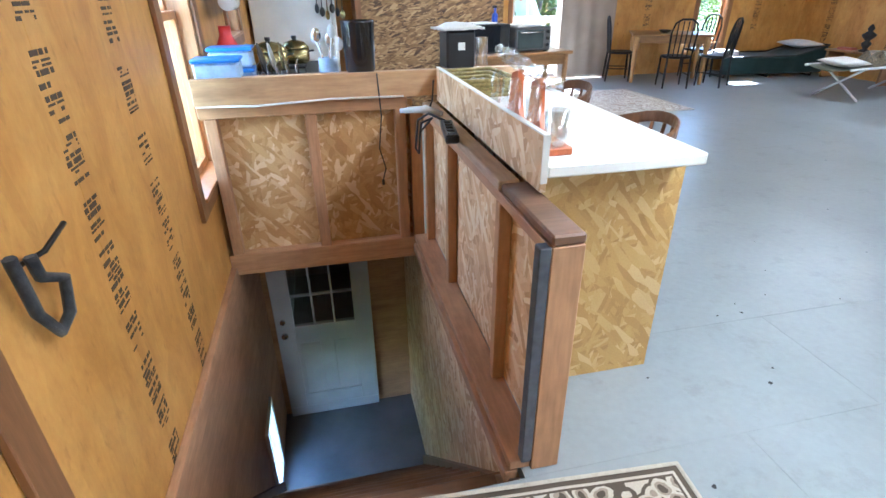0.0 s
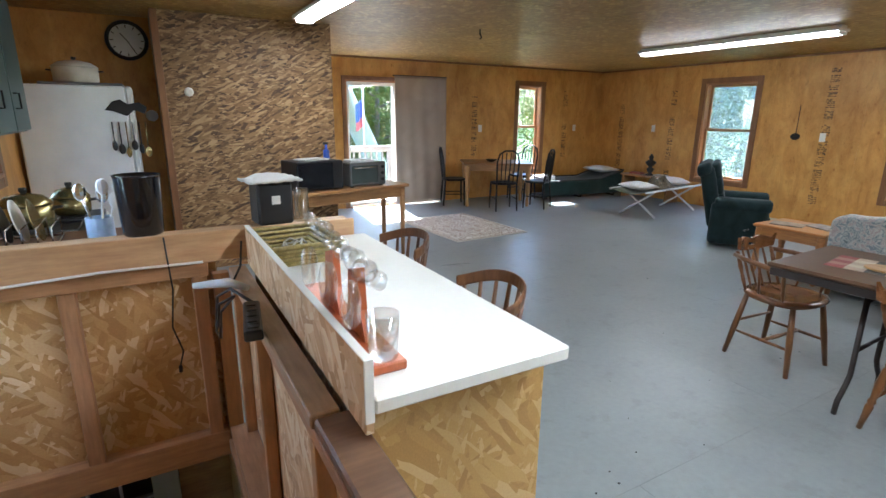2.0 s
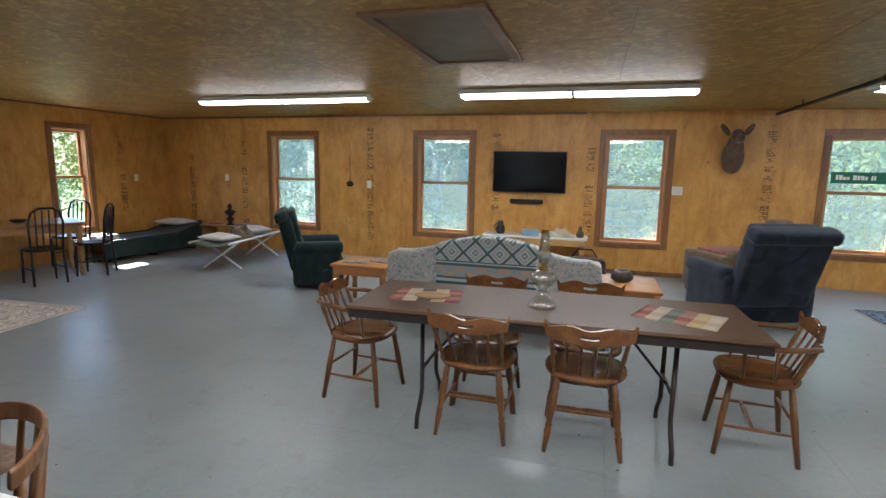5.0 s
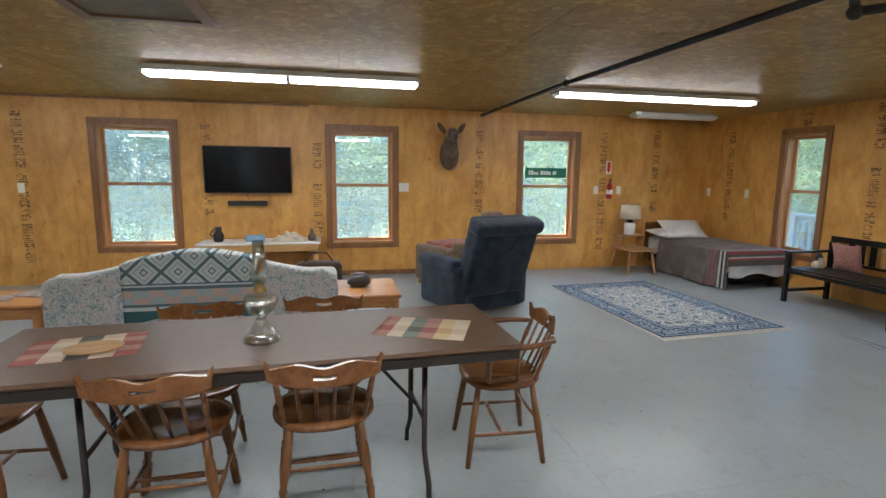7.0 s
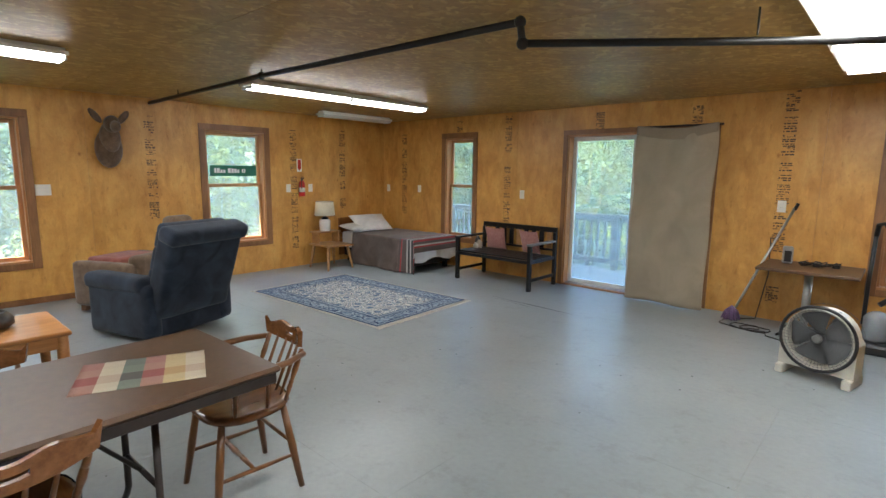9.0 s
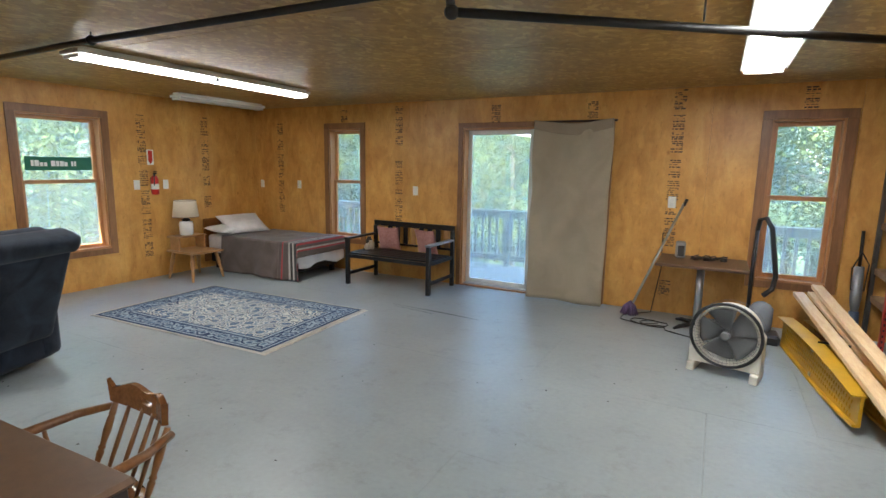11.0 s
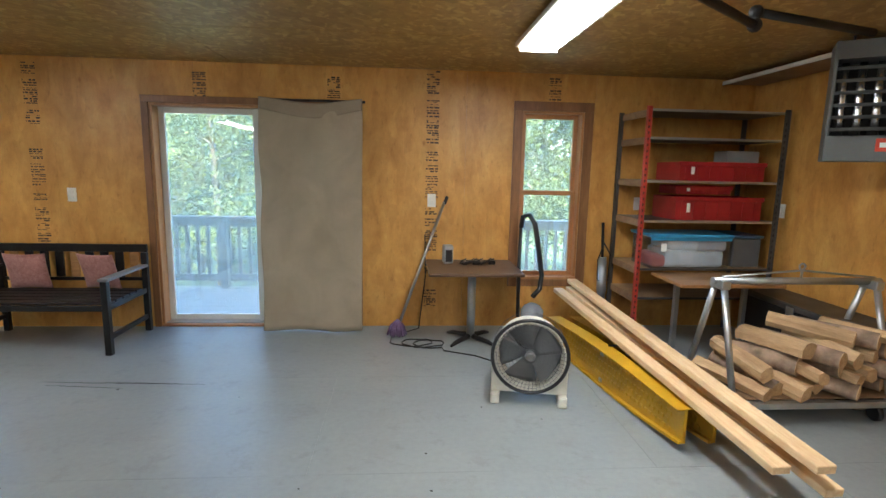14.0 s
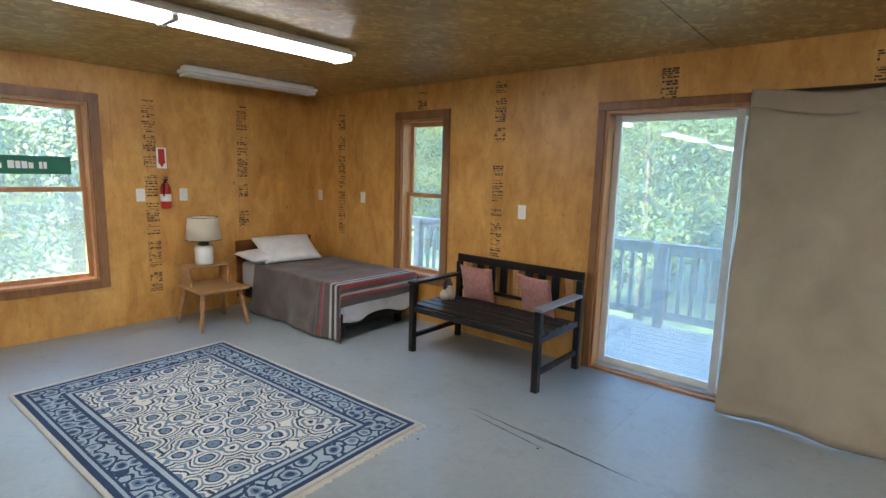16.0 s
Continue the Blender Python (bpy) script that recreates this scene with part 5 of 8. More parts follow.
for k in range(3):
    bm = bmesh.new()
    lathe(bm, [(0.018, 0), (0.016, 0.02)], seg=12, m=Matrix.Translation((0.17, -0.1605, 0.07 + 0.065 * k)) @ Matrix.Rotation(radians(90), 4, "X"))
    part("knob", bm, BLACK, to)
bm = bmesh.new()
tube(bm, [(-0.18, -0.185, 0.2), (0.1, -0.185, 0.2)], 0.007, 8)
part("handle", bm, CHROME, to)
for x, y in ((-0.18, -0.12), (0.18, -0.12), (-0.18, 0.12), (0.18, 0.12)):
    bar_part("foot", BLACK, to, x - 0.015, y - 0.015, 0, x + 0.015, y + 0.015, 0.0115, bevel=0)
papers = thing("paper_stack", "loose papers lying on the appliances", "papers", 1.62, 5.4, 1.091, 20)
bar_part("top_sheet", CLOTH_W, papers, -0.14, -0.1, 0, 0.14, 0.1, 0.012, bevel=0.002)
papers2 = thing("paper_stack", "loose papers lying on the appliances", "papers", 2.16, 5.5, 1.051, 5)
bar_part("top_sheet", CLOTH_W, papers2, -0.14, -0.1, 0, 0.14, 0.1, 0.02, bevel=0.002)
spray = thing("blue_bottle", "small blue plastic bottle on the microwave", "bottle", 1.8, 5.48, 1.091)
bm = bmesh.new()
lathe(bm, [(0.03, 0), (0.032, 0.01), (0.032, 0.08), (0.012, 0.1), (0.014, 0.14)], seg=14)
part("body", bm, plain("blue_plastic", (0.02, 0.06, 0.35), 0.3), spray)
bar_part("trigger", BLACK, spray, -0.03, -0.01, 0.141, 0.02, 0.01, 0.165)


# ---- rugs ----
def rug_material(name, w, h, bands, field, motif, size=6.0):
    """A pile rug: bands of colour in from the edge, and a field of scattered motifs."""
    m, n, l, b = shader(name, 0.95, spec=0.1)
    v = coords(n, l)
    sep = n.new("ShaderNodeSeparateXYZ")
    l.new(v, sep.inputs[0])
    def mth(op, a, c=None):
        k = n.new("ShaderNodeMath")
        k.operation = op
        for i, q in enumerate((a, c)):
            if q is None:
                continue
            if isinstance(q, (int, float)):
                k.inputs[i].default_value = q
            else:
                l.new(q, k.inputs[i])
        return k.outputs[0]
    dx = mth("SUBTRACT", w / 2, mth("ABSOLUTE", sep.outputs[0]))
    dy = mth("SUBTRACT", h / 2, mth("ABSOLUTE", sep.outputs[1]))
    d = mth("MINIMUM", dx, dy)
    wob = node(n, "ShaderNodeTexNoise", Scale=9.0, Detail=3.0)
    l.new(v, wob.inputs["Vector"])
    vm = mixed(n, l, 0.06, v, wob.outputs["Color"])
    def figures(scale, stops, seedling):
        vor = node(n, "ShaderNodeTexVoronoi", Scale=scale, Randomness=0.75)
        l.new(vm, vor.inputs["Vector"])
        ring = mth("ADD", vor.outputs["Distance"], mth("MULTIPLY", wob.outputs["Fac"], seedling))
        r = ramp(n, stops, "CONSTANT")
        l.new(ring, r.inputs["Fac"])
        return r.outputs["Color"]
    inner = figures(size, [(0.0, motif[1]), (0.22, motif[0]), (0.36, motif[1]), (0.43, field), (0.53, motif[0]), (0.62, field), (0.7, motif[1]), (0.77, field), (0.84, motif[0]), (0.92, field)], 0.3)
    border = figures(size * 1.7, [(0.0, bands[0]), (0.33, bands[1]), (0.45, bands[2]), (0.6, bands[0]), (0.75, bands[2])], 0.2)
    total = min(w, h) / 2
    edge = ramp(n, [(0.0, bands[3]), (0.035, bands[0]), (0.075, bands[2]), (0.1, bands[0]), (0.12, (0, 0, 0)), (0.30, bands[0]), (0.33, bands[2]), (0.36, bands[0])], "CONSTANT")
    l.new(mth("DIVIDE", d, total), edge.inputs["Fac"])
    zone = ramp(n, [(0.0, (0, 0, 0)), (0.12, (1, 1, 1)), (0.30, (0, 0, 0))], "CONSTANT")
    l.new(mth("DIVIDE", d, total), zone.inputs["Fac"])
    middle = ramp(n, [(0.0, (0, 0, 0)), (0.385, (1, 1, 1))], "CONSTANT")
    l.new(mth("DIVIDE", d, total), middle.inputs["Fac"])
    c = mixed(n, l, zone.outputs["Color"], edge.outputs["Color"], border)
    c = mixed(n, l, middle.outputs["Color"], c, inner)
    pile = node(n, "ShaderNodeTexNoise", Scale=300.0, Detail=2.0)
    wear = node(n, "ShaderNodeTexNoise", Scale=4.0, Detail=4.0)
    l.new(v, pile.inputs["Vector"]), l.new(v, wear.inputs["Vector"])
    c = mixed(n, l, 0.25, c, pile.outputs["Fac"], "OVERLAY")
    l.new(mixed(n, l, 0.2, c, wear.outputs["Fac"], "OVERLAY"), b.inputs["Base Color"])
    relief(n, l, b, pile.outputs["Fac"], 0.5, 0.004)
    return m


def rug(name, label, x, y, w, h, rz, material, fringe=None, lift=0.0):
    r = thing(name, label, "rug", x, y, 0, rz)
    bm = bmesh.new()
    g = sheet(bm, lambda u, v: ((u - 0.5) * w, (v - 0.5) * h, 0.002 + 0.004 * max(0.0, noise.noise(Vector((u * 7 + x, v * 5, 2))))), 40, 30)
    part("woven_face", bm, material, r, solid=-0.007)
    if fringe is not None:
        rr = random.Random(1)
        bm = bmesh.new()
        for s in (-1, 1):
            for k in range(150):
                yy = (k / 149 - 0.5) * h
                x0 = s * w / 2
                box(bm, min(x0, x0 + s * rr.uniform(0.03, 0.05)), yy - 0.003, 0.001, max(x0, x0 + s * 0.03), yy + 0.003, 0.004)
        part("fringe", bm, fringe, r)["kind"] = "stuff"
    return r


NAVY, STEEL, PALE, CREAM = (0.032, 0.05, 0.1), (0.12, 0.17, 0.24), (0.28, 0.33, 0.37), (0.5, 0.48, 0.42)
FRINGE = cloth("cream_fringe", [(0.5, 0.45, 0.36), (0.6, 0.56, 0.47)], 30)
rug("area_rug", "navy and cream patterned rug with a floral field", 6.38, -3.36, 2.32, 1.52, 2.5, rug_material("blue_floral_pile", 2.32, 1.52, [NAVY, STEEL, PALE, CREAM], CREAM, [STEEL, NAVY], 7.0), FRINGE)
rug("oval_pattern_rug", "pale worn rug with a beige wreath pattern", 3.96, 6.36, 1.15, 1.55, 3, rug_material("pale_wreath_pile", 1.15, 1.55, [(0.42, 0.35, 0.27), (0.62, 0.57, 0.48), (0.7, 0.66, 0.58), (0.66, 0.62, 0.54)], (0.7, 0.66, 0.58), [(0.5, 0.42, 0.34), (0.42, 0.34, 0.27)], 5.0))
mat = rug("doormat", "cream rug with a dark scroll border by the stairs", 0.45, 0.45, 1.0, 0.85, -4, rug_material("cream_scroll_pile", 1.0, 0.85, [(0.1, 0.08, 0.06), (0.3, 0.25, 0.19), (0.5, 0.45, 0.36), (0.55, 0.5, 0.4)], (0.52, 0.47, 0.38), [(0.12, 0.1, 0.08), (0.25, 0.2, 0.15)], 9.0))
for a in ((-0.5, -0.425, 0.5, -0.41), (-0.5, 0.41, 0.5, 0.425), (-0.5, -0.41, -0.487, 0.41), (0.487, -0.41, 0.5, 0.41)):
    bar_part("binding", cloth("cream_binding", [(0.42, 0.37, 0.29), (0.52, 0.47, 0.38)], 40), mat, a[0], a[1], 0.001, a[2], a[3], 0.012, bevel=0.002)
rug("runner_rug", "brown woven runner beside the bar chairs", 1.95, 4.2, 0.8, 2.0, 2, cloth("brown_woven_runner", [(0.12, 0.07, 0.045), (0.25, 0.16, 0.11)], 20, weave=90, bump=0.6))


# ---- chairs round the table ----
MAPLE = wood("maple_stain", (0.115, 0.046, 0.015), (0.25, 0.112, 0.038), "z", 1.5, 0.28, stain=0.1)
MAPLE_SEAT = wood("maple_seat", (0.115, 0.043, 0.014), (0.26, 0.112, 0.038), "y", 1.2, 0.2, stain=0.15)


def seat_mesh(w, d, z, t=0.034):
    """A scooped plank seat with a rounded outline, wider at the front."""
    bm = bmesh.new()
    n, rings = 28, []
    for r, dz in ((0.0, t - 0.014), (0.55, t - 0.01), (0.85, t), (0.97, t - 0.004), (1.0, t * 0.5), (0.95, 0.0), (0.0, 0.0)):
        ring = []
        for k in range(n):
            a = 2 * math.pi * k / n
            c, s = math.cos(a), math.sin(a)
            p = 2.6
            q = (abs(c) ** p + abs(s) ** p) ** (-1 / p)
            x, y = q * c * w / 2 * (1 + 0.06 * s), q * s * d / 2
            ring.append(bm.verts.new((x * max(r, 0.001), y * max(r, 0.001), z + dz)))
        rings.append(ring)
    for a, c in zip(rings, rings[1:]):
        for k in range(n):
            f = bm.faces.new((a[k], a[(k + 1) % n], c[(k + 1) % n], c[k]))
            f.smooth = True
    bmesh.ops.remove_doubles(bm, verts=bm.verts, dist=0.0008)
    return bm


def turned(p0, p1, r, turned_on=True):
    """A turned leg or spindle between two points."""
    bm = bmesh.new()
    a, b = Vector(p0), Vector(p1)
    prof = [(0, 0.62), (0.18, 0.8), (0.3, 1.0), (0.33, 0.7), (0.36, 1.05), (0.4, 0.7), (0.6, 1.15), (0.78, 1.0), (0.8, 0.75), (0.83, 1.0), (1.0, 0.8)] if turned_on else [(0, 0.7), (0.5, 1.0), (1, 0.8)]
    tube(bm, [a.lerp(b, t) for t, _ in prof], [r * k for _, k in prof], 8)
    return bm


def table_chair(arms=False, name="dining_chair"):
    c = thing(name, "stained maple captain's chair with spindle back and arms" if arms else "stained maple spindle-back dining chair at the folding table", "chair", group="chairs round the folding table")
    part("seat", seat_mesh(0.46, 0.43, 0.425), MAPLE_SEAT, c)
    for x in (-1, 1):
        for y in (-1, 1):
            part("leg", turned((x * 0.205, y * 0.205, 0), (x * 0.15, y * 0.145, 0.43), 0.02, not arms), MAPLE, c)
        part("stretcher", turned((x * 0.185, -0.175, 0.17), (x * 0.185, 0.175, 0.17), 0.011, False), MAPLE, c)
    part("stretcher", turned((-0.185, 0.02, 0.172), (0.185, 0.02, 0.172), 0.013), MAPLE, c)
    part("stretcher", turned((-0.178, -0.165, 0.24), (0.178, -0.165, 0.24), 0.01, False), MAPLE, c)
    top, lean = (0.765, -0.35) if not arms else (0.75, -0.28)
    for k in range(6):
        x = -0.17 + 0.068 * k
        outer = k in (0, 5)
        part("spindle", turned((x, -0.17 + 0.02 * abs(k - 2.5) / 2.5, 0.45), (x * (1.12 if not arms else 1.0), lean + 0.035 * abs(k - 2.5) / 2.5, top - 0.06), 0.013 if outer else 0.009, outer), MAPLE, c)
    bm = bmesh.new()
    span = 0.235 if not arms else 0.19
    outline = []
    for k in range(21):
        u = -1 + 2 * k / 20
        outline.append((u, top + 0.012 - 0.01 * math.cos(u * math.pi * 2.2) * (abs(u) < 0.95) + (0.02 if abs(u) > 0.9 else 0)))
    upper = [bm.verts.new((span * u, lean + 0.05 * u * u - 0.012, z)) for u, z in outline]
    lower = [bm.verts.new((span * u * 0.94, lean + 0.045 * u * u - 0.008, top - 0.075 + 0.025 * u * u)) for u, z in outline]
    faces = []
    for k in range(20):
        if 8 <= k < 12:
            m0 = [bm.verts.new(upper[k].co.lerp(lower[k].co, t)) for t in (0.35, 0.6)]
            m1 = [bm.verts.new(upper[k + 1].co.lerp(lower[k + 1].co, t)) for t in (0.35, 0.6)]
            faces.append(bm.faces.new((upper[k], upper[k + 1], m1[0], m0[0])))
            faces.append(bm.faces.new((m0[1], m1[1], lower[k + 1], lower[k])))
        else:
            faces.append(bm.faces.new((upper[k], upper[k + 1], lower[k + 1], lower[k])))
    bmesh.ops.remove_doubles(bm, verts=bm.verts, dist=0.0005)
    part("crest_rail", bm, MAPLE_SEAT, c, solid=0.02)
    if arms:
        for s in (-1, 1):
            bm = bmesh.new()
            tube(bm, [(s * 0.19, lean + 0.035, 0.67), (s * 0.235, -0.14, 0.665), (s * 0.25, 0.02, 0.655), (s * 0.245, 0.15, 0.65)], [0.014, 0.016, 0.018, 0.02], 8)
            part("arm", bm, MAPLE, c)
            part("arm_support", turned((s * 0.19, 0.1, 0.45), (s * 0.245, 0.11, 0.65), 0.012), MAPLE, c)
            part("arm_support", turned((s * 0.19, -0.05, 0.45), (s * 0.243, -0.04, 0.655), 0.009, False), MAPLE, c)
    return c


captain = table_chair(True, "captains_chair")
captain.matrix_basis = pose(3.66, 1.9, 0, 0, 0, 176)
copy_thing(captain, pose(3.72, -0.53, 0, 0, 0, -4))
side = table_chair()
side.matrix_basis = pose(3.44, 1.04, 0, 0, 0, -90)
copy_thing(side, pose(3.46, 0.41, 0, 0, 0, -88))
copy_thing(side, pose(3.84, 1.06, 0, 0, 0, 92))
copy_thing(side, pose(3.88, 0.42, 0, 0, 0, 88))

BROWN_TOP = plain("brown_laminate_top", (0.1, 0.052, 0.025), 0.42, vary=0.12, size=30, grain=220)
DARK_STEEL = plain("dark_brown_steel", (0.035, 0.028, 0.026), 0.4, 0.3, vary=0.2)
ft = thing("folding_table", "long brown folding banquet table with steel legs", "table", 3.575, 0.665, 0, 2.2)
bar_part("tabletop", BROWN_TOP, ft, -0.38, -1.14, 0.735, 0.38, 1.14, 0.762, bevel=0.012)
for a in ((-0.365, -1.12, -0.34, 1.12), (0.34, -1.12, 0.365, 1.12), (-0.34, -1.12, 0.34, -1.1), (-0.34, 1.1, 0.34, 1.12)):
    bar_part("skirt", DARK_STEEL, ft, a[0], a[1], 0.69, a[2], a[3], 0.734)
for s in (-1, 1):
    for x in (-0.27, 0.27):
        bm = bmesh.new()
        k = 1 if x > 0 else -1
        tube(bm, [(x - k * 0.1, s * 0.72, 0.73), (x - k * 0.1, s * 0.72, 0.2), (x - k * 0.07, s * 0.72, 0.15), (x, s * 0.72, 0.07), (x + k * 0.01, s * 0.72, 0.0)], 0.014, 8)
        part("leg", bm, DARK_STEEL, ft)
    bm = bmesh.new()
    tube(bm, [(-0.17, s * 0.72, 0.34), (0.17, s * 0.72, 0.34)], 0.011, 8)
    part("cross_bar", bm, DARK_STEEL, ft)
    bm = bmesh.new()
    tube(bm, [(-0.17, s * 0.72, 0.62), (0.17, s * 0.72, 0.62)], 0.011, 8)
    part("cross_bar", bm, DARK_STEEL, ft)
    bm = bmesh.new()
    tube(bm, [(0, s * 0.72, 0.34), (0, s * 0.4, 0.72)], 0.009, 8)
    part("brace", bm, DARK_STEEL, ft)


def plaid(name, cols, rows, size):
    m, n, l, b = shader(name, 0.9, spec=0.15)
    v = coords(n, l)
    sep = n.new("ShaderNodeSeparateXYZ")
    l.new(v, sep.inputs[0])
    out = []
    for axis, colours, span in ((0, cols, size[0]), (1, rows, size[1])):
        mp = n.new("ShaderNodeMapRange")
        mp.inputs["From Min"].default_value, mp.inputs["From Max"].default_value = -span / 2, span / 2
        l.new(sep.outputs[axis], mp.inputs["Value"])
        r = ramp(n, [(i / len(colours), c) for i, c in enumerate(colours)], "CONSTANT")
        l.new(mp.outputs[0], r.inputs["Fac"])
        out.append(r.outputs["Color"])
    wv = node(n, "ShaderNodeTexNoise", Scale=320.0)
    l.new(v, wv.inputs["Vector"])
    c = mixed(n, l, 0.28, out[0], out[1])
    l.new(mixed(n, l, 0.25, c, wv.outputs["Fac"], "OVERLAY"), b.inputs["Base Color"])
    relief(n, l, b, wv.outputs["Fac"], 0.4, 0.003)
    return m


RO, CR, GR, GD = (0.33, 0.12, 0.11), (0.6, 0.53, 0.4), (0.06, 0.13, 0.12), (0.55, 0.42, 0.2)
PLAID = plaid("plaid_placemat", [RO, CR, GR, RO, GD, CR], [CR, RO, CR, (0.5, 0.4, 0.33)], (0.44, 0.32))
def mat(x, y, rz, mt_, label):
    p = thing("placemat", label, "placemat", x, y, 0.762, rz, group="placemats on the folding table")
    bm = bmesh.new()
    sheet(bm, lambda u, v: ((u - 0.5) * 0.44, (v - 0.5) * 0.32, 0.002 + 0.003 * max(0, noise.noise(Vector((u * 5 + x, v * 4, 5))))), 16, 12)
    part("cloth", bm, mt_, p, solid=-0.003)
    return p
mat(3.575, -0.08, -112, PLAID, "plaid woven placemat in rose, cream and green")
mat(3.56, 1.41, 99, plaid("banded_placemat", [RO, CR, GR, CR, RO], [RO, CR, (0.2, 0.1, 0.1), CR, RO], (0.44, 0.32)), "banded red and cream placemat with a wooden disc")
trivet = thing("wooden_trivet", "oval light wooden board lying on the placemat", "trivet", 3.52, 1.36, 0.768, 99)
bm = bmesh.new()
lathe(bm, [(0.085, 0), (0.09, 0.004), (0.09, 0.01), (0.083, 0.012)], seg=28, m=Matrix.Diagonal((1.25, 0.9, 1, 1)))
part("board", bm, wood("pale_board", (0.36, 0.2, 0.08), (0.5, 0.3, 0.13), "x", 2.0, 0.5), trivet)
OIL = glass("oil_lamp_glass", (0.9, 0.93, 0.9), 0.03, 0.3)
lampo = thing("oil_lamp", "clear glass oil lamp with a tall chimney", "oil lamp", 3.52, 0.68, 0.762)
bm = bmesh.new()
lathe(bm, [(0.082, 0), (0.084, 0.015), (0.06, 0.05), (0.03, 0.085), (0.022, 0.11), (0.05, 0.135), (0.075, 0.17), (0.07, 0.205), (0.03, 0.225)], seg=24)
part("font", bm, OIL, lampo)
bm = bmesh.new()
lathe(bm, [(0.03, 0.2255), (0.032, 0.245), (0.022, 0.25), (0.02, 0.265)], seg=16)
part("burner", bm, plain("aged_brass", (0.35, 0.25, 0.1), 0.35, 0.9), lampo)
bm = bmesh.new()
lathe(bm, [(0.026, 0.2655), (0.042, 0.31), (0.03, 0.37), (0.024, 0.46), (0.0225, 0.46), (0.028, 0.37), (0.04, 0.31), (0.024, 0.266)], seg=20)
part("chimney", bm, OIL, lampo)


# ---- bar chairs ----
DARK_MAPLE = wood("dark_maple", (0.1, 0.045, 0.02), (0.22, 0.105, 0.045), "z", 1.5, 0.28)
def bow_chair():
    c = thing("bow_back_chair", "dark wooden chair with a low curved spindle back", "chair", group="chairs at the bar")
    part("seat", seat_mesh(0.42, 0.4, 0.44), DARK_MAPLE, c)
    for x in (-1, 1):
        for y in (-1, 1):
            part("leg", turned((x * 0.2, y * 0.2, 0), (x * 0.14, y * 0.14, 0.445), 0.018), DARK_MAPLE, c)
        part("stretcher", turned((x * 0.175, -0.17, 0.2), (x * 0.175, 0.17, 0.2), 0.01, False), DARK_MAPLE, c)
    part("stretcher", turned((-0.175, 0, 0.2), (0.175, 0, 0.2), 0.011, False), DARK_MAPLE, c)
    arc = [(0.21 * math.sin(a), -0.05 - 0.2 * math.cos(a), 0.9 - 0.05 * abs(math.sin(a)) ** 3) for a in [radians(-80 + 10 * k) for k in range(17)]]
    bm = bmesh.new()
    for k, (p, q) in enumerate(zip(arc, arc[1:])):
        pass
    rings = [[bm.verts.new((x * s, y * s + (1 - s) * -0.05, z + dz)) for s, dz in ((1.03, -0.028), (1.05, 0.02), (0.99, 0.028), (0.95, -0.022))] for x, y, z in arc]
    for a, b in zip(rings, rings[1:]):
        for k in range(4):
            bm.faces.new((a[k], a[(k + 1) % 4], b[(k + 1) % 4], b[k]))
    bm.faces.new(rings[0]), bm.faces.new(rings[-1][::-1])
    part("bow_rail", bm, DARK_MAPLE, c, soften=0.006)
    for k in range(1, 16, 2):
        x, y, z = arc[k]
        part("spindle", turned((x * 0.82, -0.03 + (y + 0.05) * 0.78, 0.465), (x, y, z - 0.02), 0.011, False), DARK_MAPLE, c)
    return c
bc = bow_chair()
bc.matrix_basis = pose(1.2, 1.87, 0, 0, 0, 84)
copy_thing(bc, pose(1.24, 2.73, 0, 0, 0, 92))


# ---- upholstery ----
def cushion(bm, x0, y0, z0, x1, y1, z1, soft=0.05, m=None):
    return box(bm, x0, y0, z0, x1, y1, z1, bevel=min(soft, 0.49 * min(abs(x1 - x0), abs(y1 - y0), abs(z1 - z0))), seg=4, m=m)


def smooth(ob):
    for p in ob.data.polygons:
        p.use_smooth = True
    return ob


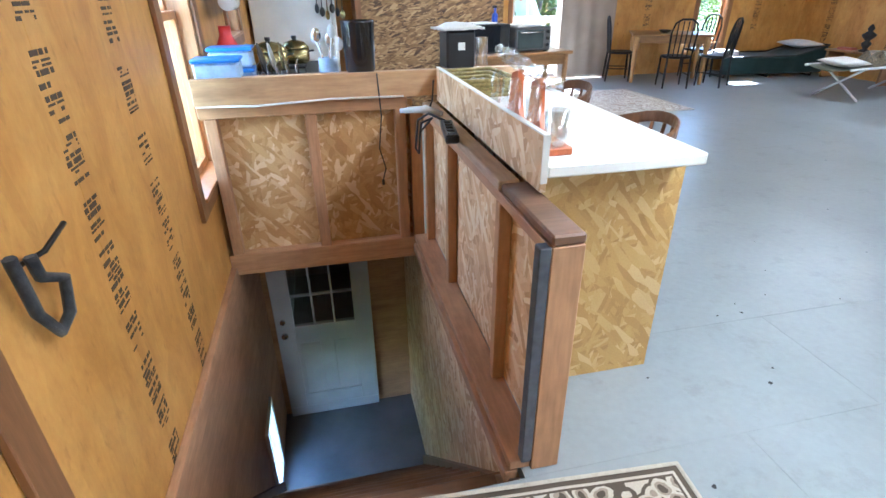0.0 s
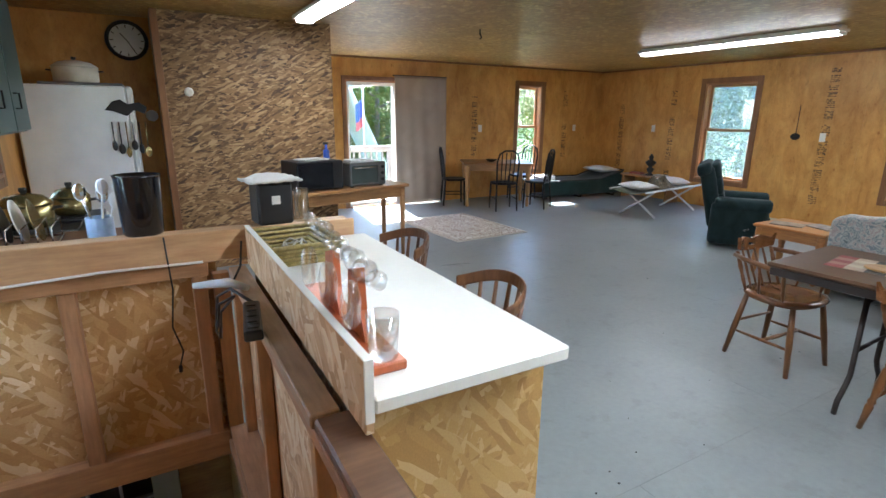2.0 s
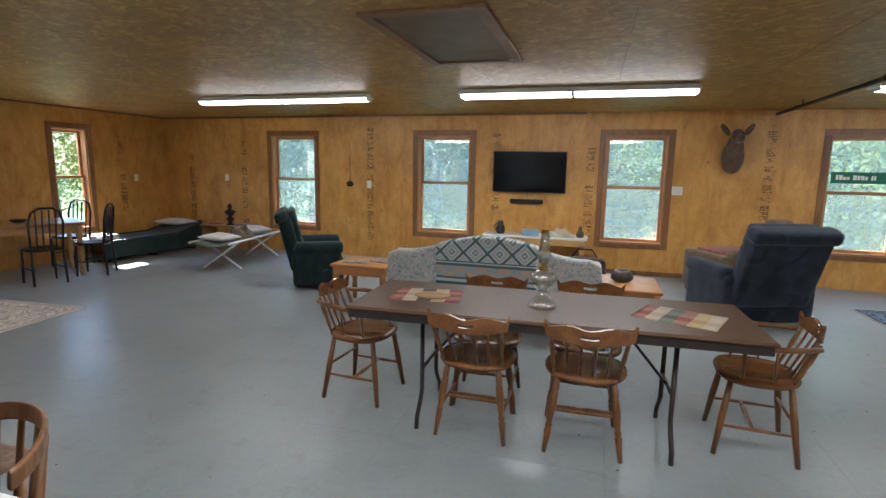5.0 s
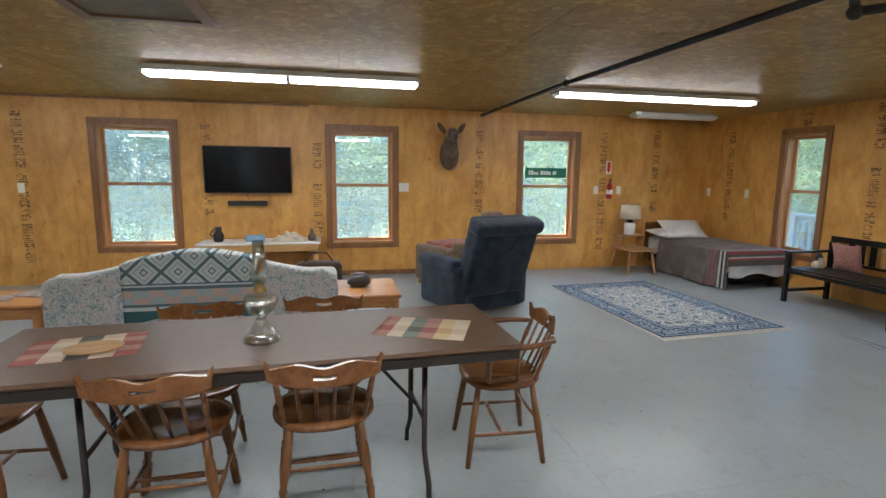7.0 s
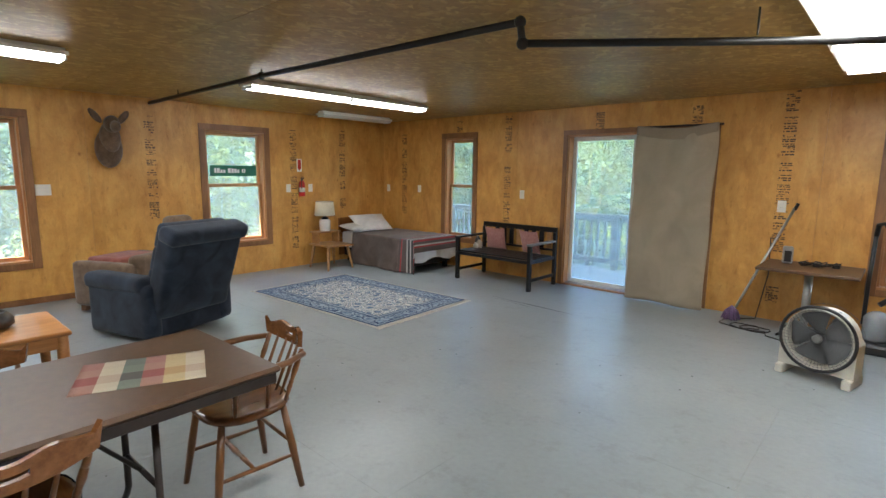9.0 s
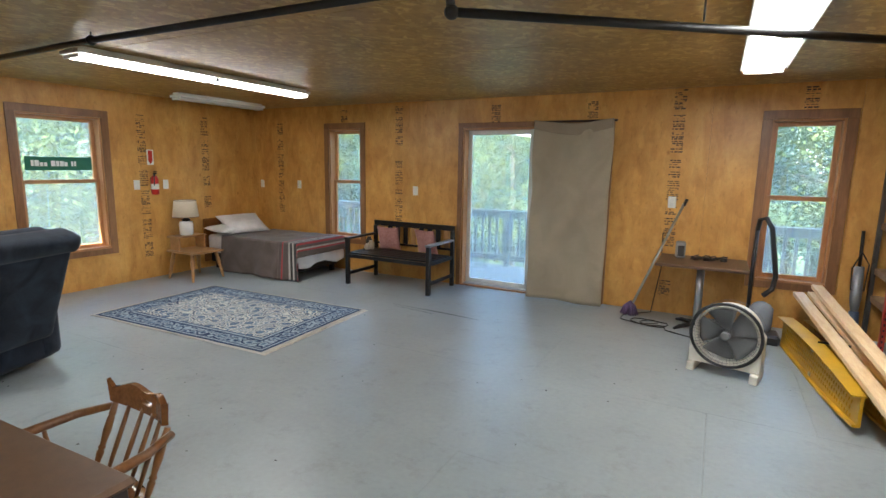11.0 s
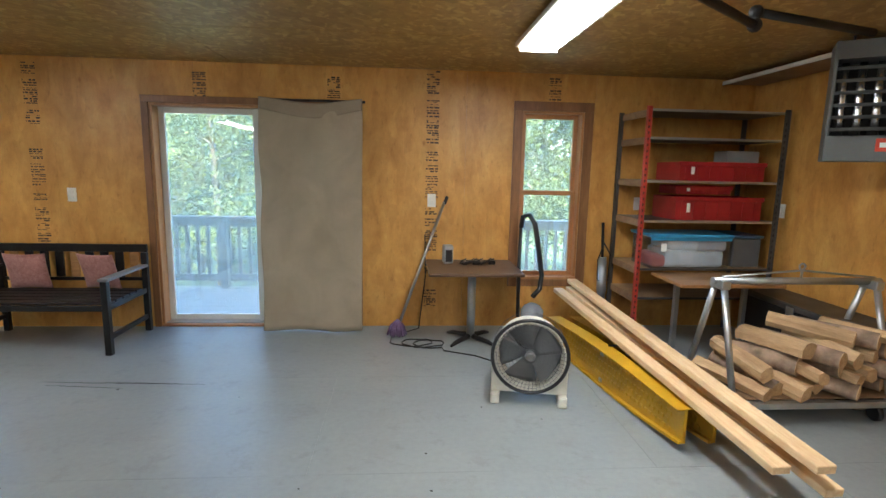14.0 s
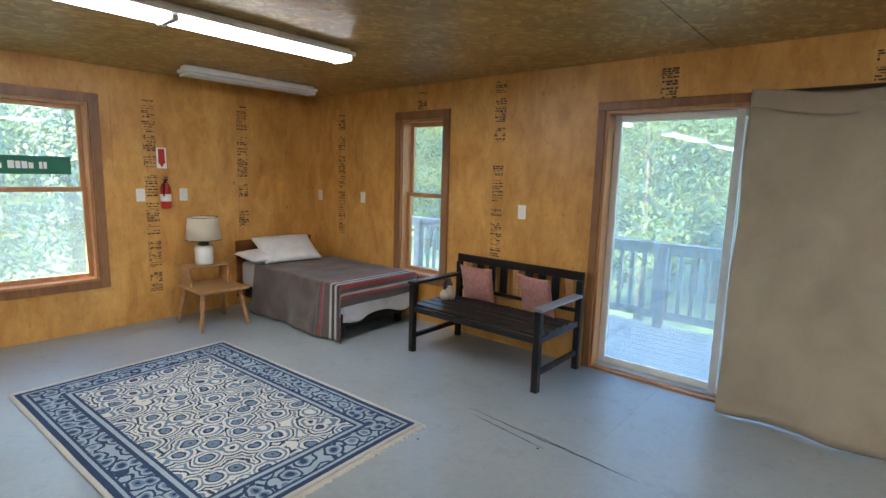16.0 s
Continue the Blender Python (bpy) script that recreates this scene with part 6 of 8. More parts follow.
def recliner(label, fabric, x, y, rz, tall=1.0, width=0.84, recline=14, depth=1.0):
    """Faces +y."""
    c = thing("recliner", label, "recliner", x, y, 0, rz)
    c.matrix_basis = c.matrix_basis @ Matrix.Diagonal((1, depth, 1, 1))
    w = width / 2
    bm = bmesh.new()
    cushion(bm, -w + 0.05, -0.36, 0.04, w - 0.05, 0.36, 0.3, 0.05)
    smooth(part("base", bm, fabric, c))
    for s in (-1, 1):
        bm = bmesh.new()
        cushion(bm, s * w, -0.38, 0.05, s * (w - 0.17), 0.4, 0.55, 0.07)
        cushion(bm, s * (w + 0.015), -0.34, 0.46, s * (w - 0.19), 0.43, 0.61, 0.07)
        smooth(part("armrest", bm, fabric, c))
    bm = bmesh.new()
    cushion(bm, -w + 0.175, -0.25, 0.28, w - 0.175, 0.42, 0.47, 0.07)
    smooth(part("seat_cushion", bm, fabric, c))
    bm = bmesh.new()
    cushion(bm, -w + 0.18, 0.38, 0.08, w - 0.18, 0.44, 0.38, 0.03)
    smooth(part("footrest", bm, fabric, c))
    m = Matrix.Translation((0, -0.26, 0.3)) @ Matrix.Rotation(radians(recline), 4, "X")
    bm = bmesh.new()
    cushion(bm, -w + 0.08, -0.16, -0.05, w - 0.08, 0.06, tall - 0.32, 0.08, m=m)
    b = smooth(part("backrest", bm, fabric, c))
    for k in range(3):
        bm = bmesh.new()
        cushion(bm, -w + 0.13, 0.0, 0.12 + k * (tall - 0.45) / 3, w - 0.13, 0.13, 0.12 + (k + 1) * (tall - 0.45) / 3 + 0.03, 0.055, m=m)
        smooth(part("back_cushion", bm, fabric, c))
    bm = bmesh.new()
    cushion(bm, -w + 0.05, -0.19, tall - 0.42, w - 0.05, 0.02, tall - 0.27, 0.07, m=m)
    smooth(part("headrest", bm, fabric, c))
    tex = bpy.data.textures.new("soft_folds", "CLOUDS")
    tex.noise_scale = 0.18
    for o in (b,):
        sb = o.modifiers.new("fine", "SUBSURF")
        sb.levels = sb.render_levels = 1
        d = o.modifiers.new("folds", "DISPLACE")
        d.texture, d.strength, d.mid_level = tex, 0.025, 0.5
    bm = bmesh.new()
    tube(bm, [(w + 0.02, 0.1, 0.25), (w + 0.04, 0.16, 0.27)], 0.01, 8)
    part("lever", bm, DARK_STEEL, c)
    return c


BLUE_PLUSH = cloth("dark_blue_plush", [(0.009, 0.013, 0.023), (0.03, 0.041, 0.062)], 5, sheen=0.12, weave=160)
GREEN_PLUSH = cloth("dark_green_plush", [(0.006, 0.014, 0.015), (0.015, 0.03, 0.031)], 5, sheen=0.08, weave=160)
recliner("dark blue plush recliner turned towards the television", BLUE_PLUSH, 6.68, -1.24, -71, tall=1.1, width=0.97, recline=20)
recliner("dark green plush recliner facing along the sofa", GREEN_PLUSH, 6.52, 3.95, 212, tall=1.02, recline=17, depth=0.78)

FLORAL = cloth("floral_sofa_cloth", [(0.16, 0.2, 0.22), (0.5, 0.52, 0.5), (0.2, 0.25, 0.28), (0.58, 0.59, 0.56), (0.42, 0.34, 0.33), (0.56, 0.57, 0.54), (0.22, 0.26, 0.29)], 17, weave=260)
sofa = thing("sofa", "camelback sofa in pale grey floral cloth", "sofa", 5.8, 1.38, 0, -90)
def camel(u):
    return 0.735 + 0.155 * (0.5 + 0.5 * math.cos(math.pi * max(-1, min(1, u * 1.25)))) ** 0.8
bm = bmesh.new()
prof = [(-1.07 + 2.14 * k / 40) for k in range(41)]
outline = [(x, camel(x / 1.07) - (0.06 * max(0, abs(x) - 0.98) / 0.09)) for x in prof]
prism(bm, [(-1.07, 0.05)] + outline + [(1.07, 0.05)], 0.16, m=Matrix.Translation((0, -0.45, 0)))
back = part("backrest", bm, FLORAL, sofa, soften=0.04)
smooth(back)
bm = bmesh.new()
cushion(bm, -0.9, -0.28, 0.05, 0.9, 0.42, 0.3, 0.03)
smooth(part("base", bm, FLORAL, sofa))
for s in (-1, 1):
    bm = bmesh.new()
    cushion(bm, s * 1.08, -0.3, 0.05, s * 0.9, 0.44, 0.6, 0.07)
    smooth(part("armrest", bm, FLORAL, sofa))
for k in range(3):
    bm = bmesh.new()
    cushion(bm, -0.89 + 0.595 * k, -0.27, 0.3, -0.89 + 0.595 * k + 0.585, 0.45, 0.46, 0.05)
    smooth(part("seat_cushion", bm, FLORAL, sofa))
for x in (-1.0, 1.0):
    for y in (-0.4, 0.38):
        bm = bmesh.new()
        tube(bm, [(x, y, 0.0), (x, y, 0.06)], [0.02, 0.03], 8)
        part("foot", bm, MAPLE, sofa)


def blanket_material():
    """Woven lattice of diamonds above coloured bands."""
    m, n, l, b = shader("diamond_throw", 0.95, spec=0.1)
    v = coords(n, l)
    sep = n.new("ShaderNodeSeparateXYZ")
    l.new(v, sep.inputs[0])
    def mth(op, a, c=None):
        k = n.new("ShaderNodeMath")
        k.operation = op
        for i, q in enumerate((a, c)):
            if q is None:
                continue
            if isinstance(q, (int, float)):
                k.inputs[i].default_value = q
            else:
                l.new(q, k.inputs[i])
        return k.outputs[0]
    tri = mth("PINGPONG", mth("ADD", sep.outputs[0], 3.0), 0.12)
    zz = mth("PINGPONG", mth("ADD", mth("SUBTRACT", sep.outputs[2], 0.75), 3.0), 0.12)
    lat = mth("ABSOLUTE", mth("SUBTRACT", tri, zz))
    G, P, D, TQ, RS = (0.5, 0.52, 0.5), (0.33, 0.38, 0.39), (0.1, 0.15, 0.165), (0.05, 0.12, 0.13), (0.48, 0.35, 0.28)
    r = ramp(n, [(0.0, D), (0.13, G), (0.34, P), (0.46, G), (0.7, D), (0.8, G)], "CONSTANT")
    l.new(mth("MULTIPLY", lat, 8.0), r.inputs["Fac"])
    check = n.new("ShaderNodeTexChecker")
    check.inputs["Scale"].default_value = 9.0
    check.inputs["Color1"].default_value, check.inputs["Color2"].default_value = (*RS, 1), (*P, 1)
    l.new(v, check.inputs["Vector"])
    mp = n.new("ShaderNodeMapRange")
    mp.inputs["From Min"].default_value, mp.inputs["From Max"].default_value = 0.4, 0.9
    l.new(sep.outputs[2], mp.inputs["Value"])
    bands = ramp(n, [(0.0, TQ), (0.1, G), (0.16, D), (0.2, G), (0.42, D), (0.47, G), (0.5, D)], "CONSTANT")
    pick = ramp(n, [(0.0, (0, 0, 0)), (0.2, (1, 1, 1)), (0.42, (0, 0, 0))], "CONSTANT")
    high = ramp(n, [(0.0, (0, 0, 0)), (0.52, (1, 1, 1))], "CONSTANT")
    for q in (bands, pick, high):
        l.new(mp.outputs[0], q.inputs["Fac"])
    c = mixed(n, l, pick.outputs["Color"], bands.outputs["Color"], check.outputs["Color"])
    c = mixed(n, l, high.outputs["Color"], c, r.outputs["Color"])
    wv = node(n, "ShaderNodeTexNoise", Scale=220.0)
    l.new(v, wv.inputs["Vector"])
    l.new(mixed(n, l, 0.3, c, wv.outputs["Fac"], "OVERLAY"), b.inputs["Base Color"])
    relief(n, l, b, wv.outputs["Fac"], 0.5, 0.003)
    return m


throw = thing("throw_blanket", "grey-green diamond-patterned throw over the sofa back", "blanket", 5.8, 1.38, 0, -90)
bm = bmesh.new()
def drape(u, v):
    x = -0.52 + 1.0 * u
    top = camel(x / 1.07)
    s = v * 1.1
    wob = 0.008 * noise.noise(Vector((u * 6, v * 4, 3)))
    if s < 0.48:
        return (x, -0.463 + wob, top + 0.01 - (0.48 - s))
    if s < 0.66:
        return (x, -0.463 + (s - 0.48), top + 0.018 + wob)
    return (x, -0.278 + wob, top + 0.012 - (s - 0.66) * 0.7)
sheet(bm, drape, 40, 40)
part("cloth", bm, blanket_material(), throw, solid=0.006)


def end_table(x, y, w, d, z, label, rz=0):
    t = thing("end_table", label, "end table", x, y, 0, rz)
    HONEY = bpy.data.materials.get("honey_pine") or wood("honey_pine", (0.36, 0.15, 0.045), (0.52, 0.25, 0.085), "y", 1.0, 0.3)
    bar_part("tabletop", HONEY, t, -w / 2, -d / 2, z - 0.03, w / 2, d / 2, z, bevel=0.008)
    for a in ((-w / 2 + 0.04, -d / 2 + 0.03, w / 2 - 0.04, -d / 2 + 0.05), (-w / 2 + 0.04, d / 2 - 0.05, w / 2 - 0.04, d / 2 - 0.03), (-w / 2 + 0.03, -d / 2 + 0.05, -w / 2 + 0.05, d / 2 - 0.05), (w / 2 - 0.05, -d / 2 + 0.05, w / 2 - 0.03, d / 2 - 0.05)):
        bar_part("apron", HONEY, t, a[0], a[1], z - 0.12, a[2], a[3], z - 0.031)
    for sx in (-1, 1):
        for sy in (-1, 1):
            bm = bmesh.new()
            cx, cy = sx * (w / 2 - 0.05), sy * (d / 2 - 0.05)
            lathe(bm, [(0.022, 0), (0.03, 0.04), (0.034, z * 0.3), (0.026, z * 0.45), (0.036, z * 0.52), (0.036, z - 0.031)], (cx, cy, 0), 10)
            part("leg", bm, HONEY, t)
    return t


end_table(5.76, 2.84, 0.56, 0.66, 0.5, "honey pine end table with magazines beside the sofa")
end_table(5.9, 0.03, 0.72, 0.56, 0.45, "honey pine coffee table with a round ornament")
for x, y, rz in ((5.7, 2.95, 15), (5.85, 2.7, -20)):
    mg = thing("magazine", "magazine lying on the end table", "magazine", x, y, 0.5, rz, group="magazines on the end table")
    bar_part("pages", plain("magazine_cover_%d" % rz, (0.3, 0.28, 0.27), 0.35, vary=0.5, size=14), mg, -0.1, -0.14, 0, 0.1, 0.14, 0.012, bevel=0.002)
orn = thing("round_ornament", "dark rounded ornament on the coffee table", "ornament", 5.95, 0.1, 0.45)
bm = bmesh.new()
lathe(bm, [(0.07, 0), (0.11, 0.03), (0.11, 0.07), (0.08, 0.11), (0.06, 0.12), (0.055, 0.09), (0.05, 0.06)], seg=24, m=Matrix.Rotation(radians(0), 4, "Y"))
part("bowl", bm, plain("dark_ceramic", (0.04, 0.035, 0.03), 0.35, vary=0.4, size=20), orn)

# ---- television wall ----
tv = thing("television", "large black flat television on the plywood wall", "television", XE - 0.06, 1.417, 1.52, 90)
bar_part("case", BLACK, tv, -0.564, -0.002, -0.316, 0.564, 0.03, 0.316, bevel=0.006)
bar_part("screen", plain("tv_screen", (0.003, 0.003, 0.004), 0.18, vary=0.1, spec=0.15), tv, -0.552, 0.0305, -0.3, 0.552, 0.0325, 0.303, bevel=0)
bar_part("wall_bracket", BLACK, tv, -0.15, -0.058, -0.15, 0.15, -0.003, 0.15)
sb = thing("sound_bar", "short black sound bar under the television", "sound bar", XE - 0.05, 1.443, 1.065, 90)
bar_part("case", BLACK, sb, -0.26, -0.03, -0.035, 0.26, 0.03, 0.035, bevel=0.012)
bar_part("bracket", BLACK, sb, -0.1, -0.049, -0.02, 0.1, -0.031, 0.02)
bm = bmesh.new()
tube(bm, [(-0.02, -0.04, 0.036), (0.0, -0.045, 0.1), (0.03, -0.046, 0.16)], 0.004, 6)
part("cord", bm, BLACK, sb)
con = thing("console_table", "low pine console with a white top under the television", "console table", 8.4, 1.26, 0)
PINE = wood("yellow_pine", (0.42, 0.22, 0.075), (0.56, 0.33, 0.12), "y", 1.0, 0.4)
bar_part("tabletop", WHITE_PAINT, con, -0.25, -0.78, 0.545, 0.25, 0.78, 0.57, bevel=0.004)
bar_part("apron", PINE, con, -0.23, -0.74, 0.45, 0.23, 0.74, 0.544)
for x in (-0.2, 0.2):
    for y in (-0.71, 0.71):
        bar_part("leg", PINE, con, x - 0.03, y - 0.03, 0, x + 0.03, y + 0.03, 0.449)
bar_part("shelf", PINE, con, -0.2, -0.64, 0.15, 0.2, 0.64, 0.17)
jug = thing("dark_jug", "small black jug on the console", "jug", 8.36, 1.791, 0.57)
bm = bmesh.new()
lathe(bm, [(0.05, 0), (0.065, 0.02), (0.07, 0.09), (0.04, 0.15), (0.045, 0.2), (0.035, 0.2)], seg=16)
tube(bm, [(0, 0.06, 0.06), (0, 0.11, 0.1), (0, 0.05, 0.17)], 0.009, 6)
part("body", bm, BLACK, jug)
bx = thing("tissue_box", "pale blue tissue box on the console", "tissue box", 8.36, 1.328, 0.57, 8)
bar_part("carton", plain("pale_blue_card", (0.2, 0.34, 0.5), 0.6), bx, -0.07, -0.12, 0, 0.07, 0.12, 0.085, bevel=0.003)
pile = thing("cloth_heap", "crumpled cream cloth lying on the console", "cloth", 8.36, 0.895, 0.57)
bm = bmesh.new()
sheet(bm, lambda u, v: ((u - 0.5) * 0.3, (v - 0.5) * 0.46, max(0.004, 0.16 * (1 - (2 * u - 1) ** 2) * (1 - (2 * v - 1) ** 2) * (0.7 + 0.7 * noise.noise(Vector((u * 4, v * 5, 4)))))), 24, 24)
part("cloth", bm, cloth("cream_cloth", [(0.45, 0.4, 0.3), (0.62, 0.57, 0.46)], 6), pile, solid=0.004)
fig = thing("small_figurine", "small dark carved bird shape on the console", "figurine", 8.36, 0.59, 0.57)
bm = bmesh.new()
lathe(bm, [(0.045, 0), (0.06, 0.03), (0.05, 0.08), (0.025, 0.11), (0.03, 0.14), (0.012, 0.17)], seg=14)
part("body", bm, plain("carved_brown", (0.09, 0.06, 0.04), 0.5, vary=0.4), fig)
bag = thing("leather_bag", "dark brown slouched bag beside the console", "bag", 8.0, 0.5, 0)
bm = bmesh.new()
cushion(bm, -0.14, -0.3, 0.0, 0.14, 0.3, 0.34, 0.1)
smooth(part("body", bm, cloth("dark_leather", [(0.03, 0.018, 0.012), (0.07, 0.04, 0.025)], 6), bag, subdiv=1))
bm = bmesh.new()
tube(bm, [(0, -0.18, 0.33), (0, -0.1, 0.45), (0, 0.1, 0.45), (0, 0.18, 0.33)], 0.012, 6)
part("strap", bm, BLACK, bag)
ladle = thing("wall_ladle", "dark long-handled skimmer hung on the wall", "ladle", XE - 0.012, 4.511, 1.3)
bm = bmesh.new()
tube(bm, [(0, 0, 0), (0, 0, 0.42)], 0.006, 6)
bmesh.ops.create_uvsphere(bm, u_segments=14, v_segments=8, radius=1, matrix=Matrix.Translation((-0.01, 0, -0.04)) @ Matrix.Diagonal((0.018, 0.07, 0.05, 1)))
part("body", bm, BLACK_IRON, ladle)
brown_chair = thing("armchair", "low brown armchair with cream and red cushions", "armchair", 7.82, -1.36, 0, -62)
TAN = cloth("brown_tweed", [(0.12, 0.075, 0.045), (0.2, 0.135, 0.085)], 9)
bm = bmesh.new()
cushion(bm, -0.42, -0.4, 0.06, 0.42, 0.4, 0.36, 0.05)
smooth(part("base", bm, TAN, brown_chair))
bm = bmesh.new()
cushion(bm, -0.4, -0.44, 0.1, 0.4, -0.26, 0.64, 0.08)
cushion(bm, 0.08, -0.46, 0.5, 0.42, -0.27, 1.02, 0.09)
smooth(part("backrest", bm, TAN, brown_chair))
for s in (-1, 1):
    bm = bmesh.new()
    cushion(bm, s * 0.46, -0.38, 0.08, s * 0.32, 0.4, 0.56, 0.06)
    smooth(part("armrest", bm, TAN, brown_chair))
bm = bmesh.new()
cushion(bm, -0.3, -0.22, 0.36, 0.3, 0.42, 0.48, 0.05)
smooth(part("seat_cushion", bm, cloth("cream_cushion", [(0.5, 0.43, 0.33), (0.6, 0.54, 0.43)], 7), brown_chair))
for x, y in ((-0.36, -0.36), (0.36, -0.36), (-0.36, 0.36), (0.36, 0.36)):
    bar_part("foot", MAPLE, brown_chair, x - 0.03, y - 0.03, 0, x + 0.03, y + 0.03, 0.07)
bm = bmesh.new()
cushion(bm, -0.29, -0.05, 0.481, 0.28, 0.38, 0.58, 0.045)
smooth(part("loose_cushion", bm, cloth("dull_red_cushion", [(0.24, 0.07, 0.05), (0.34, 0.12, 0.09)], 12), brown_chair, "dull red loose cushion"))
board = thing("baseboard", "dark brown baseboard strip along the east wall", "baseboard", kind="structure")
for y0, y1 in ((-2.3, 0.3), (0.302, 2.0)):
    bar_part("strip", CASING, board, XE - 0.016, y0, 0.001, XE - 0.001, y1, 0.07)

# ---- dining corner at the north windows ----
BLACKWOOD = plain("black_painted_wood", (0.01, 0.009, 0.009), 0.42, vary=0.3, spec=0.3)
dt = thing("dining_table", "wooden table with turned legs at the window", "table", 5.51, 7.74, 0, -27)
bar_part("tabletop", OAK, dt, -0.6, -0.4, 0.71, 0.6, 0.4, 0.745, bevel=0.01)
bar_part("apron", OAK, dt, -0.52, -0.34, 0.61, 0.52, -0.315, 0.709)
bar_part("apron", OAK, dt, -0.52, 0.315, 0.61, 0.52, 0.34, 0.709)
for x in (-0.52, 0.52):
    for y in (-0.32, 0.32):
        bm = bmesh.new()
        lathe(bm, [(0.025, 0), (0.032, 0.05), (0.024, 0.15), (0.04, 0.3), (0.03, 0.5), (0.045, 0.55), (0.045, 0.709)], (x, y, 0), 12)
        part("leg", bm, PINE, dt)
def slat_chair():
    c = thing("slat_back_chair", "black painted wooden chair with an arched slat back", "chair", group="black chairs at the window table")
    part("seat", seat_mesh(0.42, 0.4, 0.43), BLACKWOOD, c)
    for x in (-1, 1):
        part("leg", turned((x * 0.18, 0.17, 0), (x * 0.17, 0.16, 0.43), 0.018, False), BLACKWOOD, c)
        part("leg", turned((x * 0.18, -0.2, 0), (x * 0.17, -0.17, 0.43), 0.018, False), BLACKWOOD, c)
        part("stretcher", turned((x * 0.175, -0.18, 0.2), (x * 0.175, 0.16, 0.2), 0.009, False), BLACKWOOD, c)
    bm = bmesh.new()
    tube(bm, [(-0.17, -0.17, 0.43), (-0.185, -0.21, 0.8), (-0.15, -0.23, 0.93), (-0.07, -0.235, 0.98), (0.07, -0.235, 0.98), (0.15, -0.23, 0.93), (0.185, -0.21, 0.8), (0.17, -0.17, 0.43)], 0.015, 8)
    part("hoop", bm, BLACKWOOD, c)
    for k in range(4):
        x = -0.1 + 0.067 * k
        part("slat", turned((x, -0.17, 0.45), (x * 1.1, -0.232, 0.955), 0.011, False), BLACKWOOD, c)
    return c
sc = slat_chair()
sc.matrix_basis = pose(4.82, 8.02, 0, 0, 0, -112)
for x, y, rz in ((5.95, 7.12, 32), (6.28, 7.98, 100), (5.3, 7.2, -18)):
    copy_thing(sc, pose(x, y, 0, 0, 0, rz))
bowl = thing("small_dish", "small dark dish on the window table", "dish", 5.4, 7.72, 0.745)
bm = bmesh.new()
lathe(bm, [(0.04, 0), (0.09, 0.03), (0.1, 0.045), (0.085, 0.035), (0.02, 0.012)], seg=20)
part("body", bm, BLACK_IRON, bowl)

# ---- cots ----
CAMP_GREEN = cloth("dark_camp_canvas", [(0.006, 0.018, 0.016), (0.014, 0.032, 0.028)], 4)
PILLOW = cloth("white_pillow_cloth", [(0.6, 0.58, 0.56), (0.74, 0.72, 0.7)], 5)
def pillow(parent_name, label, x, y, z, rz, w=0.62, d=0.42, h=0.13, rx=0, fabric=None):
    p = thing(parent_name, label, "pillow")
    p.matrix_basis = pose(x, y, z, rx, 0, rz)
    bm = bmesh.new()
    n = 18
    for side_ in (1, -1):
        sheet(bm, lambda u, v: ((u - 0.5) * w * (1 - 0.06 * math.sin(math.pi * v)), (v - 0.5) * d * (1 - 0.08 * math.sin(math.pi * u)), h / 2 + side_ * (0.004 + h / 2 * (math.sin(math.pi * u) * math.sin(math.pi * v)) ** 0.45 * (0.92 + 0.12 * noise.noise(Vector((u * 4, v * 4, side_ + x))))) - 0.0), n, n)
    bmesh.ops.remove_doubles(bm, verts=bm.verts, dist=0.009)
    smooth(part("cover", bm, fabric or PILLOW, p))
    return p
cot = thing("camp_bed", "dark green canvas camp bed with a raised head end", "camp bed", 7.45, 7.88, 0, -6)
bm = bmesh.new()
sheet(bm, lambda u, v: (-0.95 + 1.9 * u, -0.36 + 0.72 * v, 0.33 - 0.03 * math.sin(math.pi * v) + 0.16 * max(0, u - 0.7) / 0.3), 24, 10)
part("canvas", bm, CAMP_GREEN, cot, solid=0.012)
bm = bmesh.new()
sheet(bm, lambda u, v: (-0.94 + 1.88 * u, -0.388 - 0.012 * math.sin(u * 23) * v, 0.335 + 0.155 * max(0, u - 0.7) / 0.3 - (0.27 + 0.15 * max(0, u - 0.7) / 0.3) * v), 40, 8)
part("side_drape", bm, CAMP_GREEN, cot, "dark canvas hanging down the side", solid=0.005)
bm = bmesh.new()
for y in (-0.37, 0.37):
    tube(bm, [(-0.97, y, 0.34), (0.4, y, 0.34), (0.97, y, 0.5)], 0.014, 8)
tube(bm, [(-0.97, -0.37, 0.34), (-0.97, 0.37, 0.34)], 0.014, 8)
tube(bm, [(0.97, -0.37, 0.5), (0.97, 0.37, 0.5)], 0.014, 8)
part("frame", bm, BLACK_IRON, cot)
for x in (-0.8, 0.0, 0.8):
    bm = bmesh.new()
    tube(bm, [(x, -0.37, 0.33), (x, -0.33, 0.015), (x, 0.33, 0.015), (x, 0.37, 0.33)], 0.012, 8)
    part("leg", bm, BLACK_IRON, cot)
pillow("pillow", "white pillow on the raised head of the camp bed", 8.16, 7.81, 0.435, 84, rx=0)
fold = thing("folded_blanket", "white folded blanket on the camp bed's foot", "blanket", 6.72, 7.92, 0.335, 0)
for k in range(2):
    bm = bmesh.new()
    cushion(bm, -0.2 + 0.02 * k, -0.17, 0.04 * k, 0.2, 0.17, 0.04 * k + 0.045, 0.02)
    smooth(part("fold", bm, PILLOW, fold))
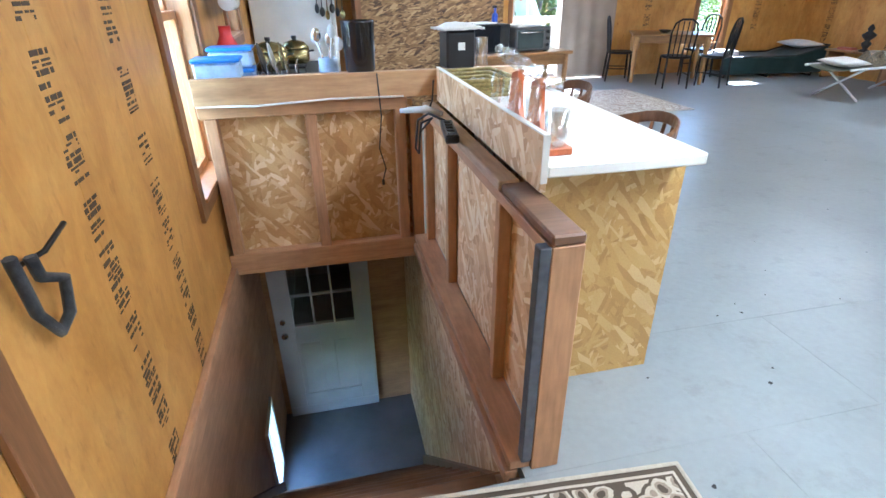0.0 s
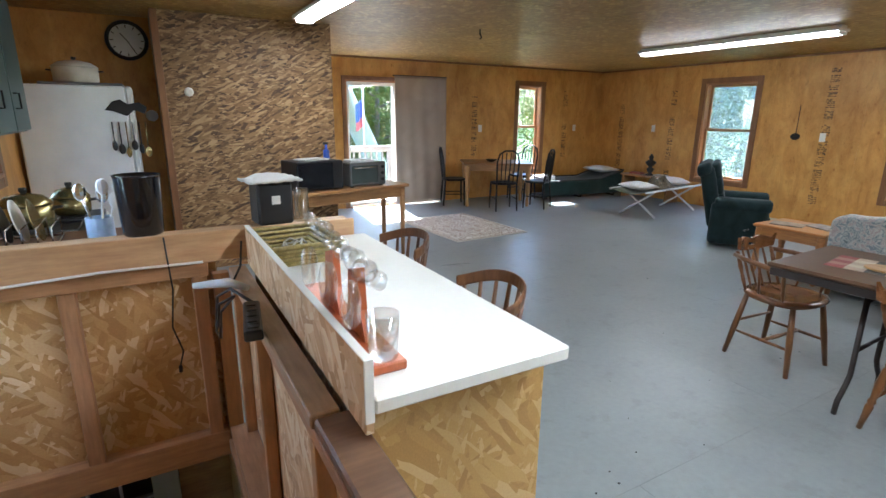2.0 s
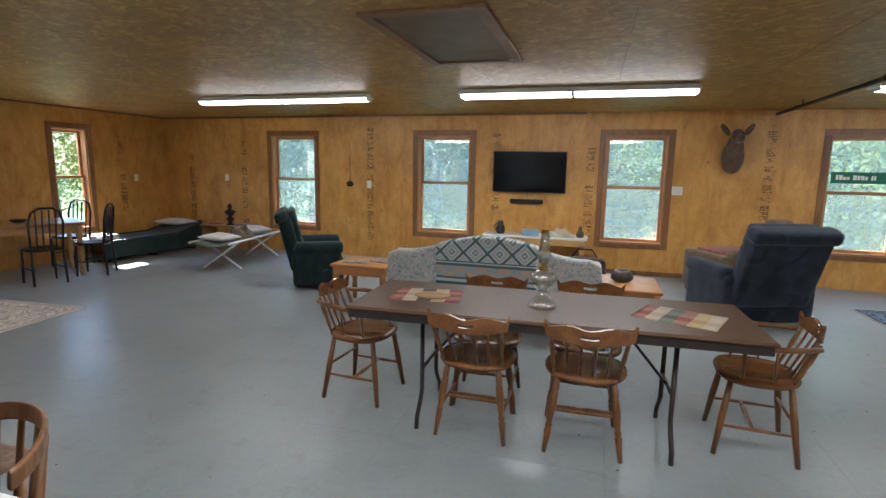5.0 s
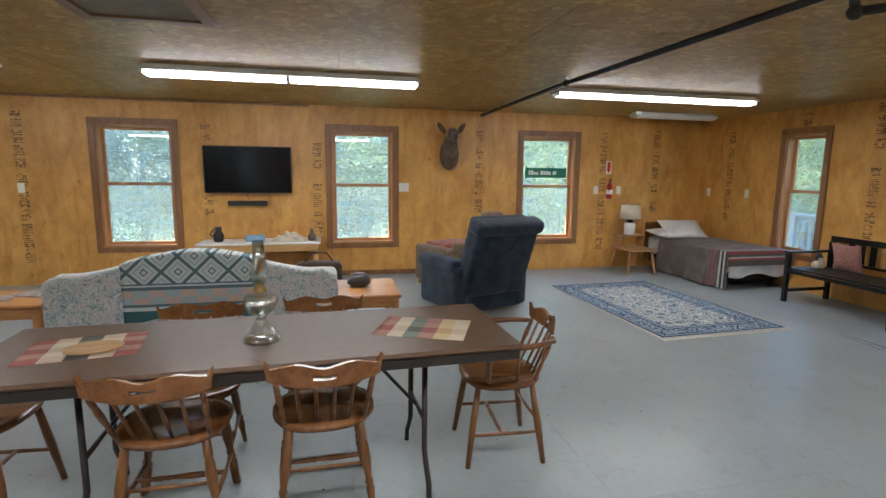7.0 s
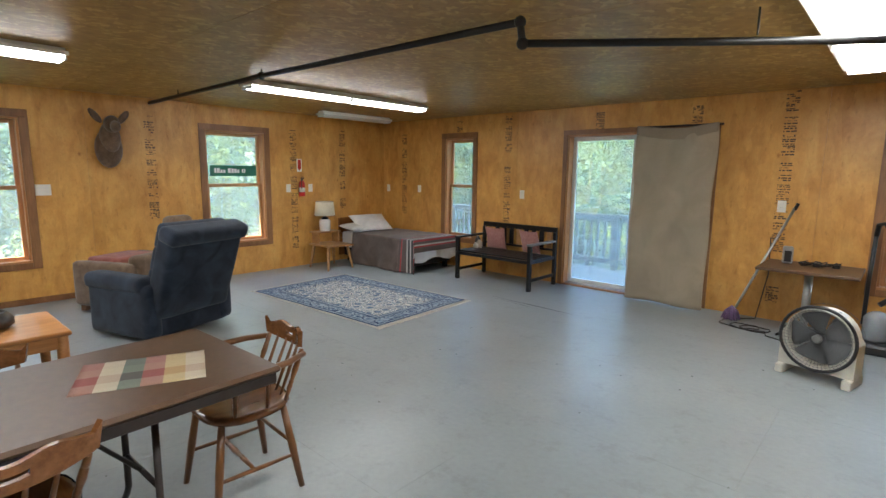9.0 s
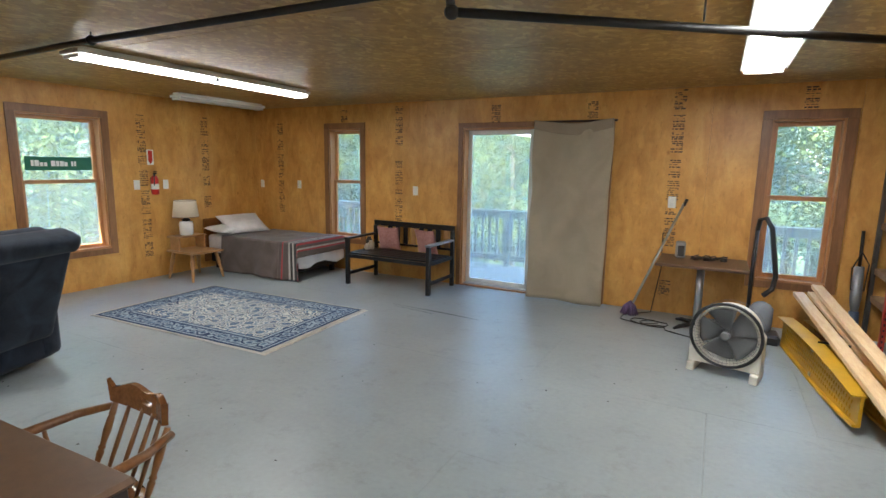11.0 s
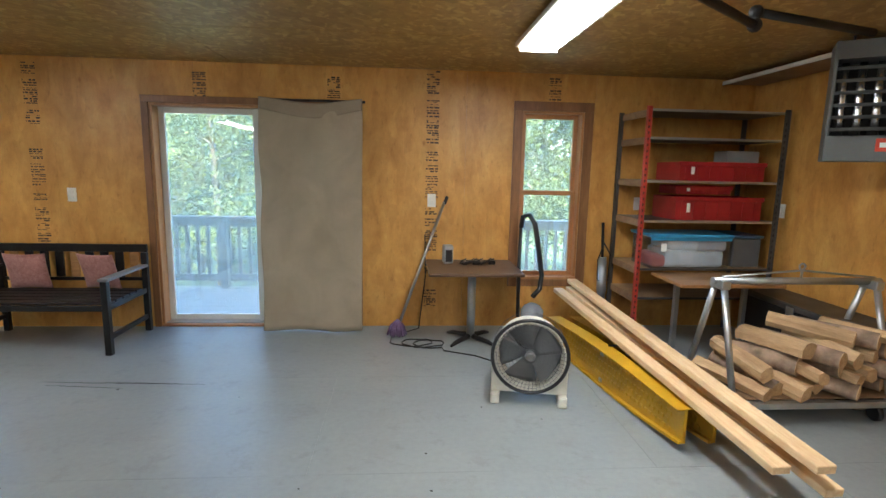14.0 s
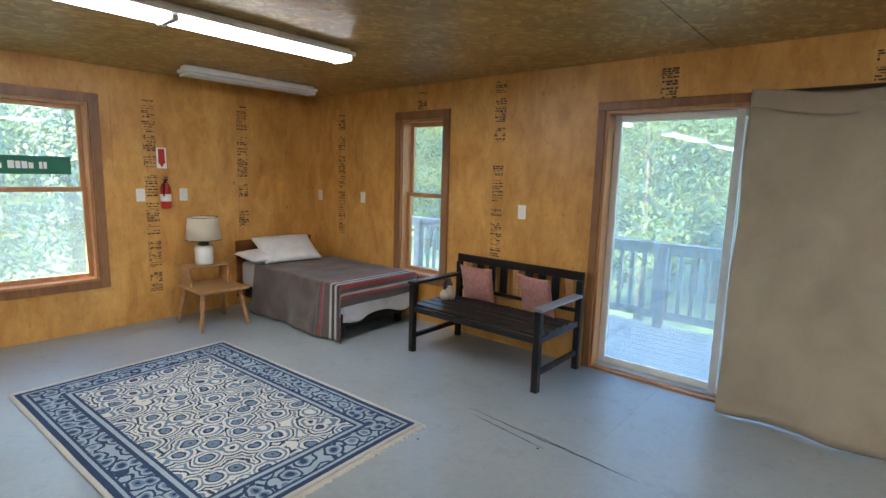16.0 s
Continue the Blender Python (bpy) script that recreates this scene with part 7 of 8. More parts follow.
WHITE_TUBE = plain("white_painted_tube", (0.7, 0.71, 0.7), 0.35)
def stretcher(x, y, rz, spread):
    c = thing("folding_cot", "white X-framed folding cot with bedding on it", "folding cot", x, y, 0, rz, group="folding cots by the wall")
    for k in (-0.6, 0.6):
        for s in (-1, 1):
            bm = bmesh.new()
            tube(bm, [(k + 0.012 * s, -s * 0.3, 0.012), (k + 0.012 * s, s * 0.3, 0.43)], 0.016, 8)
            part("crossed_leg", bm, WHITE_TUBE, c)
    for s in (-1, 1):
        bm = bmesh.new()
        tube(bm, [(-0.92, s * 0.31, 0.43), (0.92, s * 0.31, 0.43)], 0.017, 8)
        part("side_rail", bm, WHITE_TUBE, c)
    bm = bmesh.new()
    sheet(bm, lambda u, v: (-0.9 + 1.8 * u, -0.3 + 0.6 * v, 0.435 - 0.05 * math.sin(math.pi * v)), 12, 8)
    part("canvas", bm, cloth("olive_canvas_%d" % int(rz), [(0.08, 0.08, 0.05), (0.13, 0.13, 0.08)], 5), c, solid=0.006)
    return c
stretcher(7.45, 5.82, 8, 0.3)
pillow("bed_pillow", "white pillow on the folding cot", 6.9, 5.8, 0.41, 80, w=0.5, d=0.4)
pillow("bed_pillow", "white pillow on the folding cot", 7.95, 5.97, 0.41, 60, w=0.5, d=0.4)
camo = thing("crumpled_coat", "crumpled brown camouflage coat on the cot", "coat", 7.45, 5.85, 0.41)
bm = bmesh.new()
sheet(bm, lambda u, v: ((u - 0.5) * 0.5, (v - 0.5) * 0.4, max(0.0, 0.2 * math.sin(math.pi * u) * math.sin(math.pi * v) * (0.8 + 0.6 * noise.noise(Vector((u * 5, v * 5, 8)))))), 22, 22)
part("cloth", bm, cloth("camouflage_cloth", [(0.05, 0.04, 0.03), (0.16, 0.13, 0.08), (0.07, 0.06, 0.04), (0.22, 0.17, 0.11)], 16), camo, solid=0.005)
shelf_n = thing("wall_bench", "low wooden bench with books and a dark lamp against the wall", "bench", 8.47, 6.85, 0)
bar_part("tabletop", OAK, shelf_n, -0.19, -0.55, 0.42, 0.19, 0.55, 0.45)
for y in (-0.5, 0.5):
    bar_part("leg", OAK, shelf_n, -0.17, y - 0.02, 0, 0.17, y + 0.02, 0.419)
dl = thing("dark_table_lamp", "ornate dark iron lamp on the low bench", "lamp", 8.45, 6.85, 0.45)
bm = bmesh.new()
lathe(bm, [(0.07, 0), (0.08, 0.015), (0.03, 0.04), (0.06, 0.09), (0.07, 0.12), (0.03, 0.16), (0.09, 0.22), (0.1, 0.25), (0.03, 0.3), (0.05, 0.34), (0.015, 0.4)], seg=16)
part("body", bm, BLACK_IRON, dl)
for y, c in ((7.15, (0.4, 0.12, 0.1)), (6.6, (0.35, 0.3, 0.25))):
    bk = thing("book", "hardback book lying on the low bench", "book", 8.45, y, 0.45, 10, group="books on the bench")
    bar_part("cover", plain("book_cover_%d" % int(y * 10), c, 0.5), bk, -0.08, -0.11, 0, 0.08, 0.11, 0.035, bevel=0.003)

# ---- curtains ----
def curtain(name, label, side, u0, u1, z0, z1, fabric, sag=0.05, folds=5, amp=0.012, off=0.045, drape=0.0, flare=0.015, hem=0.0):
    m = plane_matrix(side)
    c = thing(name, label, "curtain")
    bm = bmesh.new()
    def f(u, v):
        w = amp * math.sin(u * folds * 2 * math.pi + 2 * v) * (0.4 + 0.6 * (1 - v)) + 0.02 * noise.noise(Vector((u * 3, v * 2, 7))) + drape * (0.5 + 0.5 * math.sin(9 * u + 13 * v + 2 * noise.noise(Vector((u * 2, v * 2, 1))))) * (0.3 + 0.7 * v)
        return m @ Vector((u0 + (u1 - u0) * u, off + w + flare * (1 - v), z0 + (z1 - z0) * v - sag * math.sin(math.pi * u) * v ** 8))
    sheet(bm, f, 60, 40)
    part("cloth", bm, fabric, c, solid=0.003)
    bm = bmesh.new()
    tube(bm, [m @ Vector((u0 - 0.02, off - 0.018, z1 + 0.0)), m @ Vector((u1 + 0.02, off - 0.018, z1 + 0.0))], 0.012, 8)
    part("rod", bm, DARK_STEEL, c)
    if hem:
        bm = bmesh.new()
        def g(u, v):
            q = f(u, 1.0)
            return q + m.to_3x3() @ Vector((0, 0.014 + 0.01 * (1 - v), 0.012 - (0.1 + hem * math.sin(math.pi * u)) * (1 - v)))
        sheet(bm, g, 40, 8)
        part("hem", bm, CANVAS_HEM, c, "doubled hem, its blocked backlight put into a darker colour", solid=0.003)
    return c
curtain("canvas_curtain", "beige canvas curtain drawn over half the glass door", "S", 3.03, 3.93, 0.012, 2.11, CANVAS, sag=0.04, folds=1, amp=0.03, drape=0.1, flare=0.12, hem=0.03)
curtain("grey_curtain", "mauve-grey cloth curtain drawn over half the glass door", "N", 3.89, 4.87, 0.02, 2.15, CANVAS_GREY, sag=0.0, folds=4, amp=0.01)


# ---- bed corner ----
BLANKET = cloth("brown_wool_blanket", [(0.075, 0.055, 0.045), (0.13, 0.1, 0.085)], 4, weave=240)
SHEET = cloth("white_bed_sheet", [(0.6, 0.61, 0.64), (0.72, 0.73, 0.75)], 4)
bed = thing("bed", "low bed with a wooden headboard and dark box base", "bed", 0, 0, 0)
BX0, BX1, BY0, BY1, BTOP = 6.84, 8.62, -5.76, -4.8, 0.52
bar_part("bed_base", BLACKWOOD, bed, BX0 + 0.08, BY0 + 0.04, 0.1, BX1 - 0.02, BY1 - 0.04, 0.24)
for x in (BX0 + 0.14, BX1 - 0.1):
    for y in (BY0 + 0.1, BY1 - 0.1):
        bar_part("leg", BLACKWOOD, bed, x - 0.03, y - 0.03, 0, x + 0.03, y + 0.03, 0.099)
bm = bmesh.new()
cushion(bm, BX0, BY0, 0.241, BX1 - 0.005, BY1, BTOP - 0.012, 0.05)
smooth(part("mattress", bm, SHEET, bed))
bar_part("headboard", MAPLE_SEAT, bed, BX1, BY0 + 0.02, 0.1, BX1 + 0.04, BY1 + 0.04, 0.74, bevel=0.01)
cover = thing("wool_blanket", "brown wool blanket with red and cream stripes at the foot", "blanket")


def spread(u, v):
    """u from the pillow to the foot, v from the wall side over the bed and down the open side."""
    s = v * 1.5
    wide = BY1 - BY0 + 0.03
    x = BX1 - 0.34 - (BX1 - 0.34 - BX0 - 0.3) * u
    if s < wide:
        return (x, BY0 - 0.01 + s, BTOP + 0.008 * noise.noise(Vector((x * 4, s * 4, 1))))
    d = s - wide
    wave = 0.05 * math.sin(x * 7.0 + 1) + 0.02 * math.sin(x * 17)
    return (x - 0.06 * d, BY0 - 0.01 + wide + 0.12 * d + wave * d, max(0.012, BTOP - d * 0.99))


bm = bmesh.new()
sheet(bm, spread, 60, 50)
part("cloth", bm, BLANKET, cover, solid=0.008)


def foot(u, v):
    """The striped end: u over the top and down the end of the bed, v from the wall across and down the open side."""
    s, t = u * 0.56, v * 1.5
    wide = BY1 - BY0 + 0.03
    over, side = max(0.0, s - 0.31), max(0.0, t - wide)
    x = BX0 + 0.3 - min(s, 0.31) - 0.1 * over
    y = BY0 - 0.01 + min(t, wide) + 0.12 * side
    drop = over + side * (1 - 0.35 * min(1, over / 0.25))
    if over and side:
        x, y = x - 0.05 * side, y + 0.06 * over
    wave = (0.05 * math.sin(x * 7.0 + 1) + 0.02 * math.sin(x * 17)) * side
    hang = 0.03 * math.sin(v * 17) * over
    return (x + hang - 0.06 * side, y + wave, max(0.012, BTOP + 0.004 - drop * 0.99))


STRIPES = [(0.0, 0.1, "brown"), (0.1, 0.14, "red"), (0.14, 0.3, "brown"), (0.3, 0.35, "cream"), (0.35, 0.42, "dark"), (0.42, 0.47, "cream"), (0.47, 0.56, "dark"), (0.56, 0.61, "red"), (0.61, 0.68, "brown"), (0.68, 0.72, "cream"), (0.72, 0.76, "red"), (0.76, 0.9, "brown")]
DYES = {"brown": (0.1, 0.078, 0.068), "red": (0.34, 0.035, 0.04), "cream": (0.42, 0.39, 0.35), "dark": (0.035, 0.03, 0.03)}
WOOL = {k: cloth("wool_" + k, [tuple(0.85 * q for q in c), c], 8, weave=260) for k, c in DYES.items()}
for a, b, dye in STRIPES:
    bm = bmesh.new()
    sheet(bm, lambda u, v: foot(a + (b - a) * u, v), 6, 60)
    part("stripe", bm, WOOL[dye], cover, dye + " woven stripe", solid=0.006)
bm = bmesh.new()
sheet(bm, lambda u, v: (BX0 - 0.012 + 0.012 * math.sin(v * 21), BY0 + (BY1 - BY0 - 0.02) * v, 0.36 - (0.17 + 0.03 * math.sin(v * 9)) * u), 6, 40)
sheet_end = thing("bed_sheet", "white bed sheet hanging below the blanket", "bed sheet")
part("cloth", bm, SHEET, sheet_end, solid=0.004)
pillow("bed_pillow", "white pillow leaning on the headboard", 8.34, -5.2, 0.6, 84, w=0.7, d=0.44, h=0.15, rx=-34)
pillow("bed_pillow", "white pillow lying at the headboard", 8.36, -4.98, 0.535, 92, w=0.6, d=0.4, h=0.13, rx=-6)

stand = thing("step_end_table", "two-tier maple step table with turned legs", "side table", 8.2, -4.27, 0, -90)
bar_part("lower_top", OAK, stand, -0.24, -0.3, 0.365, 0.24, 0.26, 0.39, bevel=0.008)
bar_part("upper_shelf", OAK, stand, -0.22, 0.02, 0.56, 0.22, 0.26, 0.58, bevel=0.006)
for x in (-0.2, 0.18):
    bar_part("riser", OAK, stand, x, 0.03, 0.3905, x + 0.02, 0.22, 0.5595)
for x in (-0.18, 0.18):
    for y in (-0.2, 0.18):
        part("leg", turned((x * 1.3, y * 1.3, 0), (x, y, 0.365), 0.024), OAK, stand)
tl = thing("table_lamp", "white ceramic table lamp with a cream drum shade", "table lamp", 8.34, -4.27, 0.58)
bm = bmesh.new()
lathe(bm, [(0.075, 0), (0.085, 0.01), (0.088, 0.15), (0.08, 0.185), (0.02, 0.19)], seg=20)
part("base", bm, plain("white_ceramic", (0.75, 0.74, 0.7), 0.25), tl)
bm = bmesh.new()
lathe(bm, [(0.05, 0.1905), (0.058, 0.215), (0.014, 0.235), (0.014, 0.3)], seg=14)
part("neck", bm, BLACK, tl)
bm = bmesh.new()
lathe(bm, [(0.165, 0.25), (0.14, 0.47), (0.135, 0.47), (0.16, 0.25)], seg=28)
shade = part("shade", bm, cloth("cream_shade", [(0.55, 0.47, 0.34), (0.64, 0.56, 0.42)], 3), tl)
for r, z in ((0.165, 0.25), (0.139, 0.472)):
    bm = bmesh.new()
    tube(bm, [(r * math.cos(a), r * math.sin(a), z) for a in [2 * math.pi * k / 32 for k in range(33)]], 0.004, 6, caps=False)
    part("trim_band", bm, TAN, shade, "dark braid edge")

bench = thing("wooden_bench", "black slatted wooden bench with armrests", "bench", 5.6, -5.4, 0)
for k in range(5):
    bar_part("seat_slat", BLACKWOOD, bench, -0.63, -0.21 + 0.105 * k, 0.405, 0.63, -0.12 + 0.105 * k, 0.425)
bar_part("seat_rail", BLACKWOOD, bench, -0.6, 0.3, 0.36, 0.6, 0.33, 0.404)
bar_part("seat_rail", BLACKWOOD, bench, -0.6, -0.25, 0.36, 0.6, -0.22, 0.404)
bar_part("top_rail", BLACKWOOD, bench, -0.64, -0.345, 0.73, 0.64, -0.32, 0.8)
bar_part("back_rail", BLACKWOOD, bench, -0.6, -0.33, 0.47, 0.6, -0.31, 0.5)
for k in range(9):
    bar_part("back_slat", BLACKWOOD if k % 4 else OAK, bench, -0.56 + 0.128 * k, -0.335, 0.501, -0.56 + 0.128 * k + 0.075, -0.323, 0.729)
for s in (-1, 1):
    bar_part("back_leg", BLACKWOOD, bench, s * 0.64, -0.345, 0, s * 0.59, -0.3, 0.729)
    bar_part("front_leg", BLACKWOOD, bench, s * 0.64, 0.29, 0, s * 0.59, 0.34, 0.6)
    bar_part("armrest", BLACKWOOD if s > 0 else plain("greyed_wood", (0.2, 0.2, 0.21), 0.4), bench, s * 0.655, -0.3, 0.601, s * 0.575, 0.345, 0.625, bevel=0.006)
    bar_part("side_stretcher", BLACKWOOD, bench, s * 0.63, -0.298, 0.12, s * 0.6, 0.288, 0.16)
    bar_part("side_rail", BLACKWOOD, bench, s * 0.63, -0.298, 0.36, s * 0.602, 0.288, 0.404)
ROSE = cloth("rose_woven_cushion", [(0.3, 0.13, 0.11), (0.42, 0.21, 0.18)], 40, weave=140, bump=0.6)
pillow("throw_cushion", "square rose woven cushion on the bench", 5.88, -5.52, 0.57, 3, w=0.34, d=0.34, h=0.1, rx=76, fabric=ROSE)
pillow("throw_cushion", "square rose woven cushion on the bench", 5.3, -5.52, 0.57, -10, w=0.34, d=0.34, h=0.1, rx=74, fabric=ROSE)
for x, c, h in ((6.1, (0.4, 0.33, 0.25), 0.12), (6.17, (0.05, 0.05, 0.05), 0.17), (6.13, (0.5, 0.45, 0.38), 0.08)):
    jar = thing("small_jar", "small jar standing on the bench", "jar", x, -5.33 - h, 0.425, group="small jars on the bench")
    bm = bmesh.new()
    lathe(bm, [(0.035, 0), (0.045, 0.02), (0.045, h * 0.7), (0.025, h * 0.9), (0.028, h)], seg=14)
    part("body", bm, plain("jar_glaze_%d" % int(h * 100), c, 0.3), jar)

# ---- pedestal table and what is by it ----
pt = thing("pedestal_table", "small brown table on a grey steel pedestal", "table", 2.04, -5.41, 0)
bar_part("tabletop", BROWN_TOP, pt, -0.4, -0.34, 0.652, 0.4, 0.33, 0.68, bevel=0.005)
bm = bmesh.new()
tube(bm, [(0, 0, 0.04), (0, 0, 0.651)], 0.036, 14)
part("column", bm, ALU, pt)
for k in range(4):
    a = radians(45 + 90 * k)
    bm = bmesh.new()
    tube(bm, [(0.03 * math.cos(a), 0.03 * math.sin(a), 0.045), (0.2 * math.cos(a), 0.2 * math.sin(a), 0.03), (0.27 * math.cos(a), 0.27 * math.sin(a), 0.012)], [0.024, 0.02, 0.012], 8)
    part("foot", bm, BLACK_IRON, pt)
cam_ = thing("small_device", "small silver and black device on the pedestal table", "device", 2.25, -5.55, 0.68, 10)
bar_part("body", plain("silver_plastic", (0.35, 0.36, 0.37), 0.3, 0.4), cam_, -0.045, -0.04, 0, 0.045, 0.04, 0.17, bevel=0.012)
bar_part("face", BLACK, cam_, -0.03, 0.0405, 0.02, 0.03, 0.048, 0.13)
for k, (x, y) in enumerate(((2.05, -5.5), (1.9, -5.52))):
    cl = thing("cable_coil", "tangle of black cable and plugs on the table", "cable", x, y, 0.68, group="cable tangles")
    bm = bmesh.new()
    r2 = random.Random(k)
    tube(bm, [(0.1 * math.cos(a) * r2.uniform(0.6, 1), 0.06 * math.sin(a * 1.2), 0.008 + 0.012 * (i % 4)) for i, a in enumerate([j * 0.6 for j in range(24)])], 0.006, 6)
    part("cord", bm, BLACK, cl)
    bar_part("plug", BLACK, cl, -0.08, -0.02, 0.0, -0.02, 0.02, 0.035)
mop = thing("dust_mop", "aluminium-handled duster with a purple fringe", "mop", 2.7, -5.6, 0)
bm = bmesh.new()
tube(bm, [(0.0, 0.04, 0.06), (-0.43, -0.21, 1.22)], 0.013, 8)
part("handle", bm, ALU, mop)
bm = bmesh.new()
tube(bm, [(-0.43, -0.21, 1.2), (-0.455, -0.222, 1.27)], 0.016, 8)
part("grip", bm, BLACK, mop)
bm = bmesh.new()
r3 = random.Random(5)
for k in range(90):
    a, q = r3.uniform(0, 6.28), r3.uniform(0.03, 0.1)
    tube(bm, [(0, 0.04, 0.15), (q * 0.7 * math.cos(a), 0.04 + q * 0.7 * math.sin(a), 0.09), (q * math.cos(a), 0.04 + q * math.sin(a), 0.008)], 0.006, 4)
part("fringe_head", bm, cloth("purple_fibre", [(0.13, 0.07, 0.17), (0.22, 0.14, 0.26)], 20), mop)
cord2 = thing("extension_cord", "long black extension cord looped on the floor", "cord", 0, 0, 0)
bm = bmesh.new()
pts = [(2.45, -5.8, 0.9), (2.44, -5.81, 0.5), (2.5, -5.7, 0.02), (2.75, -5.5, 0.008)]
for k in range(30):
    a = k * 0.5
    pts.append((2.6 + 0.16 * math.cos(a) - 0.008 * k, -5.33 + 0.1 * math.sin(a) + 0.002 * k, 0.008 + 0.004 * (k % 3)))
pts += [(2.3, -5.12, 0.008), (2.05, -5.0, 0.008), (1.85, -4.8, 0.008), (1.8, -4.45, 0.01)]
tube(bm, pts, 0.006, 6)
part("cord", bm, BLACK, cord2)

# ---- fan ----
OFFWHITE = plain("aged_white_plastic", (0.62, 0.6, 0.52), 0.4)
fan = thing("drum_fan", "off-white floor fan with a round black wire grille", "fan", 1.79, -4.24, 0, -12)
bm = bmesh.new()
ring = []
n = 40
for k in range(n):
    a = 2 * math.pi * k / n
    c, s_ = math.cos(a), math.sin(a)
    if s_ < 0:
        q = 1 / max(abs(c), abs(s_))
        c2, s2 = c * q, s_ * q
    else:
        c2, s2 = c, s_
    ring.append((c, s_, c2 * (0.228 if s_ > 0.05 else 0.25), s2 * (0.228 if s_ > 0.05 else 0.255)))
zc = 0.325
rows = []
for y, mode in ((0.1, "in"), (0.1, "out"), (-0.08, "out"), (-0.08, "in")):
    rows.append([bm.verts.new((0.212 * c, y, zc + 0.212 * s_) if mode == "in" else (ox, y, zc + oz)) for c, s_, ox, oz in ring])
for r0, r1 in zip(rows, rows[1:] + rows[:1]):
    for k in range(n):
        bm.faces.new((r0[k], r0[(k + 1) % n], r1[(k + 1) % n], r1[k]))
part("housing", bm, OFFWHITE, fan, soften=0.008)
for s in (-1, 1):
    bar_part("foot", OFFWHITE, fan, s * 0.25, -0.12, 0, s * 0.19, 0.15, 0.072, bevel=0.008)
DARKWIRE = plain("dark_wire", (0.02, 0.02, 0.022), 0.4)
GREYWIRE = plain("grey_wire", (0.12, 0.125, 0.13), 0.35, 0.4)
for y, nm, spokes, rings in ((0.105, "front_grille", 54, 9), (-0.085, "rear_grille", 16, 6)):
    bm = bmesh.new()
    for i in range(rings):
        r = 0.045 + 0.2 * i / (rings - 1)
        tube(bm, [(r * math.cos(a), y, zc + r * math.sin(a)) for a in [2 * math.pi * k / 36 for k in range(37)]], 0.0016, 4, caps=False)
    for k in range(spokes):
        a = 2 * math.pi * k / spokes
        tube(bm, [(r * math.cos(a + q), y + 0.001, zc + r * math.sin(a + q)) for r, q in ((0.04, 0.0), (0.11, 0.1), (0.18, 0.16), (0.244, 0.19))], 0.0014, 4)
    part(nm, bm, GREYWIRE, fan)
bm = bmesh.new()
tube(bm, [(0.247 * math.cos(a), 0.11, zc + 0.247 * math.sin(a)) for a in [2 * math.pi * k / 40 for k in range(41)]], 0.012, 8, caps=False)
part("rim", bm, DARKWIRE, fan)
bm = bmesh.new()
lathe(bm, [(0.034, 0), (0.034, 0.02), (0.02, 0.026)], seg=18, m=Matrix.Translation((0, 0.1, zc)) @ Matrix.Rotation(radians(-90), 4, "X"))
part("hub", bm, plain("grey_hub", (0.16, 0.16, 0.16), 0.4), fan)
for k in range(5):
    bm = bmesh.new()
    mm = Matrix.Translation((0, 0.02, zc)) @ Matrix.Rotation(2 * math.pi * k / 5, 4, "Y")
    sheet(bm, lambda u, v: mm @ Vector((0.03 + 0.17 * u, 0.03 * (v - 0.5) * 2, (v - 0.5) * (0.06 + 0.19 * u))), 6, 6)
    part("blade", bm, plain("smoky_blade", (0.16, 0.165, 0.17), 0.3) if k == 0 else bpy.data.materials["smoky_blade"], fan, solid=0.004)

# ---- vacuum cleaners ----
vac = thing("vacuum_cleaner", "upright vacuum cleaner with a black hose and wand", "vacuum cleaner", 1.5, -5.45, 0)
bar_part("floor_head", BLACK, vac, -0.16, 0.05, 0.0, 0.14, 0.3, 0.09, bevel=0.02)
bm = bmesh.new()
lathe(bm, [(0.09, 0.09), (0.1, 0.12), (0.1, 0.3), (0.07, 0.34), (0.03, 0.36)], (0, 0.1, 0), 20)
part("canister", bm, plain("grey_vacuum_body", (0.22, 0.24, 0.27), 0.25), vac)
bm = bmesh.new()
tube(bm, [(0.1, -0.02, 0.2), (0.1, -0.06, 0.6), (0.09, -0.08, 1.05)], 0.018, 8)
part("wand", bm, BLACK, vac)
bm = bmesh.new()
tube(bm, [(0.09, -0.08, 1.02), (0.08, -0.06, 1.12), (0.03, -0.03, 1.14), (-0.02, 0.0, 1.05), (-0.06, 0.02, 0.8), (-0.09, 0.03, 0.6), (-0.07, 0.06, 0.48), (0.0, 0.1, 0.42)], 0.023, 10)
part("hose", bm, BLACK, vac)
st = thing("stick_vacuum", "slim grey stick vacuum leaning on the wall", "vacuum cleaner", 0.74, -5.7, 0)
bm = bmesh.new()
tube(bm, [(0, 0.06, 0.08), (0, 0.02, 0.3)], [0.05, 0.04], 12)
part("floor_head", bm, plain("blue_grey_plastic", (0.07, 0.09, 0.14), 0.35), st)
bm = bmesh.new()
tube(bm, [(0, 0.02, 0.3), (0, 0.0, 0.42), (0, -0.02, 0.72)], [0.03, 0.045, 0.04], 12)
part("body", bm, plain("silver_vacuum", (0.3, 0.31, 0.32), 0.3, 0.5), st)
bm = bmesh.new()
tube(bm, [(0, -0.02, 0.72), (0, -0.06, 1.05)], 0.014, 8)
tube(bm, [(0, -0.0, 0.85), (0.06, 0.02, 0.7), (0.05, 0.02, 0.5), (-0.05, 0.02, 0.5), (-0.06, 0.02, 0.75), (0, 0, 0.86)], 0.006, 6)
part("handle", bm, BLACK, st)
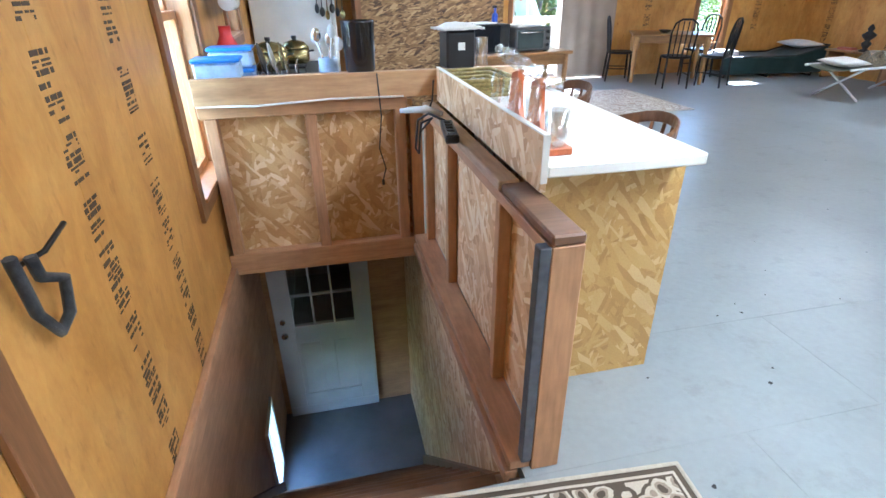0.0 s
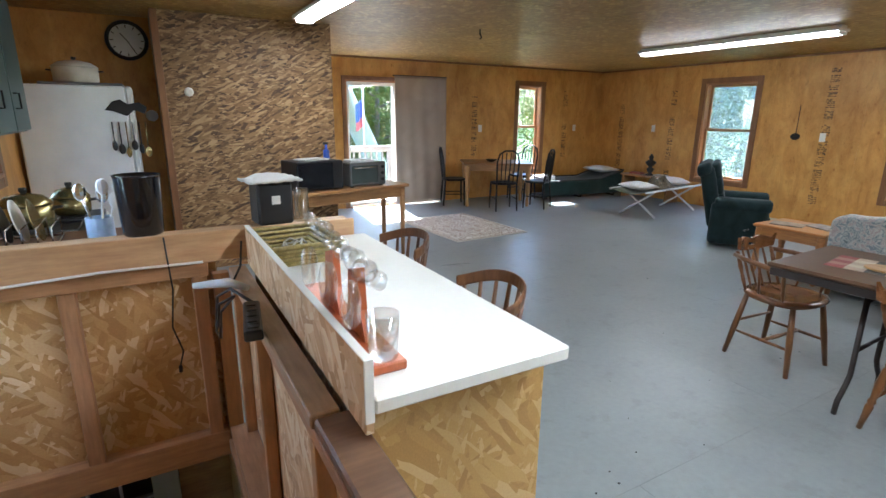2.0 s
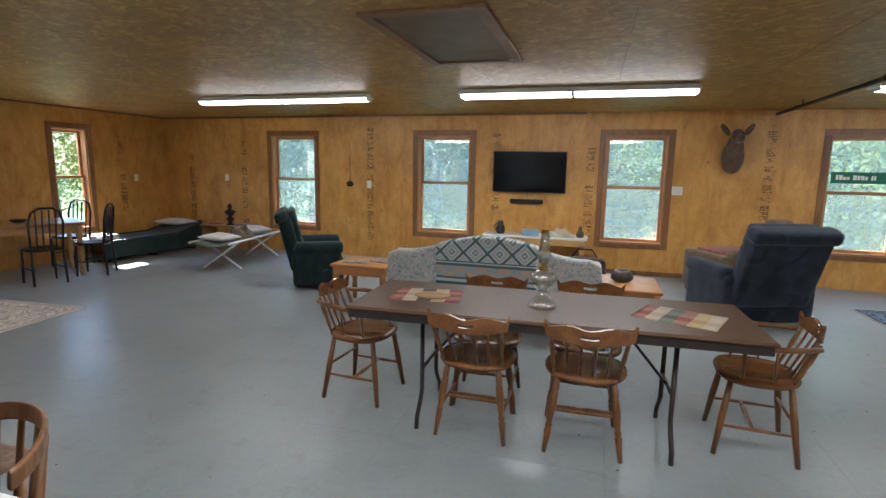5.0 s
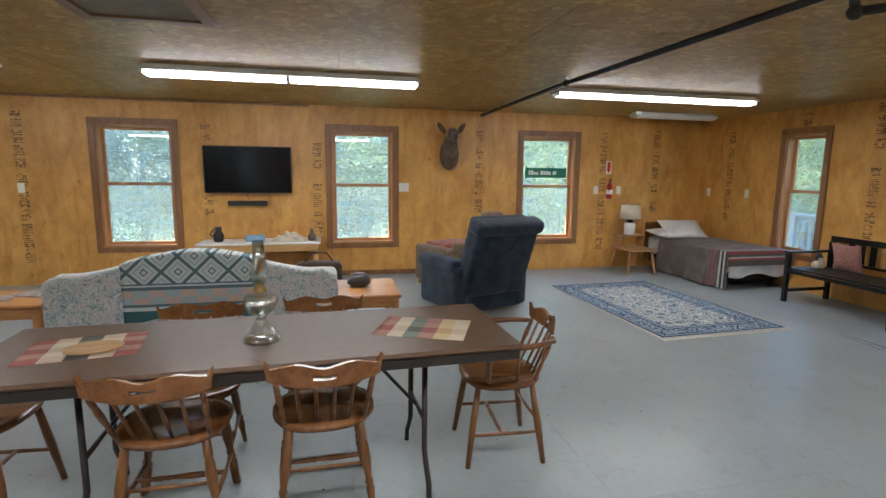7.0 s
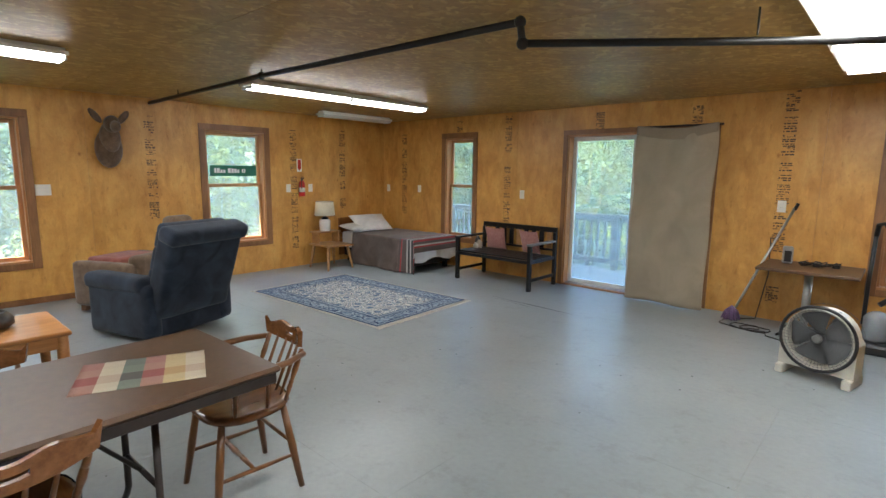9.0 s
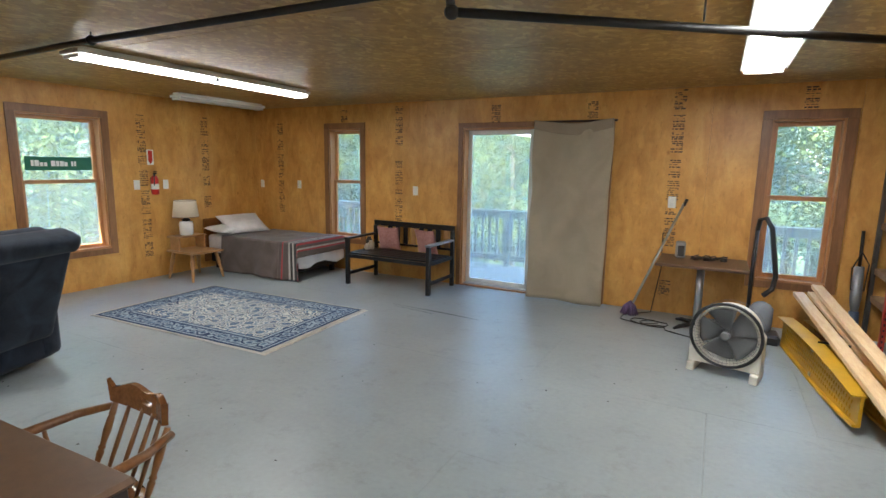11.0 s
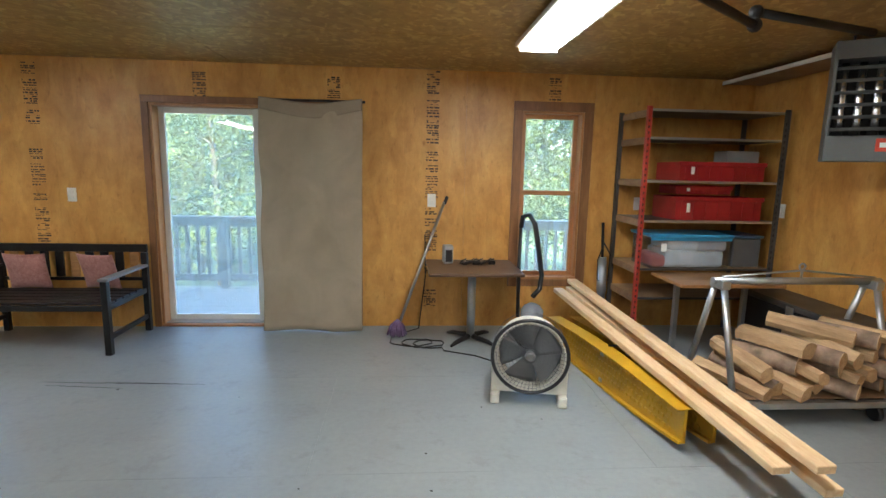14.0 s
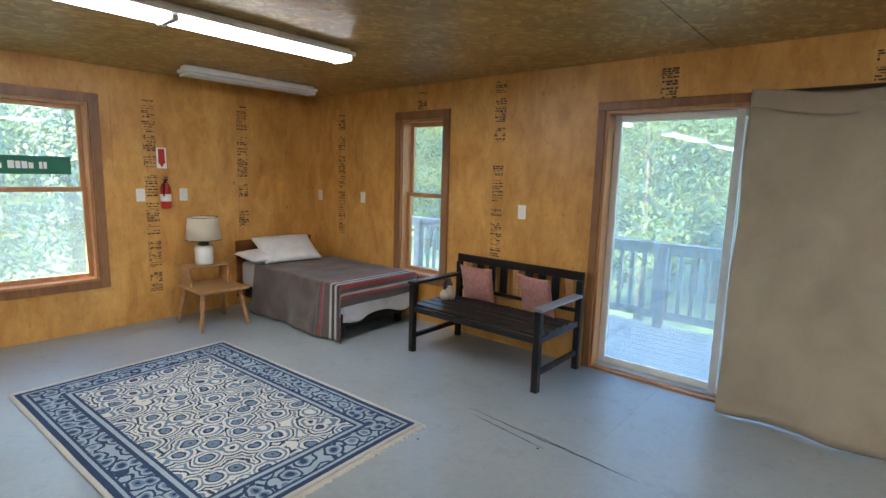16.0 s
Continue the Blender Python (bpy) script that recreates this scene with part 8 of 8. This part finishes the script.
bar_part("floor_shoe", BLACK, st, -0.1, 0.0, 0, 0.1, 0.14, 0.08, bevel=0.02)

# ---- storage shelf ----
SHELF_STEEL = plain("dark_slotted_steel", (0.09, 0.085, 0.08), 0.45, 0.5, vary=0.3)
SHELF_RED = plain("red_slotted_steel", (0.45, 0.045, 0.03), 0.45, vary=0.2)
SHELF_BOARD = wood("shelf_board", (0.2, 0.12, 0.06), (0.34, 0.22, 0.12), "x", 1.0, 0.6)
rack = thing("storage_shelf", "tall slotted steel shelf unit, half full", "shelf unit", 0, 0, 0)
for x, y, m_ in ((0.62, -5.22, SHELF_RED), (-0.58, -5.22, SHELF_STEEL), (0.62, -5.78, SHELF_STEEL), (-0.58, -5.78, SHELF_STEEL)):
    bm = bmesh.new()
    box(bm, x - 0.02, y - 0.0025, 0, x + 0.02, y + 0.0025, 2.08)
    sx = -1 if x > 0 else 1
    box(bm, x - sx * 0.02, y - 0.02, 0, x - sx * 0.0165, y + 0.02, 2.08)
    part("post", bm, m_, rack)
    if y > -5.5:
        bm = bmesh.new()
        for k in range(38):
            box(bm, x - 0.006, y + 0.0026, 0.1 + 0.05 * k, x + 0.006, y + 0.0032, 0.122 + 0.05 * k)
        o = part("slot", bm, BLACK, rack)
        o["kind"] = "stuff"
for z in (2.06, 1.83, 1.47, 1.13, 0.71, 0.45):
    bar_part("shelf", SHELF_BOARD if z < 1.0 else SHELF_STEEL, rack, -0.595, -5.775, z - 0.016, 0.597, -5.225, z, bevel=0.002)
    bar_part("front_lip", ALU if z > 1.0 else SHELF_STEEL, rack, -0.595, -5.2245, z - 0.02, 0.597, -5.2215, z)
    bar_part("side_brace", SHELF_BOARD, rack, 0.598, -5.775, z - 0.06, 0.6155, -5.226, z)
CRATE = plain("red_crate_plastic", (0.3, 0.012, 0.015), 0.4, vary=0.15)
def crate(x, z, w, h, d=0.42):
    c = thing("red_crate", "red plastic crate on the steel shelf", "crate", x, -5.48, z, group="red crates on the shelf")
    bm = bmesh.new()
    for a in ((-w / 2, -d / 2, 0, w / 2, d / 2, 0.006), (-w / 2, -d / 2, 0.006, -w / 2 + 0.006, d / 2, h), (w / 2 - 0.006, -d / 2, 0.006, w / 2, d / 2, h), (-w / 2 + 0.006, -d / 2, 0.006, w / 2 - 0.006, -d / 2 + 0.006, h), (-w / 2 + 0.006, d / 2 - 0.006, 0.006, w / 2 - 0.006, d / 2, h)):
        box(bm, *a)
    part("shell", bm, CRATE, c)
    for k in range(7):
        x0 = -w / 2 + (k + 0.5) * w / 7
        bar_part("rib", CRATE, c, x0 - 0.008, d / 2, 0.01, x0 + 0.008, d / 2 + 0.006, h - 0.036, bevel=0)
    bar_part("rim", CRATE, c, -w / 2 - 0.012, d / 2 + 0.0065, h - 0.035, w / 2 + 0.012, d / 2 + 0.016, h + 0.004)
    bar_part("label_sticker", SIGN_WHITE, c, w / 2 - 0.12, d / 2 + 0.0165, h * 0.35, w / 2 - 0.09, d / 2 + 0.018, h * 0.75, bevel=0)
crate(-0.09, 1.47, 0.76, 0.16)
crate(-0.09, 1.13, 0.78, 0.2)
crate(0.03, 1.352, 0.5, 0.075, 0.3)
TOTE = glass("clear_tote_plastic", (0.82, 0.9, 0.97), 0.12, 0.14)
tote = thing("storage_tote", "clear plastic tote with a blue lid full of linen", "storage box", 0.16, -5.4, 0.71)
bm = bmesh.new()
for a in ((-0.35, -0.19, 0.0005, 0.35, 0.19, 0.005), (-0.35, -0.19, 0.005, -0.345, 0.19, 0.27), (0.345, -0.19, 0.005, 0.35, 0.19, 0.27), (-0.345, 0.185, 0.005, 0.345, 0.19, 0.27), (-0.345, -0.19, 0.005, 0.345, -0.185, 0.27)):
    box(bm, *a)
part("box", bm, TOTE, tote, "clear bluish plastic box").visible_shadow = False
bar_part("lid", plain("sky_blue_lid", (0.05, 0.3, 0.55), 0.3), tote, -0.375, -0.215, 0.271, 0.375, 0.215, 0.3, bevel=0.01)
bar_part("rim", bpy.data.materials["sky_blue_lid"], tote, -0.365, 0.1905, 0.245, 0.365, 0.2, 0.2705)
bar_part("label_sticker", SIGN_WHITE, tote, 0.22, 0.1905, 0.15, 0.27, 0.192, 0.22, bevel=0)
for k, (x, zz, h, c) in enumerate(((-0.17, 0.007, 0.15, (0.78, 0.78, 0.8)), (0.08, 0.007, 0.16, (0.8, 0.8, 0.8)), (0.27, 0.007, 0.11, (0.6, 0.16, 0.16)), (-0.19, 0.15, 0.11, (0.55, 0.55, 0.58)), (0.05, 0.155, 0.11, (0.82, 0.81, 0.8)))):
    bm = bmesh.new()
    cushion(bm, x - 0.15 if k != 2 else x - 0.07, -0.17, zz, min(x + 0.15, 0.335), 0.178, zz + h, 0.045)
    smooth(part("linen", bm, cloth("tote_linen_%d" % k, [tuple(q * 0.8 for q in c), c], 9), tote))
tote2 = thing("grey_tote", "smoky plastic tote behind the clear one", "storage box", -0.41, -5.5, 0.71)
bar_part("box", plain("smoky_tote", (0.1, 0.11, 0.12), 0.35), tote2, -0.13, -0.2, 0, 0.13, 0.2, 0.26, bevel=0.01)
bar_part("lid", plain("dark_blue_lid", (0.02, 0.07, 0.13), 0.4), tote2, -0.145, -0.215, 0.261, 0.145, 0.215, 0.285, bevel=0.006)
bxx = thing("white_carton", "grey-white carton on the upper shelf", "carton", -0.35, -5.5, 1.637)
bar_part("carton", plain("dull_carton", (0.28, 0.27, 0.25), 0.6), bxx, -0.15, -0.1, 0, 0.15, 0.1, 0.1, bevel=0.004)
chest = thing("tool_chest", "long black chest with a grey lid against the wall", "chest", -0.5, -4.95, 0)
bar_part("body", BLACK, chest, -0.19, -0.25, 0.0, 0.16, 0.98, 0.5, bevel=0.01)
bar_part("lid", SHELF_STEEL, chest, -0.19, -0.26, 0.501, 0.17, 1.0, 0.55, bevel=0.01)
bar_part("latch", ALU, chest, 0.1701, 0.3, 0.46, 0.178, 0.38, 0.53)
saw = thing("work_table_board", "varnished board shelf propped behind the log cart", "board", 0.0, -5.0, 0.0)
bar_part("board", OAK, saw, -0.35, -0.21, 0.655, 0.5, 0.3, 0.68)
for x in (-0.15, 0.45):
    bar_part("leg", ALU, saw, x - 0.12, -0.06, 0, x - 0.08, -0.02, 0.654)
hung = thing("hanging_shelf_board", "white-edged board hung below the ceiling", "board", -0.42, -4.9, 2.36)
bar_part("board", SHELF_BOARD, hung, -0.27, -0.85, 0, 0.1, 0.9, 0.02)
bar_part("white_edge", WHITE_PAINT, hung, 0.1, -0.85, -0.008, 0.115, 0.9, 0.025)
bar_part("hanger", DARK_STEEL, hung, -0.2, -0.1, 0.0201, -0.18, -0.08, 0.06)

# ---- log cart ----
GALV = plain("galvanised_tube", (0.42, 0.44, 0.45), 0.35, 0.8, vary=0.15)
cart = thing("log_cart", "galvanised steel rolling cart with an overhead bar", "cart", 0, 0, 0)
bm = bmesh.new()
for a in ((0.66, -3.82, -0.52, -3.78), (0.66, -4.42, -0.52, -4.38), (0.66, -4.38, 0.62, -3.82), (-0.48, -4.38, -0.52, -3.82), (0.06, -4.38, 0.02, -3.82)):
    box(bm, a[0], a[1], 0.11, a[2], a[3], 0.15, bevel=0.003)
part("base_frame", bm, GALV, cart)
bar_part("deck_board", SHELF_BOARD, cart, -0.5, -4.37, 0.151, 0.64, -3.83, 0.16)
for x in (0.59, -0.46):
    for y in (-3.86, -4.37):
        bm = bmesh.new()
        tube(bm, [(x, y, 0.16), (x, -4.1 + (y + 4.1) * 0.18, 0.82)], 0.021, 10)
        part("post", bm, GALV, cart)
    bm = bmesh.new()
    box(bm, x - 0.03, -4.17, 0.8, x + 0.03, -4.03, 0.86, bevel=0.006)
    part("bracket", bm, GALV, cart)
bm = bmesh.new()
tube(bm, [(0.64, -4.1, 0.85), (-0.52, -4.1, 0.85)], 0.023, 10)
part("top_bar", bm, GALV, cart)
bm = bmesh.new()
tube(bm, [(0.58, -4.1, 0.875), (0.04, -4.1, 0.92), (-0.48, -4.1, 0.875)], 0.007, 8)
tube(bm, [(0.04, -4.1, 0.86), (0.04, -4.1, 0.92)], 0.008, 8)
tube(bm, [(0.04 + 0.02 * math.cos(a), -4.1, 0.945 + 0.02 * math.sin(a)) for a in [2 * math.pi * k / 12 for k in range(13)]], 0.006, 6)
part("truss_rod", bm, GALV, cart)
for x in (0.58, -0.36):
    for y in (-3.84, -4.36):
        bm = bmesh.new()
        lathe(bm, [(0.045, -0.018), (0.052, -0.014), (0.052, 0.014), (0.045, 0.018)], seg=18, m=Matrix.Translation((x, y, 0.052)) @ Matrix.Rotation(radians(90), 4, "Y"))
        wheel = part("wheel", bm, BLACK, cart)
        bar_part("fork", GALV, wheel, x - 0.026, y - 0.015, 0.05, x - 0.02, y + 0.015, 0.11)
LOG_BARK = plain("log_bark", (0.3, 0.21, 0.145), 0.9, vary=0.55, size=11, bump=0.8, grain=26)
LOG_END = wood("split_log_wood", (0.4, 0.25, 0.12), (0.62, 0.43, 0.23), "y", 2.0, 0.7)
r4 = random.Random(12)
slots = []
for row, (n_, z, x0, x1) in enumerate(((8, 0.225, 0.5, -0.38), (7, 0.33, 0.44, -0.36), (5, 0.435, 0.22, -0.33), (3, 0.53, -0.02, -0.3))):
    for i in range(n_):
        slots.append((x0 + (x1 - x0) * i / (n_ - 1) + r4.uniform(-0.02, 0.02), z + r4.uniform(-0.006, 0.012), r4.uniform(0.048, 0.068)))
for k, (x, z, r) in enumerate(slots):
    r *= 1.12
    lg = thing("firewood_log", "split firewood log with rough bark on the cart", "firewood", x, -4.08, z, group="firewood on the cart")
    lg.matrix_basis = pose(x, -4.04 + r4.uniform(-0.06, 0.08), z, r4.uniform(-9, 4), 0, r4.uniform(4, 38))
    split = k % 5 in (0, 2, 3)
    n, rings = 9, []
    bm = bmesh.new()
    for t in range(5):
        yy = -0.24 + 0.48 * t / 4
        ring = []
        for q in range(n):
            a = 2 * math.pi * q / n + k
            rr_ = r * (0.92 + 0.14 * noise.noise(Vector((math.cos(a) * 2 + k, t * 0.6, math.sin(a) * 2))))
            if split and math.sin(a - k) > 0.3:
                rr_ *= 0.55
            ring.append(bm.verts.new((rr_ * math.cos(a), yy, rr_ * math.sin(a))))
        rings.append(ring)
    for a_, b_ in zip(rings, rings[1:]):
        for q in range(n):
            f = bm.faces.new((a_[q], a_[(q + 1) % n], b_[(q + 1) % n], b_[q]))
            f.smooth = not split
    ends = [[v.co.copy() for v in rings[0]], [v.co.copy() for v in rings[-1]]]
    part("bark", bm, LOG_END if split else LOG_BARK, lg)
    for e, s in zip(ends, (-1, 1)):
        bm = bmesh.new()
        bm.faces.new([bm.verts.new(c) for c in e])
        part("cut_end", bm, LOG_END, lg, solid=0.004 * s)

# ---- yellow ramps and planks ----
YELLOW = plain("yellow_ramp_plastic", (0.52, 0.3, 0.012), 0.35, vary=0.1)
def ramp_piece(x0, y0, x1, y1, hgt):
    d = Vector((x1 - x0, y1 - y0, 0))
    ln = d.length
    r = thing("loading_ramp", "yellow plastic loading ramp standing on its edge", "ramp", x0, y0, 0, math.degrees(math.atan2(d.y, d.x)), group="yellow loading ramps")
    bm = bmesh.new()
    n = 16
    bottom = [(ln * k / n, 0.05 * (abs(2 * k / n - 1) ** 2) * (1 if k < n / 2 else 0.0)) for k in range(n + 1)]
    top = [(ln * k / n, hgt - 0.03 * (1 - math.sin(math.pi * k / n))) for k in range(n, -1, -1)]
    prism(bm, bottom + top, 0.02)
    part("side_web", bm, YELLOW, r, soften=0.003)
    bm = bmesh.new()
    prism(bm, [(a, b + 0.001) for a, b in top] + [(a, b + 0.009) for a, b in top[::-1]], 0.12, m=Matrix.Translation((0, -0.05, 0)))
    part("top_flange", bm, YELLOW, r)
    bm = bmesh.new()
    prism(bm, [(a, b) for a, b in bottom] + [(a, b + 0.018) for a, b in bottom[::-1]], 0.025, m=Matrix.Translation((0, 0.0205, 0)))
    part("bottom_flange", bm, YELLOW, r)
    bm = bmesh.new()
    for i in range(34):
        for j in range(4):
            x = 0.12 + (ln - 0.24) * (i + 0.5 * (j % 2)) / 34
            box(bm, x - 0.012, 0.0201, 0.07 + 0.045 * j, x + 0.012, 0.026, 0.095 + 0.045 * j)
    o = part("tread_stud", bm, YELLOW, r)
    o["kind"] = "stuff"
    bar_part("hinge", ALU, r, ln * 0.5 - 0.02, 0.0271, 0.03, ln * 0.5 + 0.02, 0.036, 0.06)
    bar_part("hinge", ALU, r, ln * 0.5 - 0.02, 0.0271, hgt - 0.05, ln * 0.5 + 0.02, 0.036, hgt - 0.015)
ramp_piece(1.075, -3.52, 1.3, -5.3, 0.275)
ramp_piece(0.9, -3.52, 1.1, -5.3, 0.275)
LUMBER = wood("new_pine_lumber", (0.62, 0.41, 0.21), (0.8, 0.6, 0.36), "y", 1.2, 0.55, knots=True)
for a, b in (((0.9, -2.8, 0.34), (1.05, -5.66, 0.5)), ((0.985, -2.93, 0.258), (1.19, -5.62, 0.42)), ((0.81, -2.84, 0.205), (1.08, -5.6, 0.44))):
    a, b = Vector(a), Vector(b)
    d = b - a
    p = thing("lumber_plank", "new pine plank lying across the yellow ramps", "plank", group="pine planks on the ramps")
    p.matrix_basis = Matrix.Translation(a) @ d.to_track_quat("Y", "Z").to_matrix().to_4x4()
    bar_part("board", LUMBER, p, -0.045, 0, -0.02, 0.045, d.length, 0.02, bevel=0.004)
clamp = thing("bar_clamp", "black clamp holding the planks on the ramps", "clamp", 1.04, -4.35, 0.31)
bm = bmesh.new()
tube(bm, [(0.16, 0, 0.012), (-0.05, 0, 0.012)], 0.008, 8)
lathe(bm, [(0.02, 0), (0.02, 0.04), (0.012, 0.05)], (0.05, 0, 0.0), 10)
part("body", bm, BLACK_IRON, clamp)

# ---- hanging unit heater ----
HEATER = plain("grey_heater_steel", (0.12, 0.125, 0.12), 0.4, 0.3, vary=0.1)
heat = thing("unit_heater", "grey hanging gas heater with louvres and heat tubes", "heater", -0.37, -4.1, 1.63, -35)
w, d, hh = 0.3, 0.12, 0.74
bar_part("bottom_pan", HEATER, heat, -w, -d, 0, w, d, 0.16)
bar_part("top_cover", HEATER, heat, -w, -d, 0.63, w, d, hh)
for s in (-1, 1):
    bar_part("side_panel", HEATER, heat, s * w, -d, 0.1605, s * (w - 0.02), d, 0.6295)
bar_part("rear_panel", BLACK, heat, -w + 0.021, -d + 0.001, 0.161, w - 0.021, -d + 0.02, 0.629)
for k in range(6):
    bm = bmesh.new()
    box(bm, -w + 0.021, -0.003, -0.012, w - 0.021, 0.003, 0.012, m=Matrix.Translation((0, d - 0.02, 0.2 + 0.075 * k)) @ Matrix.Rotation(radians(35), 4, "X"))
    part("louvre", bm, HEATER, heat)
for k in range(6):
    bm = bmesh.new()
    x = -0.23 + 0.092 * k
    tube(bm, [(x, 0.0, 0.165), (x, 0.02, 0.3), (x, 0.0, 0.45), (x, 0.02, 0.62)], [0.033, 0.026, 0.028, 0.02], 10)
    part("heat_tube", bm, CHROME, heat)
bar_part("name_badge", plain("orange_red_badge", (0.6, 0.06, 0.02), 0.4), heat, -0.12, d + 0.001, 0.06, 0.04, d + 0.004, 0.14, bevel=0)
bar_part("badge_bar", SIGN_WHITE, heat, -0.1, d + 0.0045, 0.085, 0.02, d + 0.006, 0.115, bevel=0)
for x in (-0.2, 0.2):
    bm = bmesh.new()
    tube(bm, [(x, 0, hh), (x, 0, ZC - 1.63)], 0.008, 6)
    part("hanger", bm, DARK_STEEL, heat)

# ---- west wall by the stairs ----
strap = thing("wall_hook_strap", "dark strap hung from a hook on the plywood", "strap", XW, 0.88, 0)
bm = bmesh.new()
tube(bm, [(0.0, 0.04, 0.93), (0.05, 0.07, 0.95), (0.06, 0.16, 0.975)], 0.006, 6)
part("hook", bm, BLACK_IRON, strap)
bm = bmesh.new()
tube(bm, [(0.03, 0.05, 0.95), (0.035, 0.05, 0.9), (0.04, 0.12, 0.86), (0.035, 0.1, 0.78), (0.03, 0.05, 0.76), (0.03, 0.0, 0.84), (0.035, -0.02, 0.98)], 0.013, 6)
part("webbing", bm, cloth("charcoal_webbing", [(0.02, 0.021, 0.022), (0.05, 0.05, 0.05)], 20), strap)

post = thing("trim_2", "brown casing board on the plywood beside the stairs", "trim", kind="structure")
bar_part("casing_board", CASING, post, XW + 0.001, 0.67, 0.001, XW + 0.022, 0.76, 2.05, bevel=0.003)

# ---- cracks and scuffs on the floor ----
CRACK = plain("dark_floor_crack", (0.03, 0.03, 0.03), 0.8)
for k, (x0, y0, x1, y1) in enumerate(((5.18, -4.56, 4.2, -4.5), (5.1, -4.5, 4.55, -4.44), (4.75, -4.55, 4.02, -4.49), (2.75, 4.78, 3.1, 4.72), (6.9, 0.1, 7.2, -0.5))):
    bm = bmesh.new()
    n = 24
    rr = random.Random(k)
    prev = None
    for i in range(n + 1):
        t = i / n
        w_ = 0.004 * math.sin(math.pi * t) * rr.uniform(0.4, 1.2) + 0.0006
        x, y = x0 + (x1 - x0) * t, y0 + (y1 - y0) * t + rr.uniform(-0.004, 0.004)
        cur = [bm.verts.new((x, y - w_, 0.0012)), bm.verts.new((x, y + w_, 0.0012))]
        if prev:
            bm.faces.new((prev[0], cur[0], cur[1], prev[1]))
        prev = cur
    part("floor_crack", bm, CRACK, ground_floor, solid=0.0006)
rr = random.Random(77)
bm = bmesh.new()
for k in range(90):
    x, y, r = rr.uniform(1.0, 6.5), rr.uniform(-4.6, 3.5), rr.uniform(0.003, 0.009)
    n = 6
    bm.faces.new([bm.verts.new((x + r * rr.uniform(0.6, 1.3) * math.cos(a), y + r * rr.uniform(0.5, 1.2) * math.sin(a), 0.0015)) for a in [6.283 * i / n for i in range(n)]])
debris = part("floor_grit", bm, CRACK, solid=0.001)
tagged(debris, "small dark bits of grit on the painted floor", "debris", kind="stuff")
